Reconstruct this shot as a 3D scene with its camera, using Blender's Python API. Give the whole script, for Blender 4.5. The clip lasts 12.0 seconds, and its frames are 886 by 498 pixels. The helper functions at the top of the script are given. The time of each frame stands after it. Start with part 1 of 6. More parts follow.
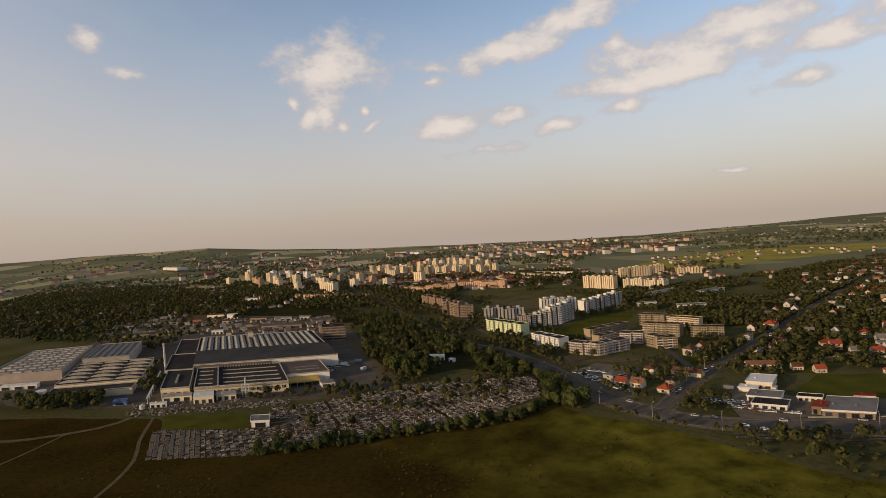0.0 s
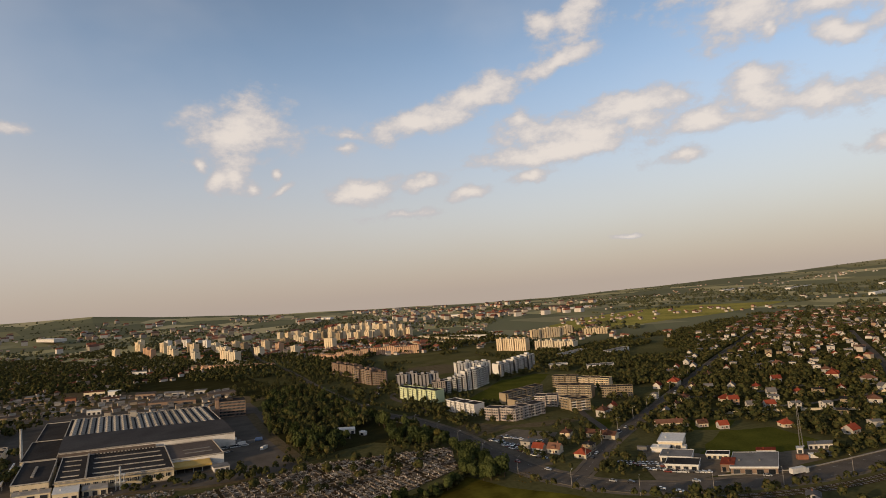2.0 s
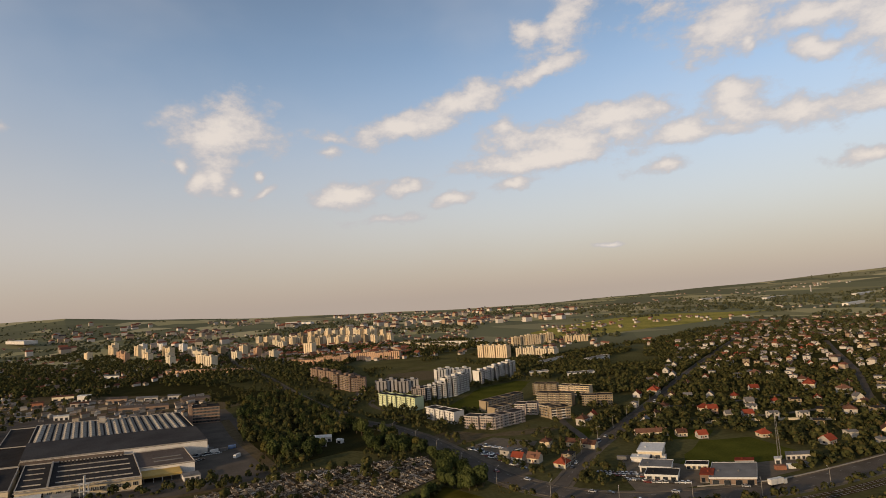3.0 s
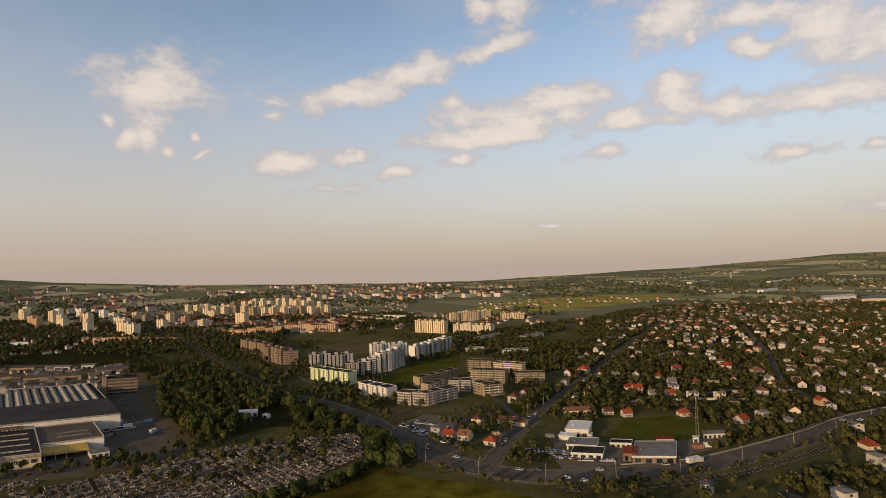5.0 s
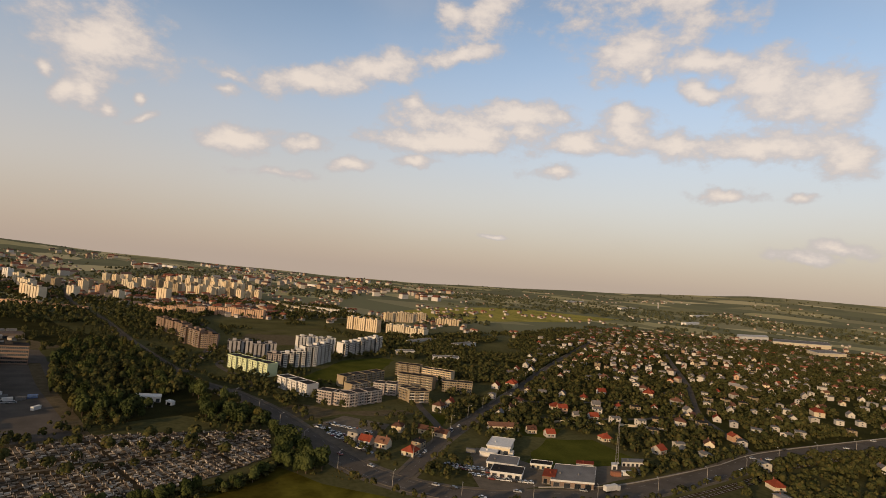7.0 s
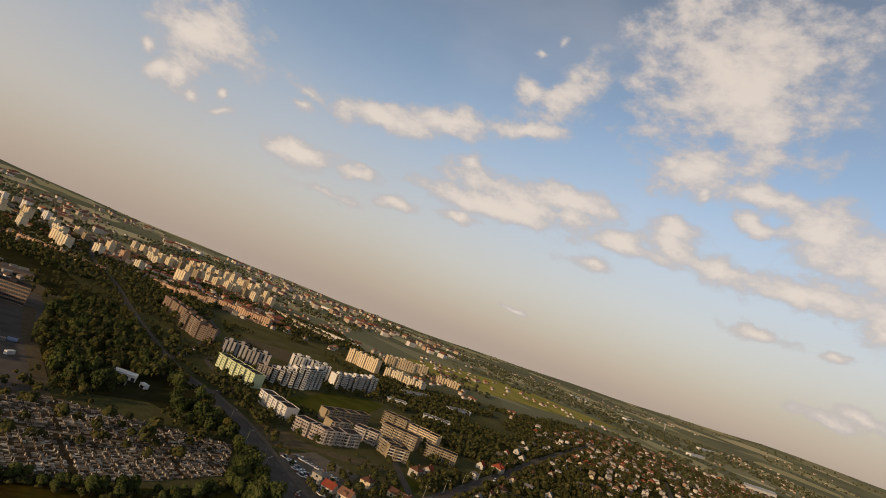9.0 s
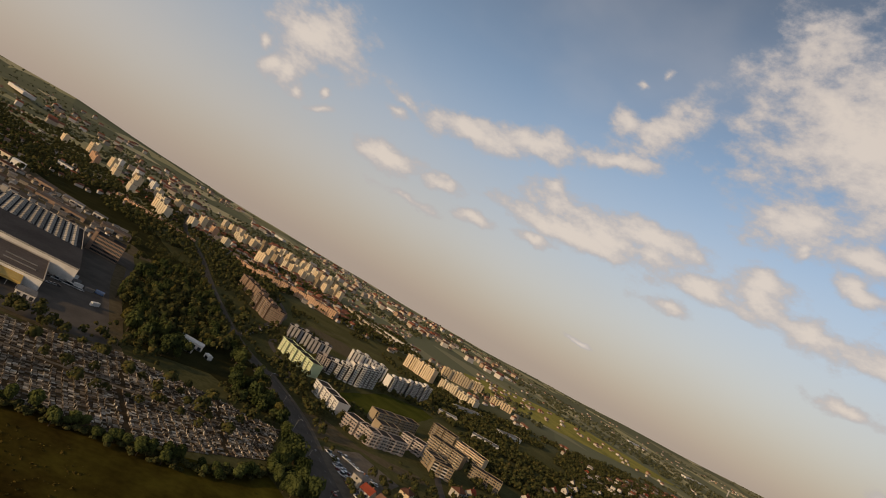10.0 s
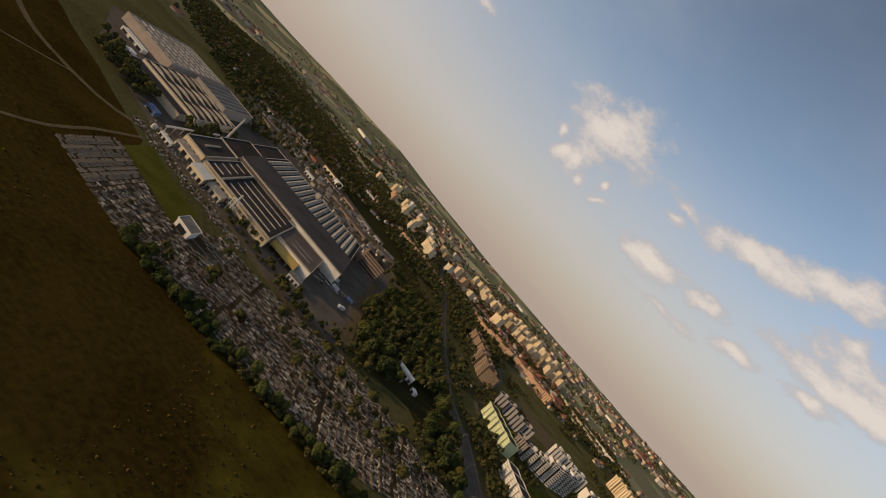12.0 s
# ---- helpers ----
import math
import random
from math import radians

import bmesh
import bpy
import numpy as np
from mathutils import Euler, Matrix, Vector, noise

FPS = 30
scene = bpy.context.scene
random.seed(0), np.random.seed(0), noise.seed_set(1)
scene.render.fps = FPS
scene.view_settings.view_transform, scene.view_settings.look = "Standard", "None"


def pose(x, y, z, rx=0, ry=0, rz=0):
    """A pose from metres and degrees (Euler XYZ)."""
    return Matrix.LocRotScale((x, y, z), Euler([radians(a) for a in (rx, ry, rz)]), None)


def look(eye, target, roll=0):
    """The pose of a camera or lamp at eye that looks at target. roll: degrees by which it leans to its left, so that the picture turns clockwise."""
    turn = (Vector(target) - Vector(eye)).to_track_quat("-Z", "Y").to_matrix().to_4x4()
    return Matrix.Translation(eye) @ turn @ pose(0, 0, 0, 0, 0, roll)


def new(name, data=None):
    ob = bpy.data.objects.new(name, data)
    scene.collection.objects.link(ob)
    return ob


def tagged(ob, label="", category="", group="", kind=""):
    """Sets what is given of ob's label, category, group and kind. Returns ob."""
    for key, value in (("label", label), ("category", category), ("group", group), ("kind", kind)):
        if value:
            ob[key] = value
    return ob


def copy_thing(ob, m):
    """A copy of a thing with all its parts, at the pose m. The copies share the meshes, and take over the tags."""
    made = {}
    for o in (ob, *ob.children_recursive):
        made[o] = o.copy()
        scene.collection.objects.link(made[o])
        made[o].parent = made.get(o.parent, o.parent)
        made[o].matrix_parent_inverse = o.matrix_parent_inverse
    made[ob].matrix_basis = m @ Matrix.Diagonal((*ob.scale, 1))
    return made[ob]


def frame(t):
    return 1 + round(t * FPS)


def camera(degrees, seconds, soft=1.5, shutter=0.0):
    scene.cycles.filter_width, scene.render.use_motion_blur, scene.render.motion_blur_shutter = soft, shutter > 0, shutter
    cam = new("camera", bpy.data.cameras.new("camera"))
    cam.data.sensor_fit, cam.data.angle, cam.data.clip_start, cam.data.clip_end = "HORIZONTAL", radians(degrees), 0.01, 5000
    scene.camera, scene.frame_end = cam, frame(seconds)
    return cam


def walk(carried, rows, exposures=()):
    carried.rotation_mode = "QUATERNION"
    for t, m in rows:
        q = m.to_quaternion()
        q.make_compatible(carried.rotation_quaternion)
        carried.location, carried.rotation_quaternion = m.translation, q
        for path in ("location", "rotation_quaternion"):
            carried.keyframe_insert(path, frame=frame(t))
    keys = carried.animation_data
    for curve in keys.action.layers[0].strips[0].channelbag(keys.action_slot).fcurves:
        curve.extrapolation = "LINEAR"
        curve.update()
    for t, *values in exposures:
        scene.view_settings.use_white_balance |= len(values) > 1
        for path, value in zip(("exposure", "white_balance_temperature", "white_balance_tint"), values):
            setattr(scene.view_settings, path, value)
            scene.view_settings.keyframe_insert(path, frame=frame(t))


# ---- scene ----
cam = camera(79.0, 12.0, 0.85)


def aim(x, y, z, yaw, pitch, roll):
    """A pose from a place, a heading clockwise from +y, a pitch up and a lean to the left, in degrees."""
    a, p = radians(yaw), radians(pitch)
    return look((x, y, z), (x + math.sin(a) * math.cos(p), y + math.cos(a) * math.cos(p), z + math.sin(p)), roll)


PATH = [
    (0.0, aim(0.00, 0.00, 115.00, 4.30, -1.40, -3.99)),
    (0.5, aim(0.43, 3.72, 114.54, 5.51, 0.61, -7.02)),
    (1.0, aim(1.06, 6.99, 114.25, 8.52, 2.22, -6.57)),
    (1.5, aim(1.89, 9.91, 114.09, 11.86, 3.44, -3.91)),
    (2.0, aim(2.88, 12.57, 114.04, 13.94, 4.72, -4.55)),
    (2.5, aim(4.03, 15.06, 114.07, 14.84, 5.25, -3.78)),
    (4.3, aim(9.25, 23.91, 114.40, 19.11, 4.17, -4.64)),
    (4.5, aim(9.91, 24.98, 114.44, 19.75, 3.85, -3.45)),
    (5.0, aim(11.63, 27.79, 114.49, 21.76, 2.19, -1.72)),
    (5.5, aim(13.44, 30.84, 114.49, 23.72, 0.51, -1.47)),
    (6.0, aim(15.31, 34.19, 114.44, 25.62, 0.14, 0.52)),
    (6.5, aim(17.23, 37.87, 114.31, 27.37, 0.85, 3.13)),
    (7.0, aim(19.21, 41.93, 114.10, 27.77, 2.55, 4.98)),
    (7.2, aim(20.01, 43.66, 113.99, 27.57, 3.11, 3.76)),
    (8.8, aim(26.61, 59.96, 112.60, 24.88, 7.55, 18.77)),
    (9.0, aim(27.46, 62.31, 112.36, 23.67, 7.77, 20.78)),
    (9.5, aim(29.57, 68.52, 111.70, 20.37, 7.53, 25.33)),
    (10.0, aim(31.69, 75.17, 110.95, 15.99, 5.95, 29.74)),
    (10.5, aim(33.83, 82.26, 110.13, 11.04, 3.68, 33.79)),
    (11.0, aim(35.96, 89.78, 109.25, 4.69, 0.83, 38.68)),
    (11.5, aim(38.10, 97.69, 108.31, -1.91, -1.48, 42.44)),
    (12.0, aim(40.24, 105.99, 107.34, -9.50, -3.27, 47.28)),
]
walk(cam, PATH, [(0.0, 0.0, 6750, 13), (2.5, 0.03, 6700, 12), (7.0, 0.03, 7050, 14), (8.9, -0.06, 7000, 13), (10.0, -0.18, 7000, 13), (11.2, -0.2, 6950, 13), (12.0, -0.08, 6900, 13)])

# ---- world, sun and exposure ----
SUN_AZ, SUN_EL = -116.0, 12.0

world = bpy.data.worlds.new("world")
world.use_nodes = True
scene.world = world
wt = world.node_tree
wt.nodes.clear()


def wnode(kind, **sets):
    n = wt.nodes.new(kind)
    for k, v in sets.items():
        if k == "operation":
            n.operation = v
        elif k == "blend_type":
            n.blend_type = v
    return n


def wlink(a, b):
    wt.links.new(a, b)


def wmath(op, a, b=None, c=None, clamp=False):
    n = wnode("ShaderNodeMath", operation=op)
    n.use_clamp = clamp
    for i, v in enumerate((a, b, c)):
        if v is None:
            continue
        if isinstance(v, (int, float)):
            n.inputs[i].default_value = v
        else:
            wlink(v, n.inputs[i])
    return n.outputs[0]


def wmix(fac, a, b):
    n = wnode("ShaderNodeMix")
    n.data_type = "RGBA"
    wlink(fac, n.inputs[0])
    for s, v in ((n.inputs[6], a), (n.inputs[7], b)):
        if isinstance(v, tuple):
            s.default_value = (*v, 1)
        else:
            wlink(v, s)
    return n.outputs[2]


def wsmooth(v, lo, hi):
    n = wnode("ShaderNodeMapRange")
    n.interpolation_type = "SMOOTHSTEP"
    wlink(v, n.inputs[0])
    n.inputs[1].default_value, n.inputs[2].default_value = lo, hi
    return n.outputs[0]


sky = wnode("ShaderNodeTexSky")
sky.sky_type = "NISHITA"
sky.sun_disc = False
sky.sun_elevation = radians(SUN_EL)
sky.sun_rotation = radians(SUN_AZ)
sky.altitude = 300
sky.air_density, sky.dust_density, sky.ozone_density = 1.0, 1.4, 1.5
coord = wnode("ShaderNodeTexCoord")
true_way = coord.outputs["Generated"]
# the clouds' outlines are frayed by shifting each direction a little
fray = wnode("ShaderNodeTexNoise")
fray.inputs["Scale"].default_value, fray.inputs["Detail"].default_value, fray.inputs["Roughness"].default_value = 7, 6, 0.6
wlink(true_way, fray.inputs["Vector"])
shift = wnode("ShaderNodeVectorMath", operation="MULTIPLY_ADD")
wlink(fray.outputs["Color"], shift.inputs[0])
shift.inputs[1].default_value, shift.inputs[2].default_value = (0.06, 0.06, 0.045), (-0.03, -0.03, -0.0225)
moved = wnode("ShaderNodeVectorMath", operation="ADD")
wlink(true_way, moved.inputs[0])
wlink(shift.outputs[0], moved.inputs[1])
way = moved.outputs[0]
sep = wnode("ShaderNodeSeparateXYZ")
wlink(true_way, sep.inputs[0])
height = sep.outputs[2]

# how near each direction is to the heart of a cloud: 0 at the heart, 1 at its rim
nearest = None


def cloud(az, el, w, h, tilt=0.0, solid=1.0):
    """One cloud: heading, height over the horizon, half width, half height and tilt in degrees; a thin one is less solid."""
    global nearest
    a, e = radians(az), radians(el)
    m = Matrix.Rotation(-a, 3, "Z") @ Matrix.Rotation(e, 3, "X") @ Matrix.Rotation(radians(tilt), 3, "Y")
    n = wnode("ShaderNodeMapping")
    n.vector_type = "TEXTURE"
    wlink(way, n.inputs[0])
    n.inputs[1].default_value = (math.sin(a) * math.cos(e), math.cos(a) * math.cos(e), math.sin(e))
    n.inputs[2].default_value = m.to_euler()
    n.inputs[3].default_value = (radians(w) * 1.35, 0.6, radians(h) * 1.6)
    g = wnode("ShaderNodeVectorMath", operation="LENGTH")
    wlink(n.outputs[0], g.inputs[0])
    d = wmath("ADD", g.outputs["Value"], 1 - solid)
    nearest = d if nearest is None else wmath("SMOOTH_MIN", nearest, d, 0.25)


cloud(-6.5, 17.6, 4.1, 2.32, -13, 1.08)
cloud(-6.4, 18.6, 2.2, 1.54, -12, 1.05)
cloud(-7.0, 13.2, 1.5, 1.75, 4, 0.91)
cloud(-8.3, 13.0, 0.8, 0.92, 32, 1.10)
cloud(-5.5, 11.9, 0.9, 0.70, 8, 1.05)
cloud(-2.4, 11.6, 1.6, 0.40, -18, 0.99)
cloud(-2.7, 13.3, 0.5, 0.45, -8, 1.04)
cloud(4.4, 16.0, 2.1, 0.73, 0, 0.89)
cloud(6.0, 11.3, 2.7, 0.92, -9, 1.23)
cloud(12.6, 11.6, 2.1, 0.73, -8, 0.93)
cloud(17.4, 10.5, 2.4, 0.63, -6, 1.03)
cloud(24.0, 11.5, 2.2, 0.52, -5, 1.05)
cloud(12.4, 18.0, 4.2, 1.00, -8, 1.23)
cloud(19.3, 20.3, 3.8, 1.10, -16, 1.18)
cloud(27.4, 22.4, 2.9, 0.62, -8, 1.13)
cloud(25.7, 16.3, 4.2, 1.11, -0, 1.01)
cloud(27.2, 13.8, 5.5, 0.80, -2, 1.33)
cloud(23.4, 17.6, 1.2, 1.21, 8, 0.94)
cloud(34.4, 16.7, 5.8, 1.10, -3, 1.03)
cloud(35.4, 15.1, 3.4, 0.89, -3, 1.03)
cloud(38.9, 11.3, 2.8, 0.79, -4, 0.87)
cloud(41.1, 14.3, 4.3, 0.88, 2, 1.13)
cloud(45.4, 16.8, 2.7, 0.95, -5, 1.11)
cloud(49.9, 14.4, 3.7, 1.02, 12, 1.15)
cloud(58.5, 14.1, 3.7, 1.05, 6, 1.23)
cloud(64.4, 13.1, 2.1, 1.34, 31, 1.13)
cloud(55.5, 9.6, 3.0, 0.56, 2, 0.97)
cloud(61.0, 9.3, 1.2, 0.43, 2, 0.94)
cloud(61.7, 4.2, 3.3, 0.67, 10, 0.86)
cloud(64.4, 5.0, 2.6, 0.65, 6, 0.80)
cloud(44.8, 22.7, 3.6, 1.47, 4, 1.06)
cloud(47.3, 21.5, 0.8, 0.62, 15, 1.04)
cloud(52.7, 19.8, 1.9, 0.90, 28, 1.05)
cloud(54.0, 21.9, 4.4, 1.09, 12, 0.97)
cloud(62.5, 18.0, 3.8, 2.38, 16, 1.04)
cloud(33.3, 4.5, 1.8, 0.24, 0, 0.72)
cloud(9.6, 8.6, 4.3, 0.45, -2, 0.75)
cloud(47.1, 31.7, 8.0, 5.71, 9, 1.04)
cloud(42.2, 37.1, 2.7, 2.08, -11, 0.97)
cloud(46.9, 23.4, 4.5, 2.31, -3, 1.04)
cloud(52.3, 20.0, 1.4, 1.09, 5, 1.03)
cloud(47.7, 21.0, 0.6, 0.52, -18, 0.99)
cloud(58.1, 19.7, 2.9, 2.46, 24, 0.99)
cloud(31.1, 26.7, 4.5, 2.10, -36, 0.93)
cloud(26.7, 26.1, 2.0, 1.07, 16, 0.89)
cloud(27.8, 31.8, 0.6, 0.62, -25, 0.62)
cloud(-10.0, 14.3, 0.6, 0.78, -35, 0.99)
cloud(45.2, 15.8, 2.5, 1.41, -14, 1.03)
cloud(-27.8, 19.1, 1.3, 0.76, 34, 0.97)
cloud(-24.8, 16.7, 1.6, 0.49, 4, 0.84)
cloud(31.3, 15.1, 6.9, 1.49, 6, 0.99)
cloud(26.0, 30.0, 0.7, 0.43, 11, 0.60)
cloud(4.6, 17.4, 2.9, 0.67, 14, 0.81)

# ragged edges
flat = wnode("ShaderNodeVectorMath", operation="MULTIPLY")
wlink(true_way, flat.inputs[0])
flat.inputs[1].default_value = (1, 1, 1.7)
puff = wnode("ShaderNodeTexNoise")
puff.inputs["Scale"].default_value, puff.inputs["Detail"].default_value, puff.inputs["Roughness"].default_value = 17.0, 9, 0.62
wlink(flat.outputs[0], puff.inputs["Vector"])
edge = wmath("ADD", wmath("SUBTRACT", 1.12, nearest), wmath("MULTIPLY", wmath("SUBTRACT", puff.outputs[0], 0.5), 2.3))
cover = wsmooth(edge, 0.05, 0.72)
core = wsmooth(edge, 0.3, 1.2)
lit = wmix(core, (5.0, 4.9, 5.1), (7.8, 7.15, 6.5))
# thin high haze over all, thicker and warmer towards the horizon
veil = wnode("ShaderNodeTexNoise")
veil.inputs["Scale"].default_value, veil.inputs["Detail"].default_value = 3.0, 4
wlink(flat.outputs[0], veil.inputs["Vector"])
low = wmath("SUBTRACT", 1.0, wsmooth(wmath("ADD", height, wmath("MULTIPLY", wmath("SUBTRACT", veil.outputs[0], 0.5), 0.10)), -0.02, 0.44))
gain = wnode("ShaderNodeVectorMath", operation="SCALE")
wlink(sky.outputs[0], gain.inputs[0])
wlink(wmath("SUBTRACT", 2.05, wmath("MULTIPLY", wsmooth(height, 0.30, 0.95), 1.45)), gain.inputs[3])
blue = wmix(wmath("ADD", 0.06, wmath("MULTIPLY", wsmooth(veil.outputs[0], 0.35, 0.8), 0.22)), gain.outputs[0], (6.0, 5.9, 6.0))
toward = wnode("ShaderNodeVectorMath", operation="DOT_PRODUCT")
wlink(true_way, toward.inputs[0])
toward.inputs[1].default_value = (math.sin(radians(SUN_AZ)), math.cos(radians(SUN_AZ)), 0.2)
glow = wmath("MULTIPLY", wsmooth(toward.outputs["Value"], -0.25, 0.85), wmath("SUBTRACT", 1.0, wsmooth(height, 0.1, 0.65)))
blue = wmix(wmath("MULTIPLY", glow, 0.75), blue, (7.0, 6.05, 5.2))
haze = wmix(wsmooth(height, 0.0, 0.16), (4.45, 3.7, 3.2), (5.5, 4.75, 4.25))
hazy = wmix(wmath("MULTIPLY", low, 0.9), blue, haze)
full = wmix(wmath("MULTIPLY", cover, 0.9), hazy, lit)
back = wnode("ShaderNodeBackground")
back.inputs[1].default_value = 0.1
wlink(full, back.inputs[0])
out = wnode("ShaderNodeOutputWorld")
wlink(back.outputs[0], out.inputs[0])

sun = new("sun", bpy.data.lights.new("sun", "SUN"))
sun.data.energy, sun.data.angle, sun.data.color = 3.25, radians(0.6), (1.0, 0.73, 0.43)
sx, sy = math.sin(radians(SUN_AZ)), math.cos(radians(SUN_AZ))
sun.matrix_world = look((sx * 300, sy * 300, 300 * math.tan(radians(SUN_EL))), (0, 0, 0))


# ---- materials ----
def material(name, dark, light, scale=0.5, rough=0.85, bump=0.0, fine=8.0, vary=0.0, metal=0.0, island=0.0, coat=0.0):
    """A surface between two colours: broad stains and fine grain, in metres; vary shifts it from thing to thing, island from piece to piece."""
    m = bpy.data.materials.new(name)
    m.use_nodes = True
    nt = m.node_tree
    b = nt.nodes["Principled BSDF"]
    b.inputs["Roughness"].default_value, b.inputs["Metallic"].default_value = rough, metal
    b.inputs["Specular IOR Level"].default_value = 0.5 if rough < 0.5 else 0.1 if rough < 0.8 else 0.0
    b.inputs["Coat Weight"].default_value = coat
    tc = nt.nodes.new("ShaderNodeTexCoord")
    big, small = nt.nodes.new("ShaderNodeTexNoise"), nt.nodes.new("ShaderNodeTexNoise")
    big.inputs["Scale"].default_value, big.inputs["Detail"].default_value = scale, 5
    small.inputs["Scale"].default_value, small.inputs["Detail"].default_value = scale * fine, 3
    for n in (big, small):
        nt.links.new(tc.outputs["Object"], n.inputs["Vector"])
    mix = nt.nodes.new("ShaderNodeMath")
    mix.operation = "MULTIPLY_ADD"
    nt.links.new(small.outputs[0], mix.inputs[0])
    mix.inputs[1].default_value = 0.45
    half = nt.nodes.new("ShaderNodeMath")
    half.operation = "MULTIPLY"
    half.inputs[1].default_value = 0.55
    nt.links.new(big.outputs[0], half.inputs[0])
    nt.links.new(half.outputs[0], mix.inputs[2])
    last = mix.outputs[0]
    for amount, kind in ((vary, "ShaderNodeObjectInfo"), (island, "ShaderNodeNewGeometry")):
        if amount:
            r = nt.nodes.new(kind)
            s = nt.nodes.new("ShaderNodeMath")
            s.operation = "MULTIPLY_ADD"
            nt.links.new(r.outputs["Random" if vary and kind == "ShaderNodeObjectInfo" else "Random Per Island"], s.inputs[0])
            s.inputs[1].default_value = amount
            a = nt.nodes.new("ShaderNodeMath")
            a.operation = "SUBTRACT"
            a.inputs[1].default_value = amount / 2
            nt.links.new(last, s.inputs[2])
            nt.links.new(s.outputs[0], a.inputs[0])
            last = a.outputs[0]
    ramp = nt.nodes.new("ShaderNodeValToRGB")
    ramp.color_ramp.elements[0].position, ramp.color_ramp.elements[1].position = 0.3, 0.7
    ramp.color_ramp.elements[0].color, ramp.color_ramp.elements[1].color = (*dark, 1), (*light, 1)
    nt.links.new(last, ramp.inputs[0])
    nt.links.new(ramp.outputs[0], b.inputs["Base Color"])
    if bump:
        k = nt.nodes.new("ShaderNodeBump")
        k.inputs["Strength"].default_value, k.inputs["Distance"].default_value = 0.7, bump
        nt.links.new(small.outputs[0], k.inputs["Height"])
        nt.links.new(k.outputs[0], b.inputs["Normal"])
    return m


def pieces(name, stops, rough=0.85):
    """A surface whose colour changes from piece to piece of one mesh, out of a few colours."""
    m = material(name, (0.1, 0.1, 0.1), (0.2, 0.2, 0.2), 0.3, rough)
    nt = m.node_tree
    b = nt.nodes["Principled BSDF"]
    g, ramp = nt.nodes.new("ShaderNodeNewGeometry"), nt.nodes.new("ShaderNodeValToRGB")
    nt.links.new(g.outputs["Random Per Island"], ramp.inputs[0])
    e = ramp.color_ramp.elements
    while len(e) < len(stops):
        e.new(0.5)
    for i, c in enumerate(stops):
        e[i].position, e[i].color = i / (len(stops) - 1), (*c, 1)
    mul = nt.nodes.new("ShaderNodeMix")
    mul.data_type, mul.blend_type = "RGBA", "MULTIPLY"
    mul.inputs[0].default_value = 0.5
    n = nt.nodes.new("ShaderNodeTexNoise")
    n.inputs["Scale"].default_value = 0.9
    tc = nt.nodes.new("ShaderNodeTexCoord")
    nt.links.new(tc.outputs["Object"], n.inputs["Vector"])
    nt.links.new(ramp.outputs[0], mul.inputs[6])
    nt.links.new(n.outputs[0], mul.inputs[7])
    nt.links.new(mul.outputs[2], b.inputs["Base Color"])
    return m


# Browns darker than dry grass: the cloud shade over the meadow is painted in.
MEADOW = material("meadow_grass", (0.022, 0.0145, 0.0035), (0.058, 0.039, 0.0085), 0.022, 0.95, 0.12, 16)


def meadow_material():
    """Dry brown grass with cloud shade put into its dark colour, turning greener and, as if lit, brighter towards the
    eastern end.
    """
    m = MEADOW
    nt = m.node_tree
    b = nt.nodes["Principled BSDF"]
    dry = b.inputs["Base Color"].links[0].from_socket
    grain = [n for n in nt.nodes if n.type == "TEX_NOISE"][0]
    first = [n for n in nt.nodes if n.type == "VALTORGB"][0].color_ramp.elements
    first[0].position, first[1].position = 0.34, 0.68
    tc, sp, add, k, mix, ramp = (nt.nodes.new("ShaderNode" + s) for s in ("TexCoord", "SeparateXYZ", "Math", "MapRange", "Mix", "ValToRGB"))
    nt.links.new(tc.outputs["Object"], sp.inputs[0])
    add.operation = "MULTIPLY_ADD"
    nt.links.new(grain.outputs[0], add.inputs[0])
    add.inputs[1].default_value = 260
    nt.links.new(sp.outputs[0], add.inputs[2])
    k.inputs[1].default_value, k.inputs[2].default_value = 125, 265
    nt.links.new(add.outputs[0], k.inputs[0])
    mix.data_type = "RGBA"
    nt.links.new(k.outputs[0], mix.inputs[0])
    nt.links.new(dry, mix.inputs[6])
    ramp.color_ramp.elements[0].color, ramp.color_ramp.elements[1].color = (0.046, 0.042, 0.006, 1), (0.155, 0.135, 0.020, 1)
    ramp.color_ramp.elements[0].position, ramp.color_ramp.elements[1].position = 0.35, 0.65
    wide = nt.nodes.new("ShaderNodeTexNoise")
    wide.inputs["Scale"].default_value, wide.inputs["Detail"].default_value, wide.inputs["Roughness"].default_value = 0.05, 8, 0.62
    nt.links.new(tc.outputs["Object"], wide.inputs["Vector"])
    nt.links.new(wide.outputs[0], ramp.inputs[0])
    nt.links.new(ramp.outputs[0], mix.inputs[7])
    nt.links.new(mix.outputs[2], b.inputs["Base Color"])


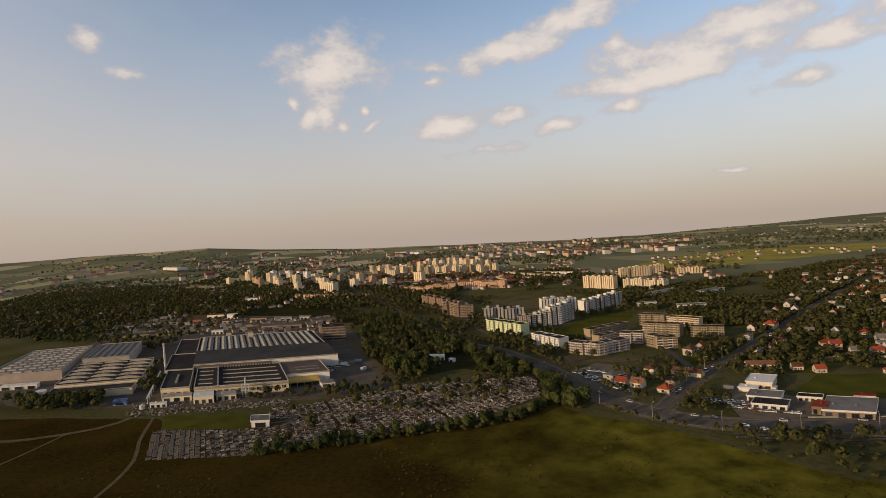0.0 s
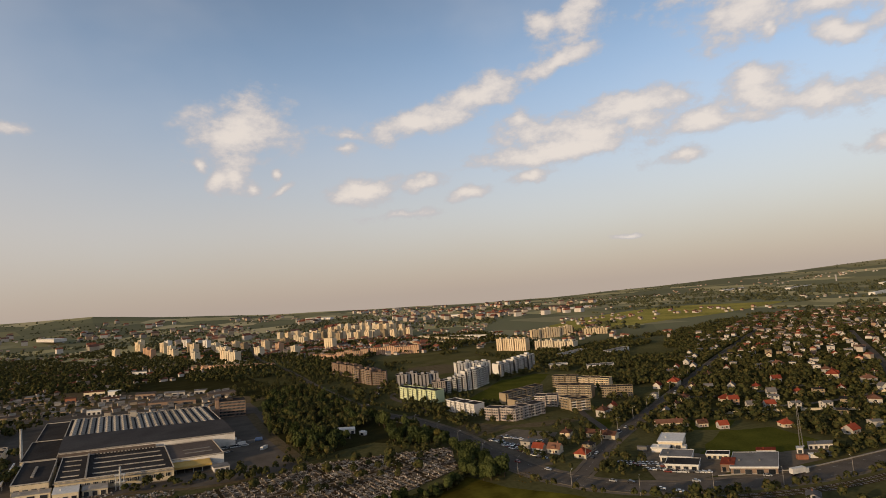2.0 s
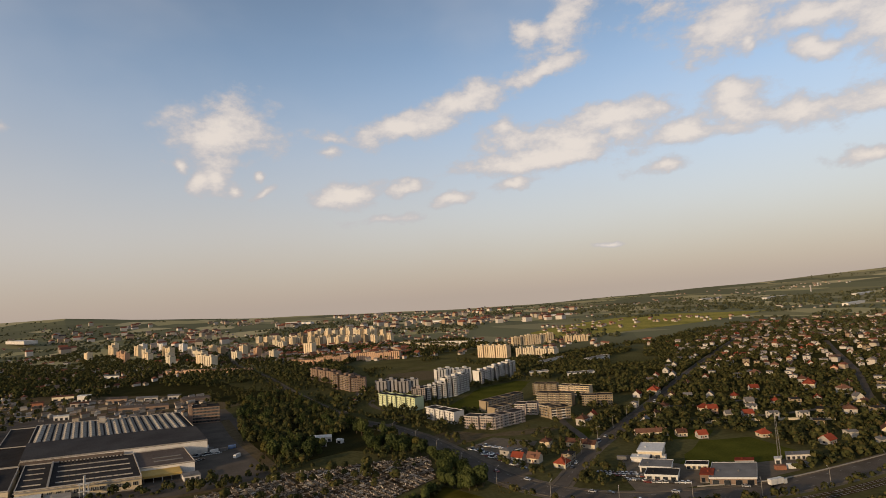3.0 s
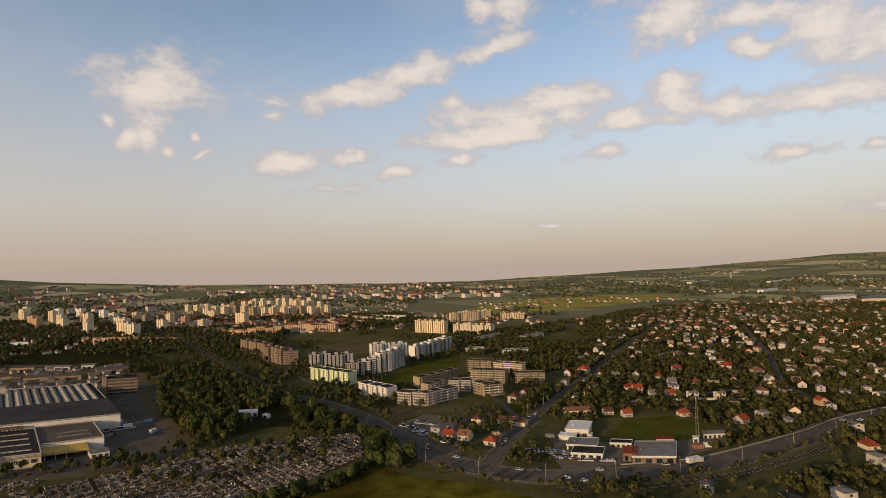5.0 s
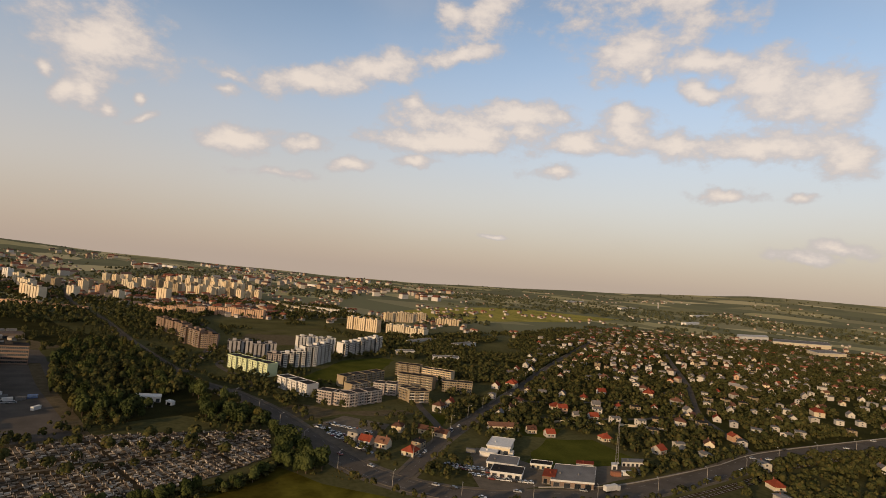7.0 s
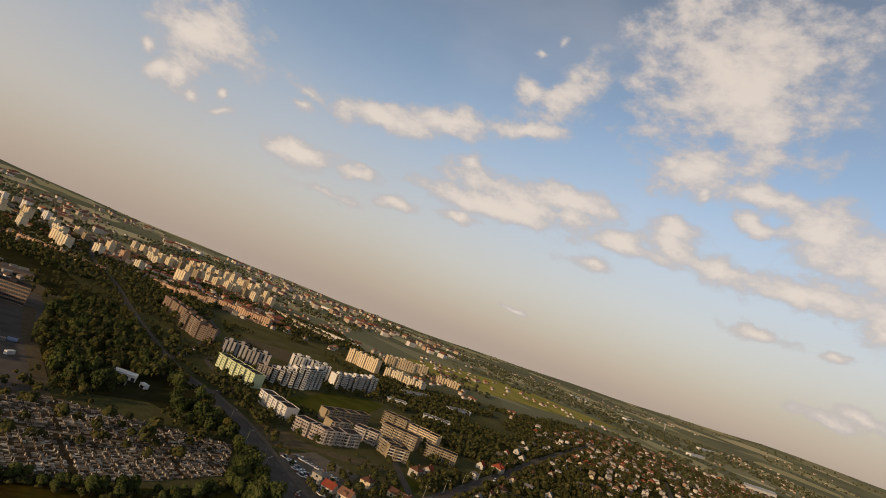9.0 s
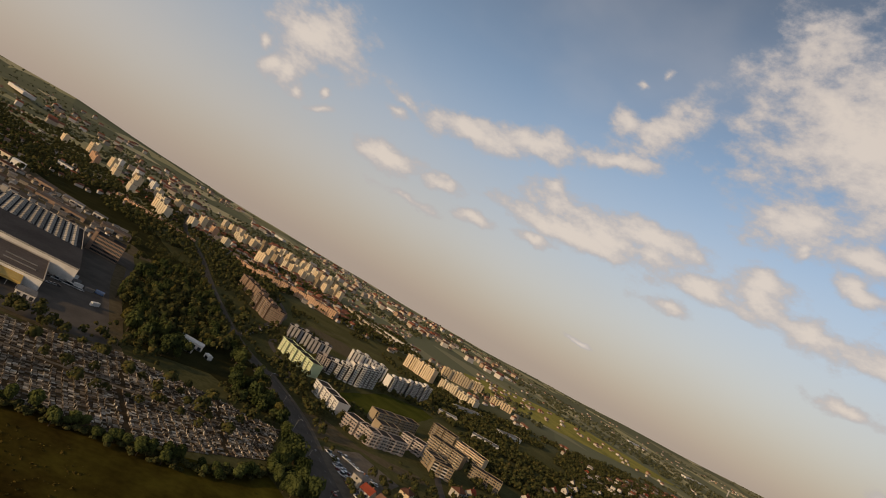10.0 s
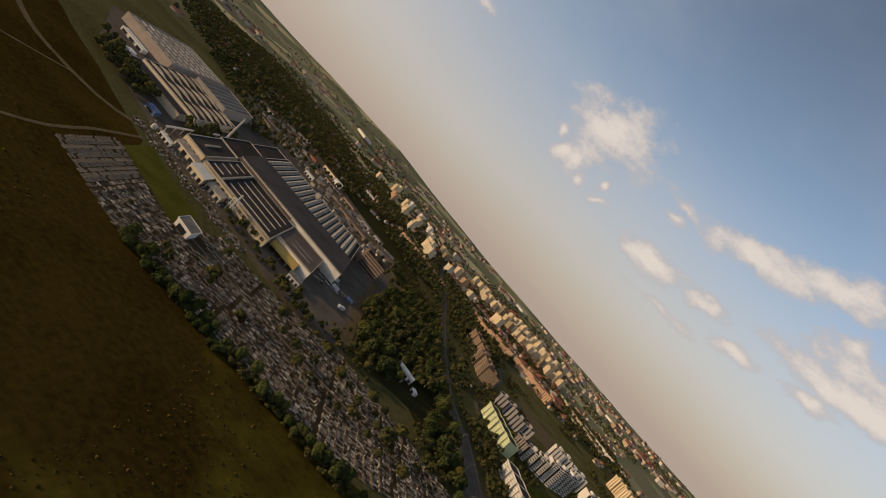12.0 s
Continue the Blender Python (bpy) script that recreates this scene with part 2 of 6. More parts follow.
meadow_material()
GRASS = material("grass", (0.054, 0.051, 0.020), (0.140, 0.124, 0.050), 0.03, 0.95, 0.15, 20)
# Darker than the open land: tree shade is put into this ground colour.
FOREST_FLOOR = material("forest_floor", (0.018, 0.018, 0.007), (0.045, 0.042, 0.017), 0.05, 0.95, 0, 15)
LAWN = material("lawn", (0.036, 0.042, 0.008), (0.098, 0.098, 0.018), 0.05, 0.95, 0.1, 18)
FIELD = material("far_field", (0.15, 0.145, 0.04), (0.44, 0.36, 0.09), 0.010, 0.95, 0, 10)
EARTH = material("earth", (0.034, 0.024, 0.013), (0.086, 0.062, 0.035), 0.1, 0.95, 0.05, 12)
DIRT = material("dirt_track", (0.075, 0.058, 0.032), (0.16, 0.125, 0.075), 0.2, 0.95, 0.03, 10)
ASPHALT = material("asphalt", (0.075, 0.064, 0.053), (0.145, 0.123, 0.102), 0.08, 0.9, 0.01, 30)
PAVING = material("paving", (0.10, 0.083, 0.064), (0.19, 0.158, 0.12), 0.2, 0.9, 0.01, 12)
PAINT = material("road_paint", (0.12, 0.115, 0.1), (0.42, 0.41, 0.38), 0.8, 0.8)
FOLIAGE = material("foliage", (0.024, 0.032, 0.011), (0.076, 0.086, 0.028), 0.12, 0.9, 0, 10, 0.45, 0, 0.3)
FOLIAGE_WARM = material("yellowing_foliage", (0.038, 0.038, 0.012), (0.11, 0.092, 0.027), 0.12, 0.9, 0, 10, 0.4, 0, 0.3)
FOLIAGE_RED = material("copper_foliage", (0.03, 0.014, 0.008), (0.075, 0.035, 0.018), 0.12, 0.9, 0, 10, 0.3, 0, 0.3)
FOLIAGE_DARK = material("conifer_foliage", (0.020, 0.027, 0.011), (0.054, 0.066, 0.024), 0.12, 0.9, 0, 10, 0.3, 0, 0.3)
BARK = material("bark", (0.05, 0.038, 0.025), (0.13, 0.10, 0.07), 1.5, 0.95, 0.03, 6)
GLASS = material("window_glass", (0.015, 0.018, 0.022), (0.05, 0.055, 0.06), 0.4, 0.12, 0, 4, 0.5)
WINDOW_FRAME = material("grey_window_frame", (0.20, 0.19, 0.18), (0.36, 0.34, 0.32), 1.5, 0.6, 0, 8, 0.5)
TRIM = material("white_window_trim", (0.48, 0.47, 0.44), (0.70, 0.69, 0.66), 0.6, 0.85, 0, 8, 0.3)
WHITE = material("white_render", (0.50, 0.47, 0.43), (0.74, 0.71, 0.66), 0.10, 0.85, 0, 14, 0.2)
HOUSE_WHITE = material("dull_house_render", (0.34, 0.315, 0.28), (0.56, 0.52, 0.46), 0.25, 0.85, 0, 10, 0.5)
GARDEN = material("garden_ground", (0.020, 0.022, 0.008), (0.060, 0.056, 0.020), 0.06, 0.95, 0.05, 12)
CREAM = material("cream_render", (0.48, 0.41, 0.29), (0.68, 0.59, 0.44), 0.10, 0.85, 0, 14, 0.25)
LIME = material("pale_green_render", (0.50, 0.56, 0.32), (0.66, 0.70, 0.44), 0.10, 0.85, 0, 14)
ROSE = material("greyish_rose_render", (0.31, 0.26, 0.23), (0.45, 0.38, 0.33), 0.10, 0.85, 0, 14, 0.2)
GREYW = material("grey_panel_concrete", (0.30, 0.28, 0.27), (0.46, 0.44, 0.42), 0.10, 0.88, 0, 14, 0.2)
BROWN = material("brown_panel_concrete", (0.17, 0.115, 0.085), (0.28, 0.20, 0.15), 0.10, 0.88, 0, 14, 0.2)
TAN = material("tan_panel_concrete", (0.23, 0.18, 0.115), (0.36, 0.285, 0.19), 0.10, 0.88, 0, 14, 0.25)
GOLD = material("yellow_panel_concrete", (0.52, 0.41, 0.26), (0.72, 0.58, 0.40), 0.08, 0.88, 0, 14, 0.3)
# Dark parapets and slabs: the shade of the loggia recesses is put into this colour.
SHADE_PANEL = material("loggia_shade_panel", (0.045, 0.042, 0.042), (0.10, 0.095, 0.09), 0.3, 0.7, 0, 8, 0.2)
ORANGE = material("orange_render", (0.44, 0.27, 0.17), (0.60, 0.40, 0.27), 0.10, 0.88, 0, 14, 0.3)
BITUMEN = material("roof_felt", (0.022, 0.021, 0.021), (0.058, 0.054, 0.052), 0.06, 1.0, 0.01, 16, 0.2)
FELT_BROWN = material("brown_roof_felt", (0.075, 0.06, 0.052), (0.14, 0.115, 0.10), 0.06, 0.85, 0.01, 16, 0.2)
FELT_GREY = material("grey_roof_sheet", (0.12, 0.116, 0.11), (0.24, 0.23, 0.22), 0.12, 0.85, 0.01, 16, 0.2)
CONCRETE = material("concrete", (0.24, 0.22, 0.19), (0.40, 0.37, 0.33), 0.15, 0.9, 0.01, 12, 0.2)
ROOFLIGHT = material("milky_rooflight", (0.17, 0.155, 0.135), (0.47, 0.43, 0.37), 0.25, 0.85, 0, 10, 0.2)
STEEL = material("painted_steel", (0.42, 0.41, 0.38), (0.62, 0.60, 0.56), 0.6, 0.5, 0, 8, 0.1, 0.2)
YELLOW_SHEET = material("ochre_sheet_metal", (0.42, 0.27, 0.07), (0.58, 0.40, 0.13), 0.2, 0.6, 0, 10)
BLUE_SHEET = material("blue_tarpaulin", (0.05, 0.09, 0.20), (0.12, 0.19, 0.34), 0.3, 0.6, 0, 10)
TILE_RED = material("red_roof_tile", (0.15, 0.035, 0.022), (0.32, 0.075, 0.042), 0.3, 0.8, 0.03, 14, 0.3)
TILE_BROWN = material("brown_roof_tile", (0.10, 0.05, 0.035), (0.21, 0.11, 0.075), 0.3, 0.8, 0.03, 14, 0.4)
TILE_GREY = material("grey_roof_tile", (0.09, 0.085, 0.085), (0.20, 0.19, 0.19), 0.3, 0.8, 0.03, 14, 0.4)
BRICK = material("red_brick", (0.20, 0.085, 0.055), (0.34, 0.16, 0.10), 0.5, 0.9, 0.01, 10)
RUBBER = material("tyre_rubber", (0.015, 0.015, 0.015), (0.03, 0.03, 0.03), 2, 0.9)
GRAVE = pieces("grave_stone", [(0.055, 0.042, 0.032), (0.26, 0.21, 0.15), (0.085, 0.064, 0.046), (0.12, 0.092, 0.068), (0.70, 0.61, 0.49), (0.075, 0.058, 0.046), (0.32, 0.25, 0.18)], 0.85)
GRAVES = pieces("grave_stone_mix", [(0.06, 0.045, 0.032), (0.40, 0.33, 0.25), (0.085, 0.062, 0.043), (0.15, 0.115, 0.085), (0.85, 0.76, 0.63), (0.07, 0.054, 0.041), (0.30, 0.24, 0.175), (0.50, 0.43, 0.34), (0.07, 0.053, 0.038)], 0.85)
WOODS = pieces("woodland_leaves", [(0.034, 0.040, 0.017), (0.088, 0.090, 0.034), (0.050, 0.058, 0.022), (0.130, 0.114, 0.040), (0.042, 0.049, 0.020), (0.102, 0.080, 0.032)], 0.95)
# Paler, greyer version of the woodland leaves, with distance haze painted into it.
FAR_WOODS = pieces("hazed_far_woods", [(0.075, 0.085, 0.046), (0.115, 0.118, 0.06), (0.088, 0.098, 0.054), (0.15, 0.14, 0.07)], 0.95)
FAR_WALLS = pieces("far_town_walls", [(0.66, 0.60, 0.50), (0.40, 0.34, 0.27), (0.78, 0.73, 0.66), (0.46, 0.32, 0.21), (0.60, 0.52, 0.40)])
SHED_ROOFS = pieces("shed_roofs", [(0.10, 0.085, 0.07), (0.24, 0.21, 0.18), (0.13, 0.09, 0.065), (0.40, 0.37, 0.33), (0.09, 0.08, 0.072), (0.20, 0.13, 0.09)])
FAR_ROOFS = pieces("far_town_roofs", [(0.24, 0.08, 0.05), (0.12, 0.10, 0.09), (0.34, 0.12, 0.07), (0.18, 0.12, 0.09), (0.40, 0.38, 0.36)])


# ---- mesh helpers ----
class Build:
    """Collects faces of boxes, prisms and tubes for one mesh."""

    def __init__(self):
        self.v, self.f, self.m = [], [], []

    def add(self, pts, faces, m=0):
        k = len(self.v)
        self.v += pts
        self.f += [tuple(k + i for i in q) for q in faces]
        self.m += [m] * len(faces)
        return self

    def box(self, x0, x1, y0, y1, z0, z1, m=0):
        return self.add([(x0, y0, z0), (x1, y0, z0), (x1, y1, z0), (x0, y1, z0), (x0, y0, z1), (x1, y0, z1), (x1, y1, z1), (x0, y1, z1)],
                        [(3, 2, 1, 0), (4, 5, 6, 7), (0, 1, 5, 4), (1, 2, 6, 5), (2, 3, 7, 6), (3, 0, 4, 7)], m)

    def prism(self, profile, x0, x1, m=0):
        """A profile of (y, z), counter-clockwise seen from +x, drawn out along x."""
        n = len(profile)
        pts = [(x0, y, z) for y, z in profile] + [(x1, y, z) for y, z in profile]
        faces = [(i, i + n, (i + 1) % n + n, (i + 1) % n) for i in range(n)]
        faces = [q[::-1] for q in faces]
        return self.add(pts, faces + [tuple(range(n))[::-1], tuple(range(n, 2 * n))], m)

    def tube(self, x, y, z0, z1, r0, r1, n=8, m=0, x1=None, y1=None):
        x1, y1 = x if x1 is None else x1, y if y1 is None else y1
        pts = [(x + r0 * math.cos(2 * math.pi * i / n), y + r0 * math.sin(2 * math.pi * i / n), z0) for i in range(n)]
        pts += [(x1 + r1 * math.cos(2 * math.pi * i / n), y1 + r1 * math.sin(2 * math.pi * i / n), z1) for i in range(n)]
        return self.add(pts, [(i, (i + 1) % n, (i + 1) % n + n, i + n) for i in range(n)] + [tuple(range(n))[::-1], tuple(range(n, 2 * n))], m)

    def mesh(self, name, *mats):
        me = bpy.data.meshes.new(name)
        me.from_pydata(self.v, [], self.f)
        for m in mats:
            me.materials.append(m)
        if len(mats) > 1:
            me.polygons.foreach_set("material_index", self.m)
        me.update()
        return me


def part(name, me, parent, label="", at=(0, 0, 0), turn=0.0):
    ob = new(name, me)
    ob.parent = parent
    ob.location, ob.rotation_euler = at, (0, 0, radians(turn))
    return tagged(ob, label) if label else ob


# Plan points, as heading and depression from a point over the meadow, are warped to fit the camera's view, in metres.
WARP_EYE = (20.0, 30.0, 118.0)
HEADING = np.array([[0.051, 0.0029, 0.0349], [0.7385, 0.1017, -0.0424], [0.0658, 0.0032, -0.0573], [-0.0384, -0.0911, -0.1711], [-0.0186, 0.0145, 0.0504]])
DEPRESSION = np.array([[-0.0056, 0.8787, 0.2561], [-0.0342, -0.0075, -0.0579], [0.0241, -0.0921, -0.1553], [0.0306, 0.0487, 0.0879], [-0.0152, 0.0064, 0.0168]])


def view_warp(x, y):
    """A point of the site plan moved to fit the camera's view; takes numbers or arrays."""
    dx, dy = np.asarray(x, float) - WARP_EYE[0], np.asarray(y, float) - WARP_EYE[1]
    a, e = np.arctan2(dx, dy), -np.arctan2(WARP_EYE[2], np.maximum(np.hypot(dx, dy), 1.0))
    ac, ec = np.clip(a, -1.1, 1.5), np.clip(e, -0.57, -0.026)
    a2 = np.polynomial.polynomial.polyval2d(ac, ec, HEADING) + (a - ac) * 0.7
    e2 = np.polynomial.polynomial.polyval2d(ac, ec, DEPRESSION) + (e - ec) * 0.8
    far = WARP_EYE[2] / np.tan(np.clip(-e2, 0.0258, 1.5))
    return WARP_EYE[0] + far * np.sin(a2), WARP_EYE[1] + far * np.cos(a2)


def view_warped(pts):
    return [tuple(float(v) for v in view_warp(*p)) for p in pts]


def heading(x, y, turn):
    """How a line that leaves a point of the plan at that turn runs after the view warp."""
    c, n = math.cos(radians(turn)), math.sin(radians(turn))
    (x0, y0), (x1, y1) = view_warped([(x - c, y - n), (x + c, y + n)])
    return math.degrees(math.atan2(y1 - y0, x1 - x0))


def placed(x, y, z=0.0, turn=0.0):
    px, py = view_warp(x, y)
    return pose(float(px), float(py), z, 0, 0, heading(x, y, turn))


def thing(name, x, y, z=0.0, turn=0.0, label="", category="", group="", wide=0.0, deep=0.0):
    """A thing at a warped point of the plan; a wide or deep one is stretched, and its height scaled, to fit the
    camera's view.
    """
    ob = new(name)
    ob.empty_display_size = 0.5
    c, n = math.cos(radians(turn)), math.sin(radians(turn))
    ob.matrix_basis = placed(x, y, z, turn)
    if wide:
        a, b, m, q = (Vector(p) for p in view_warped([(x, y), (x + wide * c, y + wide * n), (x + wide * c / 2, y + wide * n / 2), (x + wide * c / 2 - deep * n, y + wide * n / 2 + deep * c)]))
        d = b - a
        ob.matrix_basis = pose(a.x, a.y, z, 0, 0, math.degrees(math.atan2(d.y, d.x)))
        far, was = math.hypot(a.x - WARP_EYE[0], a.y - WARP_EYE[1]), math.hypot(x - WARP_EYE[0], y - WARP_EYE[1])
        ob.scale = (d.length / wide, (q - m).length / deep if deep else 1.0, min(1.15, max(0.62, 0.71 * far / was)))
    return tagged(ob, label, category, group)


def laid_out(t, x, y, turn):
    """Bends the parts of a wide building, drawn in its own axes at a point of the plan, to fit the camera's view."""
    c, n = math.cos(radians(turn)), math.sin(radians(turn))
    ox, oy = view_warped([(x, y)])[0]
    tall = t.scale.z
    for o in t.children:
        me, m = o.data, o.matrix_basis.copy()
        co = np.empty(len(me.vertices) * 3)
        me.vertices.foreach_get("co", co)
        co = co.reshape(-1, 3) @ np.array(m.to_3x3()).T + np.array(m.translation)
        gx, gy = view_warp(x + c * co[:, 0] - n * co[:, 1], y + n * co[:, 0] + c * co[:, 1])
        me.vertices.foreach_set("co", np.stack([gx - ox, gy - oy, co[:, 2] * tall], 1).ravel())
        me.update()
        o.matrix_basis = Matrix.Identity(4)
    t.matrix_basis = pose(ox, oy, t.location.z)


def setting(name, me, label="", category=""):
    return tagged(new(name, me), label, category, "", "structure")


def terrain(x, y):
    """Height of the land: flat by the town, then a rim shaped to fit the horizon in the camera's view, low ahead and
    higher on either hand.
    """
    dx, dy = x - 15, y - 20
    s = max(0.0, (math.hypot(dx, dy) - 2000) / 2700)
    if s == 0:
        return 0.0
    a = math.degrees(math.atan2(dx, dy))
    off = abs((a - 19 + 180) % 360 - 180)
    rim = 117 + 4700 * math.tan(radians(min(0.22, -1.33 + 0.00105 * off * off))) + 4 * math.sin(a * 0.21) + 2.5 * math.sin(a * 0.63 + 1)
    return min(s, 1.05) ** 1.8 * rim


# ---- ground, fields, roads ----
def ground_sheet():
    b = Build()
    rings = [0.001, 60, 140, 260, 420, 640, 900, 1250, 1650, 2000, 2200, 2400, 2650, 2900, 3150, 3400, 3650, 3900, 4150, 4400, 4600, 4760]
    n = 144
    pts = []
    for r in rings:
        for i in range(n):
            a = 2 * math.pi * i / n
            x, y = 40 + r * math.sin(a), 40 + r * math.cos(a)
            pts.append((x, y, terrain(x, y)))
    faces = []
    for k in range(len(rings) - 1):
        for i in range(n):
            j = (i + 1) % n
            faces.append((k * n + i, (k + 1) * n + i, (k + 1) * n + j, k * n + j)[::-1])
    b.add(pts, faces)
    return b.mesh("ground", LAND)


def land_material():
    """Rough grass near by, a patchwork of fields and woods farther out with haze put into its pale colours."""
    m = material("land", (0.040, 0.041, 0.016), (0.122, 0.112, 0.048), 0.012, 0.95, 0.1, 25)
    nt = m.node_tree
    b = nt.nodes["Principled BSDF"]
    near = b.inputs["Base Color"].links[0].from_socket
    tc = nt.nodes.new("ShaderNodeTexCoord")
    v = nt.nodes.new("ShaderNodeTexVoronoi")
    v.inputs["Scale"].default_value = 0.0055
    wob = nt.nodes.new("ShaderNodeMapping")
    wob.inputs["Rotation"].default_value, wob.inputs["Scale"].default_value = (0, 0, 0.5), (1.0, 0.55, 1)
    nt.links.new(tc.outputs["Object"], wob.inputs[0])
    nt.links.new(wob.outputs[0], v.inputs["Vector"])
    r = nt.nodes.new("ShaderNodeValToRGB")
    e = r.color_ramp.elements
    # Far palette lightened and greyed: the haze of distance is in these colours.
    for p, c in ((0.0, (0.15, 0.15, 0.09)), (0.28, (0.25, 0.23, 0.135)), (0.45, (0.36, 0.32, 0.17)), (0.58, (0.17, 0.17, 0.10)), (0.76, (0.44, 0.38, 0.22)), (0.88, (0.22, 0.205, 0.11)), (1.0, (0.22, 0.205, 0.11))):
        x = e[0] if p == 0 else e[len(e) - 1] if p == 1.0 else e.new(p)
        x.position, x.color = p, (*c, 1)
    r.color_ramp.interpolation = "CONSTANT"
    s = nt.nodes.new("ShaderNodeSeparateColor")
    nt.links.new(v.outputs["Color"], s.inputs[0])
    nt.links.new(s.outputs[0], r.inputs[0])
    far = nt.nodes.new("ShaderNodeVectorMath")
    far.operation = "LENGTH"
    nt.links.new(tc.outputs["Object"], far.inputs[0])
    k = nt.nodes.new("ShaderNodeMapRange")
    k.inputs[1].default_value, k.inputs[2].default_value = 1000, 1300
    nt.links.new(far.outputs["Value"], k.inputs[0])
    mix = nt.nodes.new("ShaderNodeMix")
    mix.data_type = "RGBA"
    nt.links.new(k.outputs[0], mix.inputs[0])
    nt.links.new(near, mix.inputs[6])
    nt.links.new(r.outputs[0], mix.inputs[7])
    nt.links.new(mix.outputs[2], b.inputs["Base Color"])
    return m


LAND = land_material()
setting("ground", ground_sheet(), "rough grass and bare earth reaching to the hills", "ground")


def patch(name, pts, mat, z, label, category="ground", cell=12.0):
    """A level piece of ground with a slightly ragged edge."""
    bm = bmesh.new()
    rim = []
    pts = view_warped(pts)
    n = len(pts)
    for i in range(n):
        a, b = Vector(pts[i]), Vector(pts[(i + 1) % n])
        k = max(1, int((b - a).length / cell))
        for j in range(k):
            p = a.lerp(b, j / k)
            w = noise.noise_vector((p.x * 0.11, p.y * 0.11, 3.7))
            rim.append(bm.verts.new((p.x + w.x * cell * 0.18, p.y + w.y * cell * 0.18, z)))
    f = bm.faces.new(rim)
    if f.normal.z < 0 or f.calc_area() and sum(rim[i].co.x * rim[(i + 1) % len(rim)].co.y - rim[(i + 1) % len(rim)].co.x * rim[i].co.y for i in range(len(rim))) < 0:
        bmesh.ops.reverse_faces(bm, faces=[f])
    bmesh.ops.triangulate(bm, faces=bm.faces[:])
    me = bpy.data.meshes.new(name)
    bm.to_mesh(me)
    bm.free()
    me.materials.append(mat)
    return setting(name, me, label, category)


def smooth_line(pts, step=12.0):
    """Points along a smooth curve through pts."""
    p = [Vector(pts[0]) * 2 - Vector(pts[1])] + [Vector(q) for q in pts] + [Vector(pts[-1]) * 2 - Vector(pts[-2])]
    res = []
    for i in range(1, len(p) - 2):
        k = max(2, int((p[i + 1] - p[i]).length / step))
        for j in range(k):
            t = j / k
            res.append(0.5 * (2 * p[i] + (p[i + 1] - p[i - 1]) * t + (2 * p[i - 1] - 5 * p[i] + 4 * p[i + 1] - p[i + 2]) * t * t + (3 * p[i] - p[i - 1] - 3 * p[i + 1] + p[i + 2]) * t ** 3))
    return res + [p[-2]]


def sides(line):
    res = []
    for i, q in enumerate(line):
        d = (line[min(i + 1, len(line) - 1)] - line[max(i - 1, 0)]).normalized()
        res.append((q, Vector((-d.y, d.x))))
    return res


def ribbon(name, pts, width, mat, z, label, category="road", kerb=None, offset=0.0):
    line = sides(smooth_line(view_warped(pts)))
    b = Build()
    v = []
    for q, s in line:
        c = q + s * offset
        for w in (-width / 2, width / 2):
            p = c + s * w
            v.append((p.x, p.y, z + terrain(p.x, p.y)))
    b.add(v, [(2 * i, 2 * i + 2, 2 * i + 3, 2 * i + 1) for i in range(len(line) - 1)], 0)
    mats = [mat]
    if kerb:
        mats.append(kerb)
        for side in (-1, 1):
            v = []
            for q, s in line:
                c = q + s * offset
                for w, h in ((0, 0), (0, 0.14), (0.3, 0.14), (0.3, -0.05)):
                    p = c + s * side * (width / 2 + w)
                    v.append((p.x, p.y, z + h + terrain(p.x, p.y)))
            fs = []
            for i in range(len(line) - 1):
                for k in range(3):
                    q4 = (4 * i + k, 4 * i + 4 + k, 4 * i + 5 + k, 4 * i + 1 + k)
                    fs.append(q4 if side > 0 else q4[::-1])
            b.add(v, fs, 1)
    return setting(name, b.mesh(name, *mats), label, category)


def dashes(name, pts, offset, dash, gap, width, z):
    line = smooth_line(view_warped(pts), 2.0)
    b = Build()
    along, last = 0.0, None
    run = []
    for q, s in sides(line):
        if last is not None:
            along += (q - last).length
        last = q
        if along % (dash + gap) < dash:
            c = q + s * offset
            run.append(((c - s * width / 2), (c + s * width / 2)))
        elif run:
            if len(run) > 1:
                v = [(p.x, p.y, z + terrain(p.x, p.y)) for pair in run for p in pair]
                b.add(v, [(2 * i, 2 * i + 2, 2 * i + 3, 2 * i + 1) for i in range(len(run) - 1)])
            run = []
    return setting(name, b.mesh(name, PAINT), "worn white lane markings on the asphalt", "road marking")


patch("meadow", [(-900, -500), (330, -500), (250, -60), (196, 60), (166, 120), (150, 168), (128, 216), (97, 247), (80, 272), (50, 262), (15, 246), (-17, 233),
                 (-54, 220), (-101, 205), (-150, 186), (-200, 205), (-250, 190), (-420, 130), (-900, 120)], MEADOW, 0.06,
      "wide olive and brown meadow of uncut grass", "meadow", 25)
patch("forest_floor", [(-1300, 560), (-700, 400), (-470, 470), (-330, 640), (-200, 650), (-130, 700), (-200, 790), (-420, 960), (-900, 980)], FOREST_FLOOR, 0.05, "leafy ground darkened as shade under the western woods", "ground", 30)
patch("forest_floor", [(-92, 440), (-50, 372), (-36, 340), (20, 372), (60, 350), (84, 360), (56, 430), (18, 480), (-30, 590), (-70, 680), (-160, 690), (-200, 620), (-110, 590)], FOREST_FLOOR, 0.09, "leafy ground darkened as shade under the grove", "ground", 15)
patch("lawn", [(-197, 212), (-139, 236), (-125, 211), (-181, 187)], LAWN, 0.07, "mown green strip beside the cemetery", "lawn")
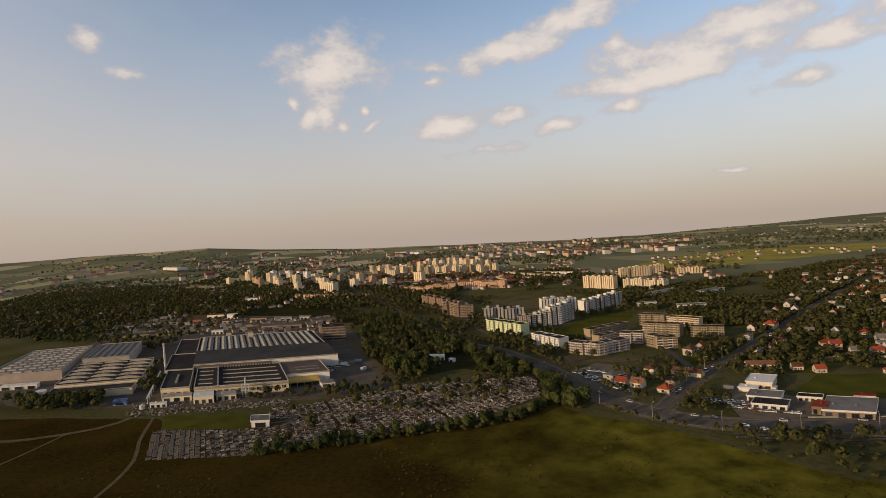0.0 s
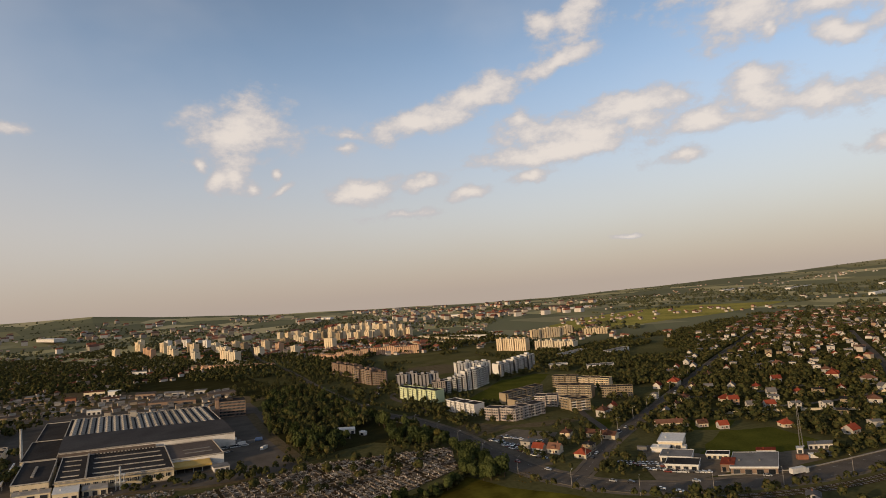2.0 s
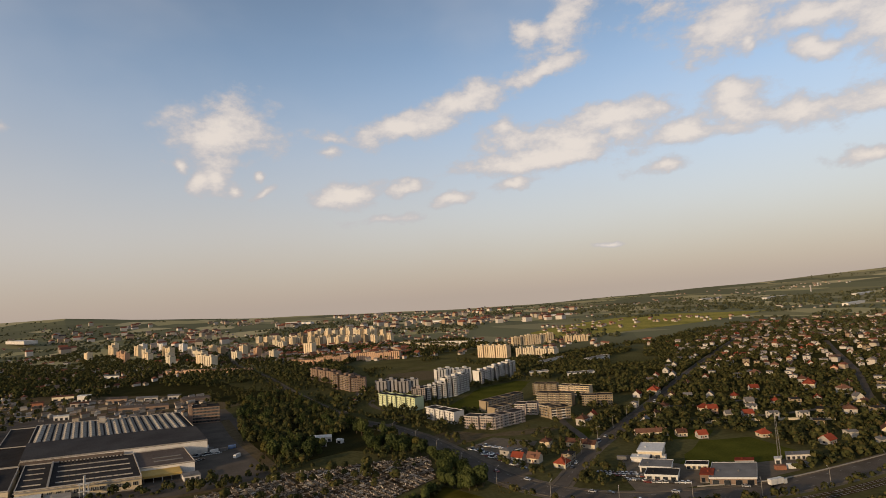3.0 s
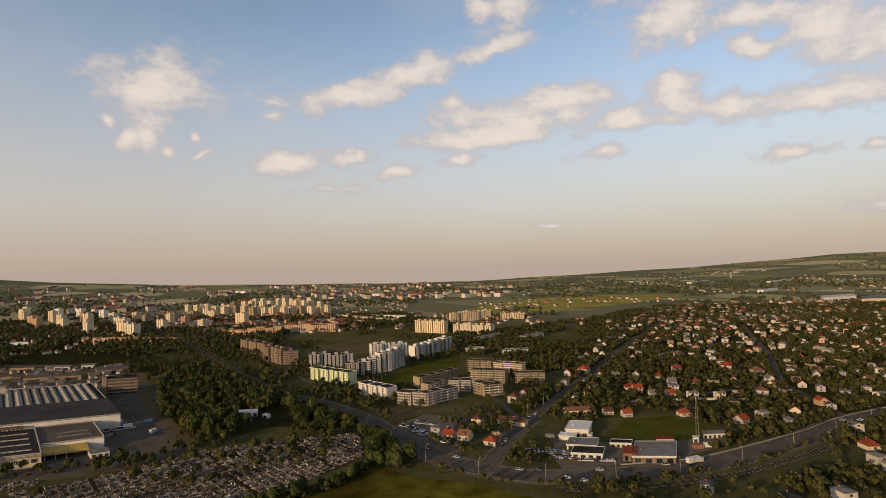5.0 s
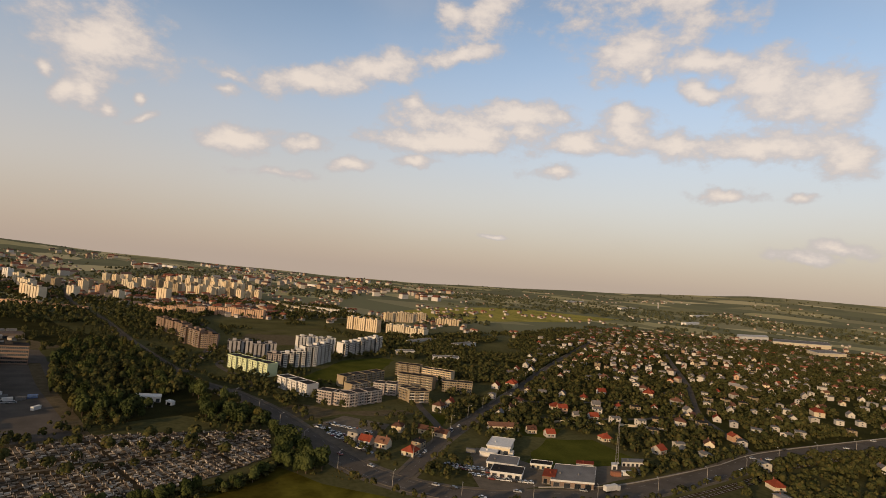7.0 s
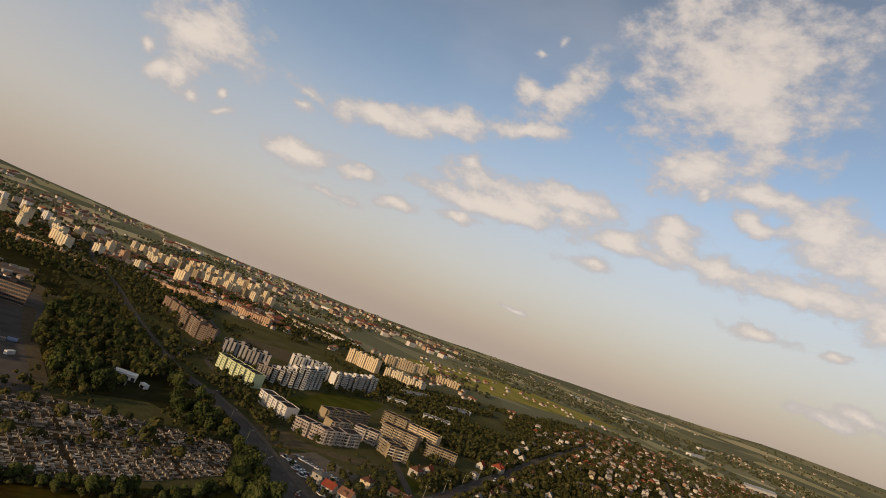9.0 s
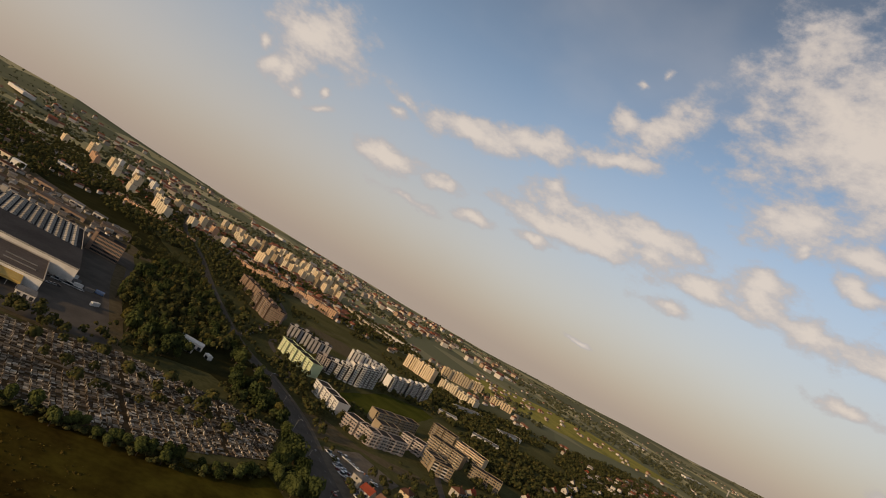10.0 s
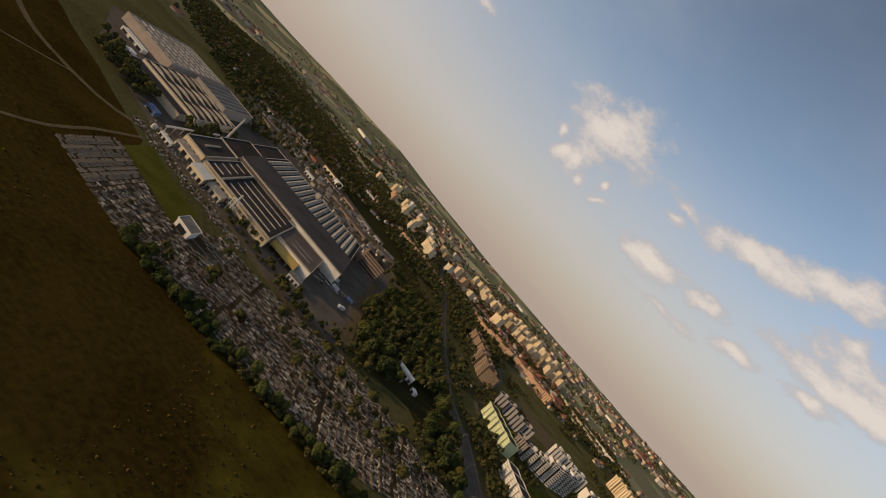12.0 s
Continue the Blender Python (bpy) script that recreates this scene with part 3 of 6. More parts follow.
patch("lawn", [(139, 462), (189, 474), (240, 500), (304, 580), (290, 600), (225, 585), (190, 545), (150, 500)], LAWN, 0.07, "green lawn between apartment blocks", "lawn")
patch("meadow_far", [(70, 690), (160, 690), (240, 660), (330, 690), (330, 800), (400, 960), (420, 1090), (230, 1060), (70, 930)], GRASS, 0.07, "open grass with worn paths between estates", "meadow", 20)
patch("lawn", [(224, 218), (271, 240), (300, 215), (290, 165), (262, 172), (240, 196)], LAWN, 0.08, "bright green lawn beside the low depot", "lawn")
patch("lawn", [(240, 330), (205, 300), (192, 312), (222, 345)], LAWN, 0.08, "green plot beside the street", "lawn")
patch("lawn", [(254, 268), (276, 236), (300, 248), (275, 285)], LAWN, 0.08, "green strip behind the white shops", "lawn")
patch("garden_ground", [(300, 335), (338, 236), (356, 120), (420, -80), (600, -100), (860, 60), (1090, 300), (1090, 720), (780, 640), (430, 490)], GARDEN, 0.05, "dark green-brown garden ground between houses", "ground", 22)
patch("lawn", [(370, 60), (430, 20), (420, -20), (360, 20)], LAWN, 0.08, "bright green grass by the houses", "lawn")
patch("field", [(620, 1150), (860, 1070), (1150, 960), (1627, 900), (1950, 1000), (1750, 1350), (1400, 1650), (1000, 1600), (760, 1420)], FIELD, 0.3, "sunlit yellow-green fields and scrub", "field", 40)
patch("field", [(1150, 330), (1600, 420), (1900, 200), (1500, 60), (1200, 130)], GRASS, 0.3, "dark green fields beyond the houses", "field", 40)
patch("parking_lot", [(112, 300), (118, 346), (150, 360), (176, 330), (150, 296), (138, 268), (122, 276)], PAVING, 0.09, "worn brownish paved parking lot", "parking lot")
patch("parking_lot", [(176, 206), (190, 240), (214, 258), (222, 232), (232, 196), (214, 182), (196, 190)], PAVING, 0.09, "worn yard of the low shops", "parking lot")
patch("parking_lot", [(213, 178), (235, 160), (262, 150), (282, 158), (262, 176), (240, 194)], PAVING, 0.095, "light paved yard around the depot", "parking lot")
patch("factory_yard", [(-270, 205), (-206, 225), (-120, 272), (-60, 300), (-36, 322), (-62, 372), (-80, 420), (-90, 470), (-130, 560), (-330, 500), (-460, 430), (-450, 215), (-330, 190)],
      ASPHALT, 0.08, "dark worn asphalt and dirt around the halls", "yard", 15)
patch("works_yard", [(-505, 440), (-460, 432), (-330, 502), (-130, 562), (-112, 590), (-190, 628), (-235, 652), (-320, 640), (-420, 640), (-530, 590)], DIRT, 0.07, "brown dirt and rubble yard behind the halls", "yard", 14)
patch("bare_ground", [(92, 690), (150, 700), (225, 690), (250, 730), (190, 800), (120, 790)], DIRT, 0.1, "worn bare ground in the open grass", "ground", 12)
patch("bare_ground", [(96, 392), (112, 356), (150, 366), (176, 352), (214, 348), (206, 362), (150, 372), (122, 400)], DIRT, 0.085, "trodden bare ground before the apartment blocks", "ground", 8)
patch("cemetery_ground", [(-166, 149), (-106, 175), (-86, 189), (-48, 213), (-12, 234), (29, 257), (75, 290), (82, 338), (30, 337), (-32, 324), (-91, 275), (-124, 250), (-127, 209), (-186, 188)],
      EARTH, 0.10, "trodden earth and gravel between grave rows", "ground")

BOULEVARD = [(616, -126), (491, -27), (364, 68), (308, 101), (245, 137), (203, 170), (158, 208), (134, 240), (121, 268), (109, 312), (91, 381), (59, 444), (20, 499), (-45, 647), (-122, 843), (-206, 1003), (-288, 1278)]
STREET = [(138, 236), (152, 246), (205, 286), (318, 349), (545, 469), (841, 604)]
STREET_B = [(352, 86), (400, 140), (439, 178), (556, 242), (701, 336), (782, 386)]
STREET_C = [(205, 286), (215, 318), (232, 380), (268, 430), (330, 470)]
STREET_D = [(262, 312), (330, 264), (380, 214), (440, 178)]
ribbon("pavement", BOULEVARD[:12], 23, PAVING, 0.10, "worn paving slabs along the main road", "pavement")
ribbon("road", BOULEVARD[:12], 16, ASPHALT, 0.16, "wide grey asphalt main road", "road", PAVING)
ribbon("pavement", BOULEVARD[11:], 15, PAVING, 0.097, "worn paving slabs along the main road", "pavement")
ribbon("road", BOULEVARD[11:], 8.5, ASPHALT, 0.157, "grey asphalt main road between tree belts", "road", PAVING)
ribbon("pavement", STREET, 14, PAVING, 0.11, "worn paving beside the street", "pavement")
ribbon("road", STREET, 8.5, ASPHALT, 0.17, "straight asphalt street through the houses", "road", PAVING)
ribbon("road", STREET_B, 7, ASPHALT, 0.15, "narrow asphalt street between houses", "road")
ribbon("road", STREET_C, 6, ASPHALT, 0.15, "narrow asphalt street beside apartment blocks", "road")
ribbon("road", STREET_D, 5, PAVING, 0.14, "narrow pale lane between gardens", "road")
ribbon("road", [(560, 242), (620, 190), (700, 120), (760, 60)], 6, ASPHALT, 0.156, "narrow asphalt street between houses", "road")
ribbon("road", [(318, 349), (370, 300), (455, 250), (556, 242)], 6, ASPHALT, 0.162, "narrow asphalt street between houses", "road")
ribbon("dirt_track", [(-36, 320), (-48, 348), (-66, 384), (-92, 436), (-118, 500)], 9, DIRT, 0.14, "brown dirt road behind the factory yard", "track")
ribbon("road", [(59, 444), (90, 470), (60, 560), (130, 640), (250, 660), (330, 640)], 6, ASPHALT, 0.14, "estate road around the apartment blocks", "road")
ribbon("road", [(20, 499), (50, 640), (70, 760), (40, 900)], 6, ASPHALT, 0.14, "estate road beside brown blocks", "road")
ribbon("dirt_track", [(-420, 120), (-291, 134), (-245, 163), (-222, 190), (-213, 217), (-177, 240), (-147, 263), (-93, 282), (-40, 318)], 5, DIRT, 0.16, "pale beaten dirt track", "track")
ribbon("dirt_track", [(-150, 60), (-163, 110), (-172, 146), (-186, 170), (-203, 208)], 2.2, DIRT, 0.15, "narrow trodden path by the cemetery", "track")
ribbon("dirt_track", [(-245, 163), (-240, 130), (-236, 96)], 2.0, DIRT, 0.15, "narrow trodden path in the grass", "track")
ribbon("path", [(-118, 222), (-86, 244), (-30, 276), (28, 302), (76, 318)], 2.4, PAVING, 0.15, "pale gravel path between graves", "path")
ribbon("path", [(160, 700), (230, 760), (300, 740)], 2.5, DIRT, 0.16, "worn path across the grass", "path")
ribbon("path", [(110, 760), (190, 850), (330, 900)], 2.5, DIRT, 0.16, "worn path across the grass", "path")
TRAM = [(616, -126), (491, -27), (364, 68), (308, 101), (245, 137), (203, 170), (164, 202)]
for side in (15.5, 19.5):
    ribbon("tram_bed", TRAM, 3.2, EARTH, 0.17, "brown ballast bed of the tram line", "tram line", None, side)
    for rail in (-0.72, 0.72):
        ribbon("tram_rail", TRAM, 0.14, STEEL, 0.23, "thin worn steel tram rail", "rail", None, side + rail)
ribbon("verge", TRAM, 3.4, GRASS, 0.16, "dry grass verge between road and tram line", "verge", None, 12.4)
dashes("road_marking", BOULEVARD[:12], 4.7, 6, 6, 0.22, 0.172)
dashes("road_marking", BOULEVARD[:12], -4.7, 6, 6, 0.22, 0.172)
dashes("road_marking", STREET, 0.0, 4, 4, 0.2, 0.182)


# ---- apartment blocks ----
def window_mesh(w, h, frame_mat=None):
    """A window in one piece: a raised trim round a set-back pane."""
    b = Build()
    rings = [(0, 0.05), (0, -0.06), (0.1, -0.06), (0.12, 0.0)]
    pts = [(x, y, z) for o, y in rings for x, z in ((o, o), (w - o, o), (w - o, h - o), (o, h - o))]
    b.add(pts, [(4 * r + k, 4 * r + (k + 1) % 4, 4 * r + 4 + (k + 1) % 4, 4 * r + 4 + k) for r in range(3) for k in range(4)], 0)
    b.f.append((12, 13, 14, 15))
    b.m.append(1)
    return b.mesh("window", frame_mat or WINDOW_FRAME, GLASS)


WINDOW = window_mesh(1.8, 1.45)
WINDOW_SMALL = window_mesh(1.1, 1.25)
meshes = {}
footprints = []


def take(x, y, turn, x0, x1, y0, y1):
    """Remember the ground that a building stands on."""
    footprints.append((x, y, math.cos(radians(turn)), math.sin(radians(turn)), x0, x1, y0, y1))


def built_up(x, y, gap=2.0):
    for fx, fy, c, s, x0, x1, y0, y1 in footprints:
        dx, dy = x - fx, y - fy
        if abs(dx) + abs(dy) > 230:
            continue
        lx, ly = dx * c + dy * s, dy * c - dx * s
        if x0 - gap < lx < x1 + gap and y0 - gap < ly < y1 + gap:
            return True
    return False


def loggia(w, deep, n, sh, z0, wall, parapet):
    """A column of recessed balconies: dark glazed back, floor slabs and parapets."""
    key = ("loggia", round(w, 2), deep, n, wall.name, parapet.name)
    if key not in meshes:
        b = Build()
        b.box(0, w, deep - 0.12, deep - 0.05, z0, z0 + n * sh, 1)
        for k in range(n):
            z = z0 + k * sh
            b.box(0, w, 0.02, deep - 0.05, z - 0.08, z + 0.08, 2)
            b.box(0, w, 0.0, 0.1, z + 0.08, z + 0.95, 2)
            b.box(w * 0.3, w * 0.36, deep - 0.16, deep - 0.05, z + 0.1, z + sh - 0.1, 0)
        meshes[key] = b.mesh("loggia", wall, GLASS, parapet)
    return meshes[key]


def apartment(x, y, turn, length, deep, storeys, wall, label, bays=4, share=0.3, parapet=None, lift=True, windows=True, group="", accent=None, pane=None):
    """A slab of flats; its front runs from (x, y) along turn, and it reaches back to the left of that line."""
    sh = 2.8
    h = 1.0 + storeys * sh
    t = thing("apartment_block", x, y, 0, turn, label, "apartment block", group, length)
    take(x, y, turn, 0, length, 0, deep)
    bw = length / bays
    lw = bw * share
    # the outline of the walls in plan, with a recess for each loggia column
    plan = [(0, deep), (0, 1.7 if share else 0)]
    for i in range(bays):
        a, c = i * bw + lw, (i + 1) * bw
        if share:
            plan += [(i * bw, 1.7), (a, 1.7), (a, 0), (c, 0), (c, 1.7)]
    if not share:
        plan.append((length, 0))
    plan.append((length, deep))
    plan = [p for k, p in enumerate(plan) if p != plan[k - 1]]
    n = len(plan)
    b = Build()
    b.add([(*p, -0.3) for p in plan] + [(*p, h) for p in plan], [(k, (k + 1) % n, (k + 1) % n + n, k + n) for k in range(n)] + [tuple(range(n, 2 * n))])
    part("wall", b.mesh("wall", wall), t)
    # flat roof with a raised rim
    b = Build()
    rings = [(-0.15, h - 0.3), (-0.15, h + 0.55), (0.25, h + 0.55), (0.25, h + 0.15)]
    pts = [(x, y, z) for o, z in rings for x, y in ((o, o), (length - o, o), (length - o, deep - o), (o, deep - o))]
    b.add(pts, [(4 * r + k, 4 * r + (k + 1) % 4, 4 * r + 4 + (k + 1) % 4, 4 * r + 4 + k) for r in range(3) for k in range(4)], 1)
    b.f.append((12, 13, 14, 15))
    b.m.append(0)
    top = part("roof", b.mesh("roof", BITUMEN, wall), t, "dark felt roof")
    if lift:
        for i in range(max(1, bays // 3)):
            lx = (i + 0.5) * length / max(1, bays // 3)
            b = Build()
            b.box(lx - 2.4, lx + 2.4, deep * 0.35, deep * 0.75, h + 0.1, h + 3.0)
            part("lift_house", b.mesh("lift_house", wall), top, "walled lift house")
    for i in range(bays):
        if share:
            tagged(part("loggia", loggia(lw, 1.7, storeys, sh, 1.0, wall, parapet or wall), t, "", (i * bw, 0, 0)), "", "", "", "stuff")
        if windows:
            for k in range(storeys):
                wide = bw - lw
                if wide > 4.2:
                    for q in (0.28, 0.72):
                        part("window", pane or WINDOW, t, "", (i * bw + lw + wide * q - 0.9, -0.02, 1.9 + k * sh))
                else:
                    part("window", pane or WINDOW, t, "", (i * bw + lw + wide / 2 - 0.9, -0.02, 1.9 + k * sh))
    if accent:
        b = Build()
        b.box(-0.02, length + 0.02, -0.14, -0.02, h - 0.5, h + 0.62)
        part("cornice", b.mesh("cornice", accent), t, "pale top band")
    return t


def chain(ax, ay, bx, by, n, step, deep, storeys, wall, label, **more):
    """Several slabs in a row from a to b; each stands a step farther out than the one before."""
    d = Vector((bx - ax, by - ay))
    turn, each = math.degrees(math.atan2(d.y, d.x)), d.length / n
    u = d.normalized()
    back = Vector((-u.y, u.x))
    for i in range(n):
        p = Vector((ax, ay)) + u * each * i + back * step[i % len(step)]
        s = storeys[i % len(storeys)] if isinstance(storeys, tuple) else storeys
        apartment(p.x, p.y, turn, each - 0.05, deep, s, wall, label, **more)


ESTATE = "apartment blocks of the white estate"
chain(68, 545, 103, 495, 4, (0, 1.6, 3.2, 4.6), 12, 5, LIME, "pale green five-storey apartment block with dark stair bays", pane=WINDOW_SMALL, bays=2, share=0.22, lift=False, group=ESTATE, parapet=SHADE_PANEL)
chain(110, 459, 129, 420, 3, (0, 1.4, 2.6), 12, 4, WHITE, "white four-storey apartment block with dark stair bays", pane=WINDOW_SMALL, bays=2, share=0.2, lift=False, group=ESTATE, parapet=SHADE_PANEL)
chain(136, 402, 158, 382, 2, (0, 1.8), 12, 4, ROSE, "rose-grey four-storey apartment block with pale cornice", bays=2, share=0.25, lift=False, group=ESTATE, accent=TRIM)
chain(159, 382, 181, 386, 2, (0, 1.5), 12, 4, ROSE, "rose-grey four-storey apartment block with balconies", bays=2, share=0.4, lift=False, group=ESTATE, parapet=WHITE, accent=TRIM)
chain(182, 387, 198, 391, 1, (0,), 12, 4, ROSE, "rose-grey four-storey apartment block with balconies", bays=2, share=0.4, lift=False, group=ESTATE, parapet=WHITE, accent=TRIM)
chain(176, 414, 199, 420, 2, (0, 1.5), 12, 4, TAN, "tan four-storey apartment block with white balconies", bays=2, share=0.4, lift=False, group=ESTATE, parapet=WHITE, accent=TRIM)
chain(200, 419, 219, 404, 2, (0, 2), 12, 4, ROSE, "rose-grey four-storey apartment block with white balconies", bays=2, share=0.45, lift=False, group=ESTATE, parapet=WHITE, accent=TRIM)
chain(219, 400, 224, 381, 1, (0,), 12, 4, TAN, "tan four-storey apartment block end", bays=3, share=0.2, lift=False, group=ESTATE, accent=TRIM)
chain(222, 378, 240, 372, 1, (0,), 13, 4, TAN, "tan four-storey apartment block with white balconies", bays=2, share=0.5, lift=False, group=ESTATE, parapet=WHITE)
chain(180, 449, 236, 467, 4, (0, 0.8), 11, 4, TAN, "tan four-storey apartment block with a grey gable", bays=2, share=0.3, lift=False, group=ESTATE)
chain(240, 443, 266, 410, 3, (0, 1.2, 2.0), 12, 5, TAN, "yellowish-tan five-storey apartment block", bays=2, share=0.3, lift=False, group=ESTATE, parapet=CREAM)
chain(263, 494, 284, 470, 2, (0, 1.0), 12, 5, TAN, "tan five-storey apartment block with loggias", bays=2, share=0.35, lift=False, group=ESTATE)
chain(288, 472, 310, 437, 3, (0, 1.0), 12, 4, GOLD, "yellow four-storey apartment block with loggias", bays=2, share=0.35, lift=False, group=ESTATE, parapet=GOLD)
chain(276, 404, 300, 380, 2, (0, 1), 11, 4, TAN, "tan four-storey apartment block beside gardens", bays=2, share=0.3, lift=False, group=ESTATE)
TOWERS = "white apartment towers"
chain(72, 604, 138, 606, 4, (0, 4, 1, 5), 13, (7, 7, 6, 6), GREYW, "grey-white tower slab with dark loggia columns", windows=False, bays=3, share=0.38, group=TOWERS, parapet=SHADE_PANEL)
apartment(113, 542, -4, 17.5, 13, 6, ROSE, "rose-white apartment tower with balcony rows", bays=3, share=0.3, group=TOWERS, parapet=SHADE_PANEL)
apartment(131, 545, -3, 15.5, 13, 6, WHITE, "white apartment tower with dark loggia columns", bays=2, share=0.4, group=TOWERS, parapet=SHADE_PANEL)
apartment(147, 547, 2, 15, 13, 7, WHITE, "white apartment tower with dark loggia columns", bays=2, share=0.4, group=TOWERS, parapet=SHADE_PANEL)
apartment(162, 549, 12, 17, 13, 9, WHITE, "taller white apartment tower with dark loggia columns", bays=2, share=0.38, group=TOWERS, parapet=SHADE_PANEL)
apartment(179, 556, 38, 17, 13, 9, WHITE, "tall white apartment tower set at an angle", bays=2, share=0.38, group=TOWERS, parapet=SHADE_PANEL)
apartment(193, 568, 40, 17, 13, 9, WHITE, "tall white apartment tower set at an angle", bays=2, share=0.38, group=TOWERS, parapet=SHADE_PANEL)
chain(172, 628, 232, 633, 4, (0, 4, 1, 5), 13, (9, 9, 8, 8), WHITE, "white apartment tower with a grey roof house", windows=False, bays=3, share=0.36, group=TOWERS, parapet=SHADE_PANEL)
chain(236, 612, 312, 640, 5, (0, 2.5, 0.5, 3, 1), 13, (7, 7, 8, 8, 9), WHITE, "white apartment tower with dark loggia columns", bays=2, share=0.42, group=TOWERS, parapet=SHADE_PANEL)
BROWNS = "brown apartment blocks"
chain(-27, 786, 11, 722, 3, (0, 2, 4), 13, 7, BROWN, "brown apartment block with paler loggia columns", bays=3, share=0.32, group=BROWNS, parapet=TAN, windows=False)
chain(11, 683, 38, 648, 3, (0, 3, 0), 13, 8, BROWN, "brown apartment block with paler loggia columns", bays=2, share=0.36, group=BROWNS, parapet=TAN)
chain(40, 646, 62, 647, 1, (0,), 13, 7, BROWN, "brown apartment block with paler loggia columns", bays=4, share=0.36, group=BROWNS, parapet=TAN)
GOLDS = "yellow high-rise blocks"
FARM = dict(windows=False, lift=True)
chain(349, 915, 394, 852, 5, (0, 3, 1, 4, 2), 14, 10, GOLD, "sunlit yellow high-rise slab with loggia columns", bays=3, share=0.3, group=GOLDS, parapet=BROWN, **FARM)
chain(511, 1053, 630, 1037, 6, (0, 5, 2), 14, (9, 9, 10), GOLD, "sunlit yellow high-rise slab with loggia columns", bays=3, share=0.3, group=GOLDS, parapet=BROWN, **FARM)
chain(418, 856, 458, 762, 6, (0, 4, 1, 5), 14, (7, 7, 8, 7), CREAM, "cream high-rise slab with loggia columns", bays=3, share=0.3, group=GOLDS, parapet=BROWN, **FARM)
chain(640, 1000, 690, 960, 3, (0, 3), 13, 6, GOLD, "yellow apartment slab beyond the estate", bays=3, share=0.3, group=GOLDS, parapet=BROWN, **FARM)

# far high-rise slabs in the evening sun
FAR = "distant sunlit high-rise slabs"
rng = random.Random(11)


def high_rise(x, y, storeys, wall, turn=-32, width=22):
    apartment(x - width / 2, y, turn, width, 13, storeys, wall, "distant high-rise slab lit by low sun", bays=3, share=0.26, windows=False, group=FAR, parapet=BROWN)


for hx, hy, hs in ((-558, 1260, 10), (-583, 1354, 10), (-460, 1096, 8), (-427, 1164, 11), (-534, 1393, 9), (-448, 1339, 10), (-342, 1137, 9), (-322, 1112, 9)):
    high_rise(hx, hy, hs, rng.choice((CREAM, GOLD, WHITE)))
for hx, hy, hs in ((-292, 1002, 10), (-276, 984, 10), (-260, 966, 10), (-620, 1230, 9), (-660, 1300, 10), (-500, 1180, 9), (-385, 1230, 10), (-700, 1400, 10)):
    high_rise(hx, hy, hs, rng.choice((CREAM, GOLD)))
for hx, hy, hs in ((-520, 1090, 8), (-395, 1075, 9), (-370, 1010, 8), (-470, 1250, 10), (-560, 1150, 8), (-300, 1230, 9), (-345, 1300, 9), (-235, 1120, 8), (-190, 1190, 9), (-640, 1120, 8), (-240, 1240, 10), (-140, 1130, 8)):
    high_rise(hx, hy, hs, rng.choice((CREAM, TAN, GOLD, ORANGE)), rng.choice((-32, -26, -40)), rng.choice((16, 20)))
for hx, hy, hs in ((-254, 1352, 8), (-208, 1415, 8), (-148, 1445, 8), (-180, 1560, 8), (-100, 1600, 9)):
    high_rise(hx, hy, hs, rng.choice((CREAM, TAN)), -20)
apartment(-62, 1248, -12, 26, 16, 11, GOLD, "tall ochre-yellow office tower with a wider top", bays=4, share=0.2, windows=False, group=FAR, parapet=BROWN)
for row, (ry, x0, x1, n, s) in enumerate(((1500, -20, 240, 9, 11), (1590, -150, 250, 13, 10), (1700, -260, 60, 10, 9), (1850, -100, 250, 11, 12), (2050, -20, 260, 9, 13))):
    for i in range(n):
        high_rise(x0 + (x1 - x0) * i / (n - 1) + rng.uniform(-6, 6), ry + rng.uniform(-25, 25), s + rng.choice((-1, 0, 0, 1)), rng.choice((GOLD, CREAM, GOLD, TAN)), rng.choice((-28, -20, -35)), 18)
chain(-78, 1006, -11, 975, 4, (0, 3), 12, 4, ORANGE, "low orange apartment row in the sun", bays=3, share=0.3, windows=False, lift=False, group=FAR)
chain(-21, 980, 55, 992, 4, (0, 2), 13, (6, 7), ORANGE, "orange apartment row with cream loggias", bays=4, share=0.3, windows=False, lift=False, group=FAR, parapet=CREAM)
chain(63, 1038, 182, 1012, 6, (0, 2, 4), 13, (6, 6, 7), ORANGE, "orange-brown apartment row with loggias", bays=4, share=0.3, windows=False, lift=False, group=FAR, parapet=TAN)
chain(241, 1377, 363, 1128, 9, (0, 4, 2), 12, 4, CREAM, "long cream apartment row in the sun", bays=4, share=0.25, windows=False, lift=False, group=FAR)
chain(227, 1211, 282, 1160, 3, (0, 2), 12, 3, CREAM, "low cream school block in the sun", bays=4, share=0.25, windows=False, lift=False, group=FAR)
chain(330, 1300, 470, 1190, 4, (0, 3), 12, 4, WHITE, "long pale apartment row behind trees", bays=4, share=0.25, windows=False, lift=False, group=FAR)
chain(-330, 880, -160, 905, 5, (0, 2), 12, 2, ORANGE, "long low orange-roofed building behind poplars", bays=4, share=0.2, windows=False, lift=False, group=FAR)


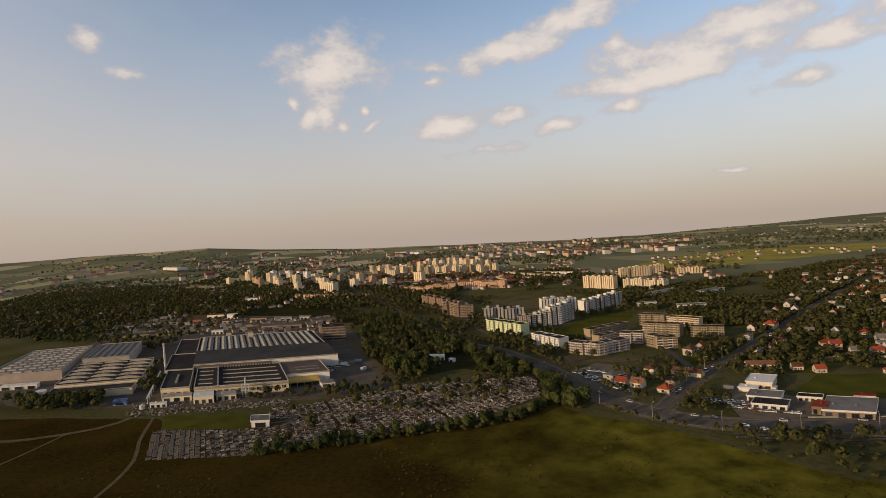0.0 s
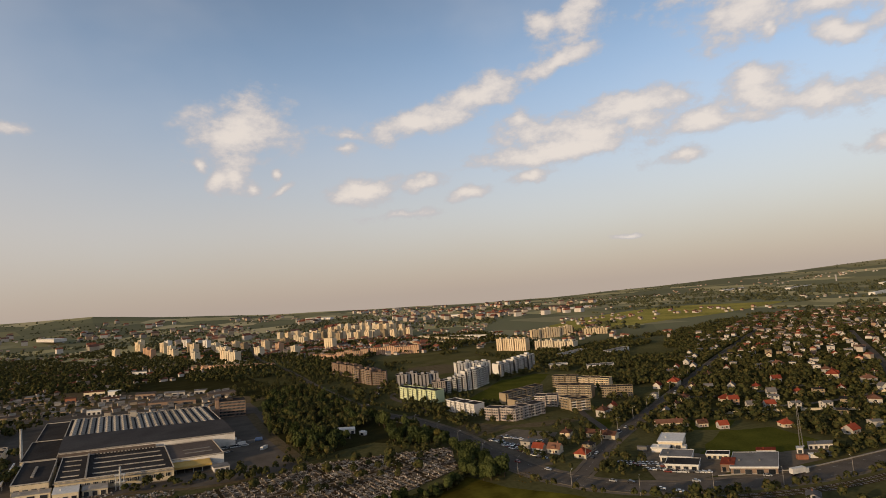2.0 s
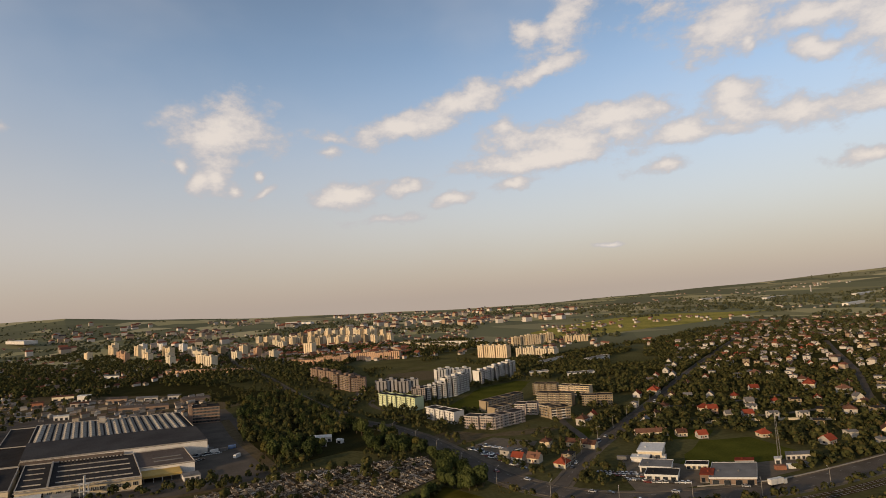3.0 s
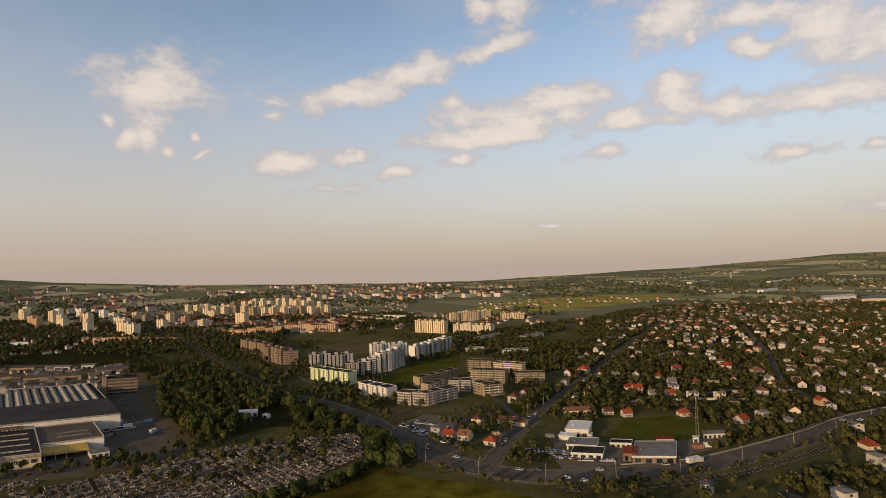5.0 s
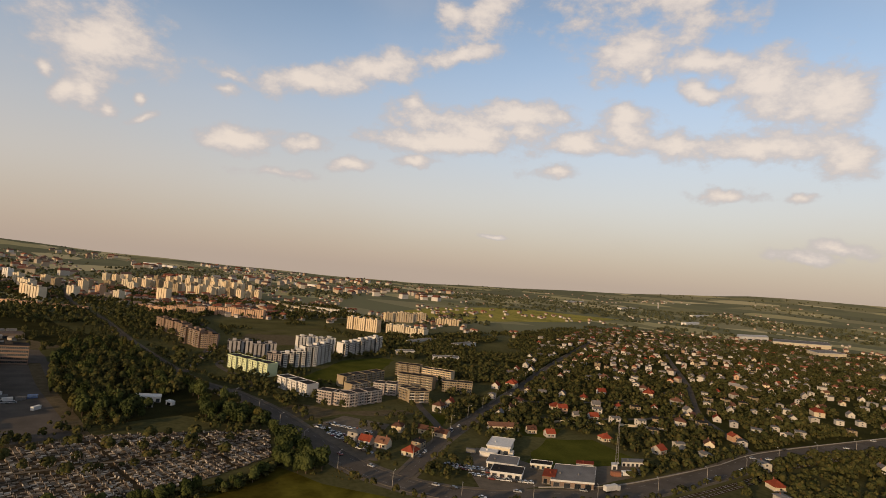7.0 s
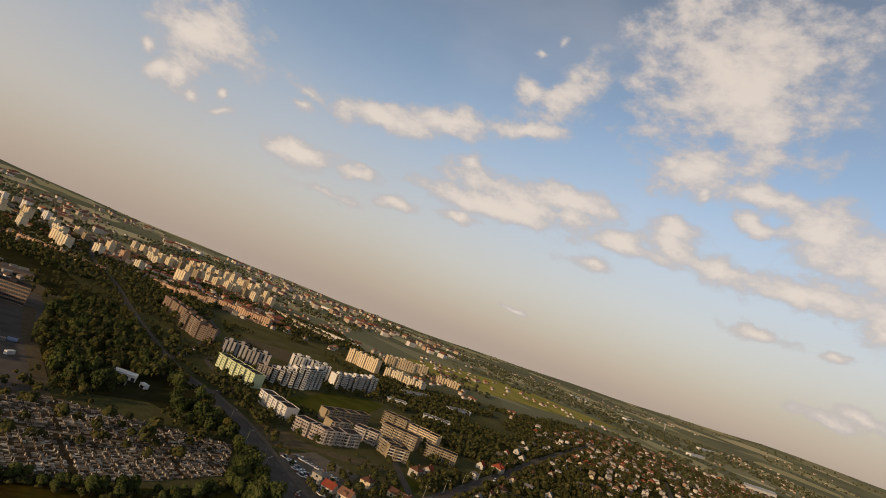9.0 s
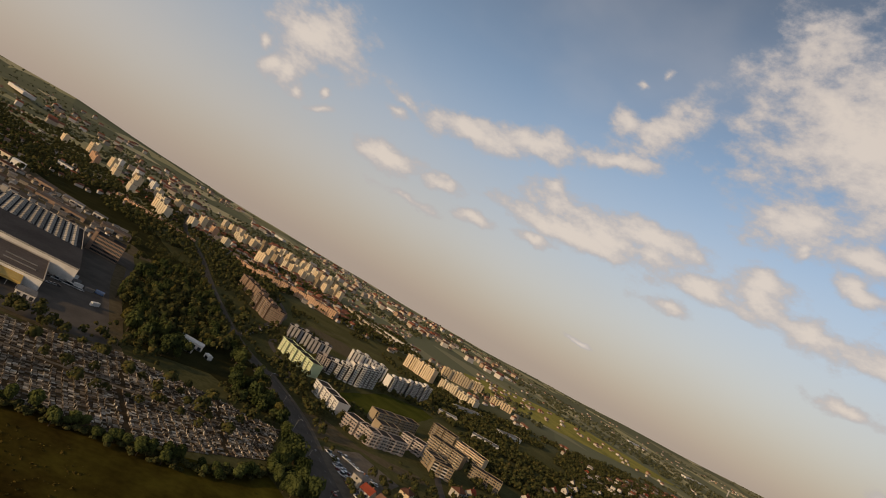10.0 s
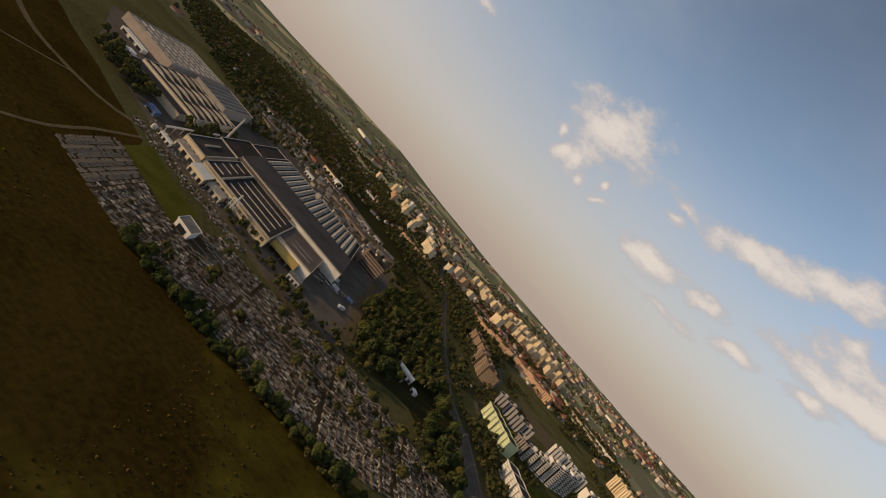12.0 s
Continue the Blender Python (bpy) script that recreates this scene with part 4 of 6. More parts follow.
# ---- houses ----
def house(w, d, eaves, pitch, wall, tile, hip, label, storeys=1, dormer=False):
    """One detached house about its own centre; the ridge runs along x."""
    w, d, eaves = w * 0.88, d * 0.88, eaves * 0.92
    t = thing("house", 0, 0, 0, 0, label, "house", "houses of the garden district")
    rise = d / 2 * math.tan(radians(pitch))
    b = Build().box(-w / 2, w / 2, -d / 2, d / 2, 0, eaves)
    if not hip:
        b.add([(-w / 2, -d / 2, eaves), (-w / 2, d / 2, eaves), (-w / 2, 0, eaves + rise)], [(0, 2, 1)])
        b.add([(w / 2, -d / 2, eaves), (w / 2, d / 2, eaves), (w / 2, 0, eaves + rise)], [(0, 1, 2)])
    b.box(-w / 2 - 0.08, w / 2 + 0.08, -d / 2 - 0.08, d / 2 + 0.08, 0, 0.5, 1)
    part("wall", b.mesh("wall", wall, CONCRETE), t)
    o, th = 0.5, 0.22
    lo, zr = eaves - o * math.tan(radians(pitch)), eaves + rise
    b = Build()
    if hip:
        k = d / 2 * 0.85 if w > d else 0.0
        top = [(-w / 2 + k, 0, zr + th), (w / 2 - k, 0, zr + th)]
        rim = [(-w / 2 - o, -d / 2 - o), (w / 2 + o, -d / 2 - o), (w / 2 + o, d / 2 + o), (-w / 2 - o, d / 2 + o)]
        v = [(x, y, lo) for x, y in rim] + [(x, y, lo + th) for x, y in rim] + top
        b.add(v, [(0, 1, 5, 4), (1, 2, 6, 5), (2, 3, 7, 6), (3, 0, 4, 7), (3, 2, 1, 0), (4, 5, 9, 8), (5, 6, 9), (6, 7, 8, 9), (7, 4, 8)])
    else:
        y = d / 2 + o
        b.prism([(-y, lo), (0, zr), (y, lo), (y, lo + th), (0, zr + th), (-y, lo + th)], -w / 2 - o, w / 2 + o)
    if dormer:
        b.prism([(-d / 2 - 0.2, eaves + 0.2), (0, eaves + 0.2), (0, eaves + rise * 0.8), (-d / 2 - 0.2, eaves + rise * 0.62)], -1.6, 1.6)
    top = part("roof", b.mesh("roof", tile), t)
    b = Build().box(w * 0.18, w * 0.18 + 0.7, 0.3, 0.9, eaves + rise * 0.4, zr + 1.0).box(w * 0.18 - 0.06, w * 0.18 + 0.76, 0.24, 0.96, zr + 1.0, zr + 1.12)
    part("chimney", b.mesh("chimney", BRICK), top, "brick chimney")
    for k in range(storeys):
        z = 1.0 + k * 2.8
        for x in (-w * 0.33, w * 0.12):
            part("window", WINDOW, t, "", (x, -d / 2 - 0.02, z))
        part("window", WINDOW, t, "", (-w / 2 - 0.02, 0.9, z), -90)
    b = Build().box(-0.5, 0.5, -d / 2 - 0.06, -d / 2 + 0.02, 0.2, 2.25).box(-0.7, 0.7, -d / 2 - 0.9, -d / 2, 0, 0.2)
    part("door", b.mesh("door", TILE_BROWN), t)
    return t


STYLES = {
    "red": house(10.5, 9, 4.2, 38, HOUSE_WHITE, TILE_RED, False, "white rendered house with a red tiled gable roof", 1),
    "redhip": house(11, 10, 3.6, 34, CREAM, TILE_RED, True, "cream rendered house with a red hipped roof", 1),
    "villa": house(12, 11, 6.8, 30, HOUSE_WHITE, TILE_BROWN, True, "two-storey white house with a brown hipped roof", 2),
    "gable": house(10, 8.5, 4.6, 42, HOUSE_WHITE, TILE_GREY, False, "white house with a steep grey gable roof", 1),
    "cube": house(10.5, 10, 6.6, 9, HOUSE_WHITE, FELT_GREY, True, "two-storey white cube house with a flat grey roof", 2),
    "tan": house(10.5, 10, 6.4, 12, TAN, BITUMEN, True, "two-storey tan cube house with a dark flat roof", 2),
    "brown": house(11, 9, 4.0, 36, CREAM, TILE_BROWN, False, "cream house with a brown tiled gable roof", 1, True),
    "yellow": house(11, 10, 5.6, 24, GOLD, TILE_BROWN, True, "yellow rendered house with a brown roof", 2),
    "orange": house(11, 10, 6.2, 32, ORANGE, TILE_RED, False, "orange rendered house with a red gable roof", 2),
    "grey": house(10, 9, 5.2, 20, GREYW, TILE_GREY, False, "grey rendered house with a grey roof", 2),
    "row": house(30, 9, 4.2, 30, CREAM, TILE_BROWN, False, "long cream row of houses with brown roofs", 1),
    "big": house(19, 13, 6.8, 34, CREAM, TILE_RED, True, "large cream house with a red hipped roof", 2, True),
    "white": house(9.5, 9, 5.8, 14, HOUSE_WHITE, FELT_GREY, False, "plain white two-storey house with a low roof", 2),
}
used = set()
homes = []


def home(x, y, style, turn=None):
    """A house of that style; the first of each style is moved to its place, the others are copies."""
    if turn is None:
        turn = rng.choice((32, 28, -58, 122, 34))
    m = placed(x, y, 0, turn)
    if style in used:
        ob = copy_thing(STYLES[style], m)
    else:
        used.add(style)
        ob = STYLES[style]
        ob.matrix_basis = m
    k = rng.uniform(0.74, 0.92)
    ob.scale = (k, k, k * rng.uniform(0.95, 1.1))
    homes.append((x, y))
    take(x, y, turn, -8, 8, -6, 6)


home(236, 346, "villa", 20), home(255, 356, "red", 30), home(177, 314, "yellow", 40), home(175, 277, "tan", 28), home(139, 308, "cube", 30)
home(143, 297, "red", -50), home(152, 288, "brown", -50), home(164, 269, "redhip", 30), home(199, 296, "row", -58), home(320, 326, "yellow", 25)
home(300, 317, "brown", 28), home(277, 306, "gable", 30), home(257, 278, "row", -40), home(272, 259, "brown", -40), home(278, 243, "red", -40)
home(312, 360, "white", 30), home(364, 385, "big", 28), home(418, 383, "yellow", 28), home(344, 391, "red", 28), home(341, 294, "redhip", -50)
home(337, 281, "orange", -50), home(336, 261, "gable", -50), home(345, 248, "red", -50), home(351, 227, "white", -50), home(362, 205, "white", -50)
home(385, 322, "gable", 30), home(306, 206, "redhip", -45), home(313, 158, "red", -20), home(458, 250, "big", 20), home(543, 262, "orange", 20)
home(484, 219, "brown", 30), home(431, 187, "gable", 60), home(510, 198, "cube", 30), home(469, 179, "white", 30), home(414, 175, "brown", -30)
home(424, 150, "red", 30), home(378, 116, "orange", 60), home(417, 129, "grey", 30), home(406, 101, "cube", 30), home(371, 105, "grey", 30)
home(323, 121, "white", 60), home(301, 53, "redhip", 60), home(281, 44, "cube", 60), home(271, 35, "white", 60), home(378, 3, "gable", 40)
home(382, -12, "red", 40), home(471, 121, "white", 30), home(515, 99, "white", 30), home(495, 87, "cube", 30), home(509, 54, "big", 30)
home(529, 27, "gable", 30), home(568, 15, "cube", 30), home(504, -2, "brown", 30), home(639, 194, "orange", 30), home(624, 176, "white", 30)
home(604, 154, "white", 30), home(609, 138, "yellow", 30), home(571, 121, "gable", 30), home(658, 115, "cube", 30), home(580, 74, "gable", 30)
home(602, 68, "white", 30), home(434, 452, "red", 30), home(448, 435, "gable", 30), home(508, 432, "cube", 30), home(500, 352, "white", 30)
home(504, 326, "cube", 30), home(511, 305, "white", 30), home(568, 386, "tan", 30), home(638, 402, "cube", 30), home(660, 382, "cube", 30)
home(761, 533, "white", 30), home(751, 465, "big", 30), home(638, 313, "white", 30), home(662, 293, "red", 30), home(580, 244, "white", 30)
home(216, 72, "tan", 60), home(228, 44, "cube", 60), home(245, 28, "brown", 60), home(262, 12, "white", 60), home(238, 8, "red", 60), home(210, 122, "grey", 35), home(330, 73, "white", 60)


def near_line(x, y, pts, w):
    p = Vector((x, y))
    for a, b in zip(pts, pts[1:]):
        a, b = Vector(a), Vector(b)
        t = max(0, min(1, (p - a).dot(b - a) / (b - a).length_squared))
        if (a + (b - a) * t - p).length < w:
            return True
    return False


ROADS = [(BOULEVARD, 16), (STREET, 10), (STREET_B, 8), (STREET_C, 7), (STREET_D, 6), ([(560, 242), (620, 190), (700, 120), (760, 60)], 7), ([(318, 349), (370, 300), (455, 250), (556, 242)], 7)]


def on_road(x, y, extra=0.0):
    return any(near_line(x, y, p, w + extra) for p, w in ROADS)


# the rest of the garden district, plot by plot along streets that run at 30 degrees
u_dir, v_dir = Vector((math.cos(radians(30)), math.sin(radians(30)))), Vector((-math.sin(radians(30)), math.cos(radians(30))))
for iu in range(0, 30):
    for iv in range(-24, 16):
        q = Vector((430, 250)) + u_dir * (iu * 25 - 130) + v_dir * iv * 21 + Vector((rng.uniform(-6, 6), rng.uniform(-6, 6)))
        x, y = q
        if x < 330 or x > 1010 or y < -70 or y > 640 or rng.random() < 0.37:
            continue
        if y > 0.78 * x + 120 or y < 0.9 * (x - 560) - 60 or y < -0.7 * (x - 420) + 0:
            continue
        if on_road(x, y, 4) or any((x - a) ** 2 + (y - b) ** 2 < 17 ** 2 for a, b in homes):
            continue
        home(x, y, rng.choice(("red", "redhip", "villa", "gable", "cube", "tan", "brown", "white", "white", "white", "cube", "grey", "tan", "gable", "white", "gable", "brown")))

# ---- low shops and depot by the main road ----
def hall(x, y, turn, w, d, h, wall, roof, label, fascia=None, doors=0, category="building", name="hall", ridge=0.0, strip=False):
    """A flat-roofed or low-ridged hall; its front left corner stands at (x, y)."""
    take(x, y, turn, 0, w, 0, d)
    t = thing(name, x, y, 0, turn, label, category, "", w, d)
    b = Build().box(0, w, 0, d, 0, h).box(-0.1, w + 0.1, -0.1, d + 0.1, 0, 0.6, 1)
    part("wall", b.mesh("wall", wall, CONCRETE), t)
    b = Build()
    if ridge:
        b.prism([(-0.4, h), (d + 0.4, h), (d + 0.4, h + 0.2), (d / 2, h + ridge), (-0.4, h + 0.2)], -0.4, w + 0.4)
    else:
        b.box(-0.3, w + 0.3, -0.3, d + 0.3, h, h + 0.25)
        for k in range(max(1, int(w / 12))):
            b.box(4 + k * 12, 5 + k * 12, d * 0.4, d * 0.4 + 1, h + 0.25, h + 1.2)
    part("roof", b.mesh("roof", roof), t)
    if fascia:
        b = Build().box(-0.4, w + 0.4, -0.5, -0.3, h - 0.6, h + 0.5).box(-0.4, w + 0.4, d + 0.3, d + 0.5, h - 0.3, h + 0.5).box(-0.6, -0.4, -0.5, d + 0.5, h - 0.3, h + 0.5).box(w + 0.4, w + 0.6, -0.5, d + 0.5, h - 0.3, h + 0.5)
        part("fascia", b.mesh("fascia", fascia), t, "pale roof edge")
    for k in range(doors):
        dw = w / doors
        part("gate", window_mesh(0.6 * dw, min(h - 1.0, 3.0)), t, "", ((k + 0.2) * dw, -0.12, 0.1))
    if strip:
        for k in range(3):
            b = Build().prism([(d * (0.22 + 0.26 * k), h + 0.25), (d * (0.22 + 0.26 * k) + 1.6, h + 0.25), (d * (0.22 + 0.26 * k) + 1.5, h + 0.7), (d * (0.22 + 0.26 * k) + 0.1, h + 0.7)], w * 0.1, w * 0.9)
            part("rooflight", b.mesh("rooflight", ROOFLIGHT), t)
    laid_out(t, x, y, turn)
    return t


hall(214, 246, -52, 17, 18, 5.6, CREAM, TRIM, "two-storey shop with a white roof and bands", TRIM, 3, "shop", "shop")
hall(198, 226, -52, 20, 13, 4, WHITE, FELT_GREY, "low white shop with a grey roof", TRIM, 4, "shop", "shop")
hall(191, 213, -52, 20, 11, 4, WHITE, BITUMEN, "low white shop with a dark roof", TRIM, 4, "shop", "shop")
hall(206, 244, -52, 12, 6, 3.4, WHITE, TRIM, "narrow white shed with a pale roof", TRIM, 0, "shed", "shed")
hall(213, 180, -54, 27, 24, 4.2, BROWN, FELT_GREY, "low depot with a grey roof and glazed front", TRIM, 4, "depot", "depot")
hall(247, 188, -54, 12, 5, 3, WHITE, TILE_RED, "small white shed with a red roof", None, 1, "shed", "shed")
hall(222, 208, -54, 14, 6, 3.2, CREAM, BITUMEN, "small cream garage row with a dark roof", TRIM, 4, "garage", "garage")
hall(262, 168, -54, 4, 4, 3.4, WHITE, TRIM, "small white cube kiosk", None, 1, "kiosk", "kiosk")
hall(272, 166, -54, 16, 6, 3.2, WHITE, FELT_GREY, "row of pale garages in the yard", None, 5, "garage", "garage")
hall(-15, 402, 2, 20, 8, 4.5, WHITE, TRIM, "white-roofed workshop in a clearing of trees", None, 4, "workshop", "workshop")
hall(-10, 388, 2, 10, 5, 3.2, WHITE, FELT_GREY, "small white shed beside the workshop", None, 2, "shed", "shed")
hall(9, 398, -40, 6, 4, 3.2, WHITE, TRIM, "small white shed beside the workshop", None, 1, "shed", "shed")
hall(1088, 215, -80, 150, 60, 10, CREAM, FELT_GREY, "long cream warehouse in the sun", TRIM, 6, "warehouse", "warehouse")
hall(960, 84, -50, 60, 40, 9, CREAM, FELT_GREY, "cream warehouse in the sun", TRIM, 4, "warehouse", "warehouse")
hall(1150, 330, -70, 90, 50, 9, WHITE, TRIM, "white warehouse with a pale roof", TRIM, 4, "warehouse", "warehouse")
hall(400, 700, 20, 70, 16, 7, WHITE, FELT_GREY, "long white school building behind trees", TRIM, 6, "school", "school")
hall(360, 560, -30, 40, 14, 7, WHITE, FELT_GREY, "pale low estate shop among trees", TRIM, 4, "shop", "shop")
hall(328, 620, -15, 30, 12, 6, CREAM, FELT_GREY, "cream nursery school with a flat roof", TRIM, 4, "school", "school")
hall(470, 650, 10, 50, 18, 7, WHITE, FELT_GREY, "white clinic building with a flat roof", TRIM, 4, "clinic", "clinic")

# ---- the factory, laid out along its own axis ----
FA = 29.5
fu, fv = Vector((math.cos(radians(FA)), math.sin(radians(FA)))), Vector((-math.sin(radians(FA)), math.cos(radians(FA))))


def site(u, v):
    q = fu * u + fv * v
    return q.x, q.y


def factory_hall(u0, u1, v0, v1, h, wall, roof, label, name="factory_hall"):
    x, y = site(u0, v0)
    w, d = u1 - u0, v1 - v0
    t = thing(name, x, y, 0, FA, label, "factory hall", "factory halls", w, d)
    take(x, y, FA, 0, w, 0, d)
    b = Build().box(0, w, 0, d, 0, h).box(-0.1, w + 0.1, -0.1, d + 0.1, 0, 0.8, 1)
    part("wall", b.mesh("wall", wall, CONCRETE), t)
    b = Build().box(0, w, 0, d, h, h + 0.3)
    for x0, x1, y0, y1 in ((0, w, -0.3, 0.3), (0, w, d - 0.3, d + 0.3), (-0.3, 0.3, 0.3, d - 0.3), (w - 0.3, w + 0.3, 0.3, d - 0.3)):
        b.box(x0, x1, y0, y1, h + 0.3, h + 1.0, 1)
    part("roof", b.mesh("roof", roof, CONCRETE), t)
    halls.append((t, x, y, FA))
    return t, w, d


halls = []


# black-roofed hall with long rooflights
t, w, d = factory_hall(-46, 33, 317, 376, 7.5, CREAM, BITUMEN, "factory hall with a black roof and pale rooflight lines")
for k in range(4):
    y = 9 + 12.5 * k
    for x0, x1 in ((3, 15), (24, 74)):
        b = Build().prism([(y, 7.8), (y + 0.9, 7.8), (y + 0.75, 8.4), (y + 0.15, 8.4)], x0, x1, 0)
        for q in range(int((x1 - x0) / 4)):
            b.box(x0 + q * 4, x0 + q * 4 + 0.25, y - 0.05, y + 0.95, 7.8, 8.45, 1)
        part("rooflight", b.mesh("rooflight", ROOFLIGHT, CONCRETE), t)
for k in range(18):
    b = Build().box(24 + k * 2.7, 25.2 + k * 2.7, 54.5, 56, 7.8, 9.2).box(23.9 + k * 2.7, 25.3 + k * 2.7, 54.4, 56.1, 9.2, 9.35)
    part("roof_vent", b.mesh("roof_vent", BITUMEN), t)
for k in range(14):
    b = Build().box(3 + k * 5.4, 6.4 + k * 5.4, -0.08, 0.0, 3.0, 5.2, 1)
    for q in range(4):
        b.box(3 + k * 5.4 + q * 1.1, 3.1 + k * 5.4 + q * 1.1, -0.14, -0.08, 3.0, 5.2, 0)
    part("window", b.mesh("window", TRIM, GLASS), t)
b = Build().box(19, 20.2, 0.4, 58.6, 7.8, 9.4).box(-1, 79, -1.6, -0.35, 6.9, 7.3)
part("roof_ridge", b.mesh("roof_ridge", CONCRETE), t)
# small dark hall beside it
t, w, d = factory_hall(-74, -50, 320, 374, 7.5, CREAM, BITUMEN, "smaller factory hall with a dark roof and one rooflight")
b = Build().box(10.5, 12.5, 14, 38, 7.8, 8.7, 0)
part("rooflight", b.mesh("rooflight", ROOFLIGHT), t)
for k in range(4):
    b = Build().box(2 + k * 5.5, 5.5 + k * 5.5, -0.1, 0.0, 0.9, 4.6, 1).box(2 + k * 5.5, 5.5 + k * 5.5, -0.4, 0, 4.6, 4.9, 0)
    part("gate", b.mesh("gate", CONCRETE, GLASS), t)
# brown-roofed hall with ochre canopy
t, w, d = factory_hall(33.5, 74, 336, 379, 7.5, WHITE, FELT_BROWN, "factory hall with a brown roof and white wall")
for k in range(2):
    b = Build().box(12, 34, 12 + k * 9, 13.2 + k * 9, 7.8, 8.3)
    part("rooflight", b.mesh("rooflight", FELT_GREY), t)
b = Build().prism([(-10, 4.6), (0, 5.6), (0, 5.9), (-10, 4.9)], 1, 29).box(1, 29, -10.1, -9.9, 3.4, 4.8)
part("canopy", b.mesh("canopy", YELLOW_SHEET), t, "ochre sheet-metal canopy")
for k in range(5):
    part("canopy_post", Build().tube(2 + k * 6.5, -9.6, 0, 4.6, 0.18, 0.18, 6).mesh("canopy_post", STEEL), t)
# the great hall: dark front slope, white wall, ribbed rooflights behind
t, w, d = factory_hall(-50, 95, 380, 508, 10, WHITE, BITUMEN, "great factory hall with a dark slope and ribbed rooflights")
b = Build().prism([(0, 10.3), (48, 12.4), (48, 12.7), (-0.4, 10.9)], -0.4, 145.4)
part("front_slope", b.mesh("front_slope", material("slate_grey_sheet", (0.042, 0.041, 0.043), (0.078, 0.076, 0.077), 0.05, 0.85, 0.01, 20)), t, "dark grey sheet slope")
b = Build().box(-0.06, 76, -0.12, -0.02, 1, 9.8)
for k in range(26):
    b.box(0.5 + k * 2.9, 0.7 + k * 2.9, -0.2, -0.12, 1, 9.8)
part("brown_cladding", b.mesh("brown_cladding", FELT_BROWN), t, "brown weathered cladding")
for k in range(18):
    x0 = 3 + k * 7.7
    b = Build()
    b.add([(x0, 50, 10.3), (x0 + 6.2, 50, 10.3), (x0 + 3.1, 50, 11.9), (x0, 126, 10.3), (x0 + 6.2, 126, 10.3), (x0 + 3.1, 126, 11.9)], [(0, 1, 2), (3, 5, 4), (0, 2, 5, 3), (1, 4, 5, 2), (0, 3, 4, 1)], 0)
    for q in range(10):
        y = 50 + q * 8.44
        b.add([(x0 - 0.1, y, 10.35), (x0 + 3.1, y, 12.05), (x0 + 6.3, y, 10.35), (x0 - 0.1, y + 0.45, 10.35), (x0 + 3.1, y + 0.45, 12.05), (x0 + 6.3, y + 0.45, 10.35)], [(0, 1, 4, 3)[::-1], (1, 2, 5, 4)[::-1], (0, 2, 1), (3, 4, 5)], 1)
    part("rooflight", b.mesh("rooflight", ROOFLIGHT, BITUMEN), t, "milky ridged rooflight")
b = Build().box(60, 66, 110, 116, 10.3, 16).box(59.8, 66.2, 109.8, 116.2, 16, 16.3)
part("roof_house", b.mesh("roof_house", CONCRETE), t)
for k in range(6):
    b = Build().box(98 + k * 7.6, 101.5 + k * 7.6, -0.12, -0.02, 0.2, 3.6)
    part("gate", b.mesh("gate", STEEL), t)
# lower dark annex and white lean-to
factory_hall(-78, -51, 378, 440, 7, CREAM, BITUMEN, "low annex with a dark felt roof")
factory_hall(-76, -52, 440, 520, 6, CREAM, BITUMEN, "low annex with a dark felt roof")
# office block with banded facade
x, y = site(103, 492)
t = thing("office_block", x, y, 0, FA - 8, "weathered brown office block with long window bands", "office block", "", 34, 14)
part("wall", Build().box(0, 34, 0, 14, 0, 18).box(-0.3, 3.5, -0.5, 14.3, 0, 20).mesh("wall", BROWN), t)
part("roof", Build().box(-0.3, 34.3, -0.3, 14.3, 18, 18.4).box(14, 20, 4, 9, 18.4, 21).mesh("roof", BITUMEN), t)
for k in range(5):
    b = Build().box(3.8, 33.6, -0.1, -0.02, 1.4 + k * 3.4, 3.3 + k * 3.4, 1)
    for q in range(20):
        b.box(3.8 + q * 1.5, 3.95 + q * 1.5, -0.16, -0.1, 1.4 + k * 3.4, 3.3 + k * 3.4, 0)
    part("window_band", b.mesh("window_band", CONCRETE, GLASS), t)
laid_out(t, x, y, FA - 8)
# chimney, flue portal, pipe bridge
x, y = site(-79, 391)
t = thing("factory_chimney", x, y, 0, FA, "pale slender steel factory chimney", "chimney")
part("shaft", Build().tube(0, 0, 0, 30, 1.1, 0.8, 12).mesh("shaft", STEEL), t)
part("collar", Build().tube(0, 0, 29.6, 31, 1.0, 1.0, 12).tube(0, 0, 12, 12.4, 1.5, 1.5, 12).mesh("collar", CONCRETE), t)
part("base", Build().box(-2, 2, -2, 2, 0, 2.2).mesh("base", CONCRETE), t)
x, y = site(-4, 311)
t = thing("flue_tower", x, y, 0, FA, "pale steel flue tower before the black-roofed hall", "flue tower")
for k in (-2.6, 2.6):
    part("post", Build().tube(k, 0, 0, 10, 0.35, 0.3, 8).mesh("post", STEEL), t)
part("flue", Build().tube(0, 0.6, 0, 15, 0.75, 0.65, 10).mesh("flue", STEEL), t)
part("platform", Build().box(-3.4, 3.4, -1, 2, 9.6, 10).box(-3.4, 3.4, -1, 2, 5, 5.3).mesh("platform", STEEL), t)
x, y = site(-83, 306)
t = thing("pipe_bridge", x, y, 0, FA + 90, "long pale pipe bridge on posts", "pipe bridge", "", 78)
part("pipe", Build().box(0, 78, -0.6, 0.6, 5, 6.1).mesh("pipe", STEEL), t)
for k in range(8):
    part("post", Build().tube(2 + k * 10.5, 0, 0, 5, 0.2, 0.2, 6).mesh("post", STEEL), t)
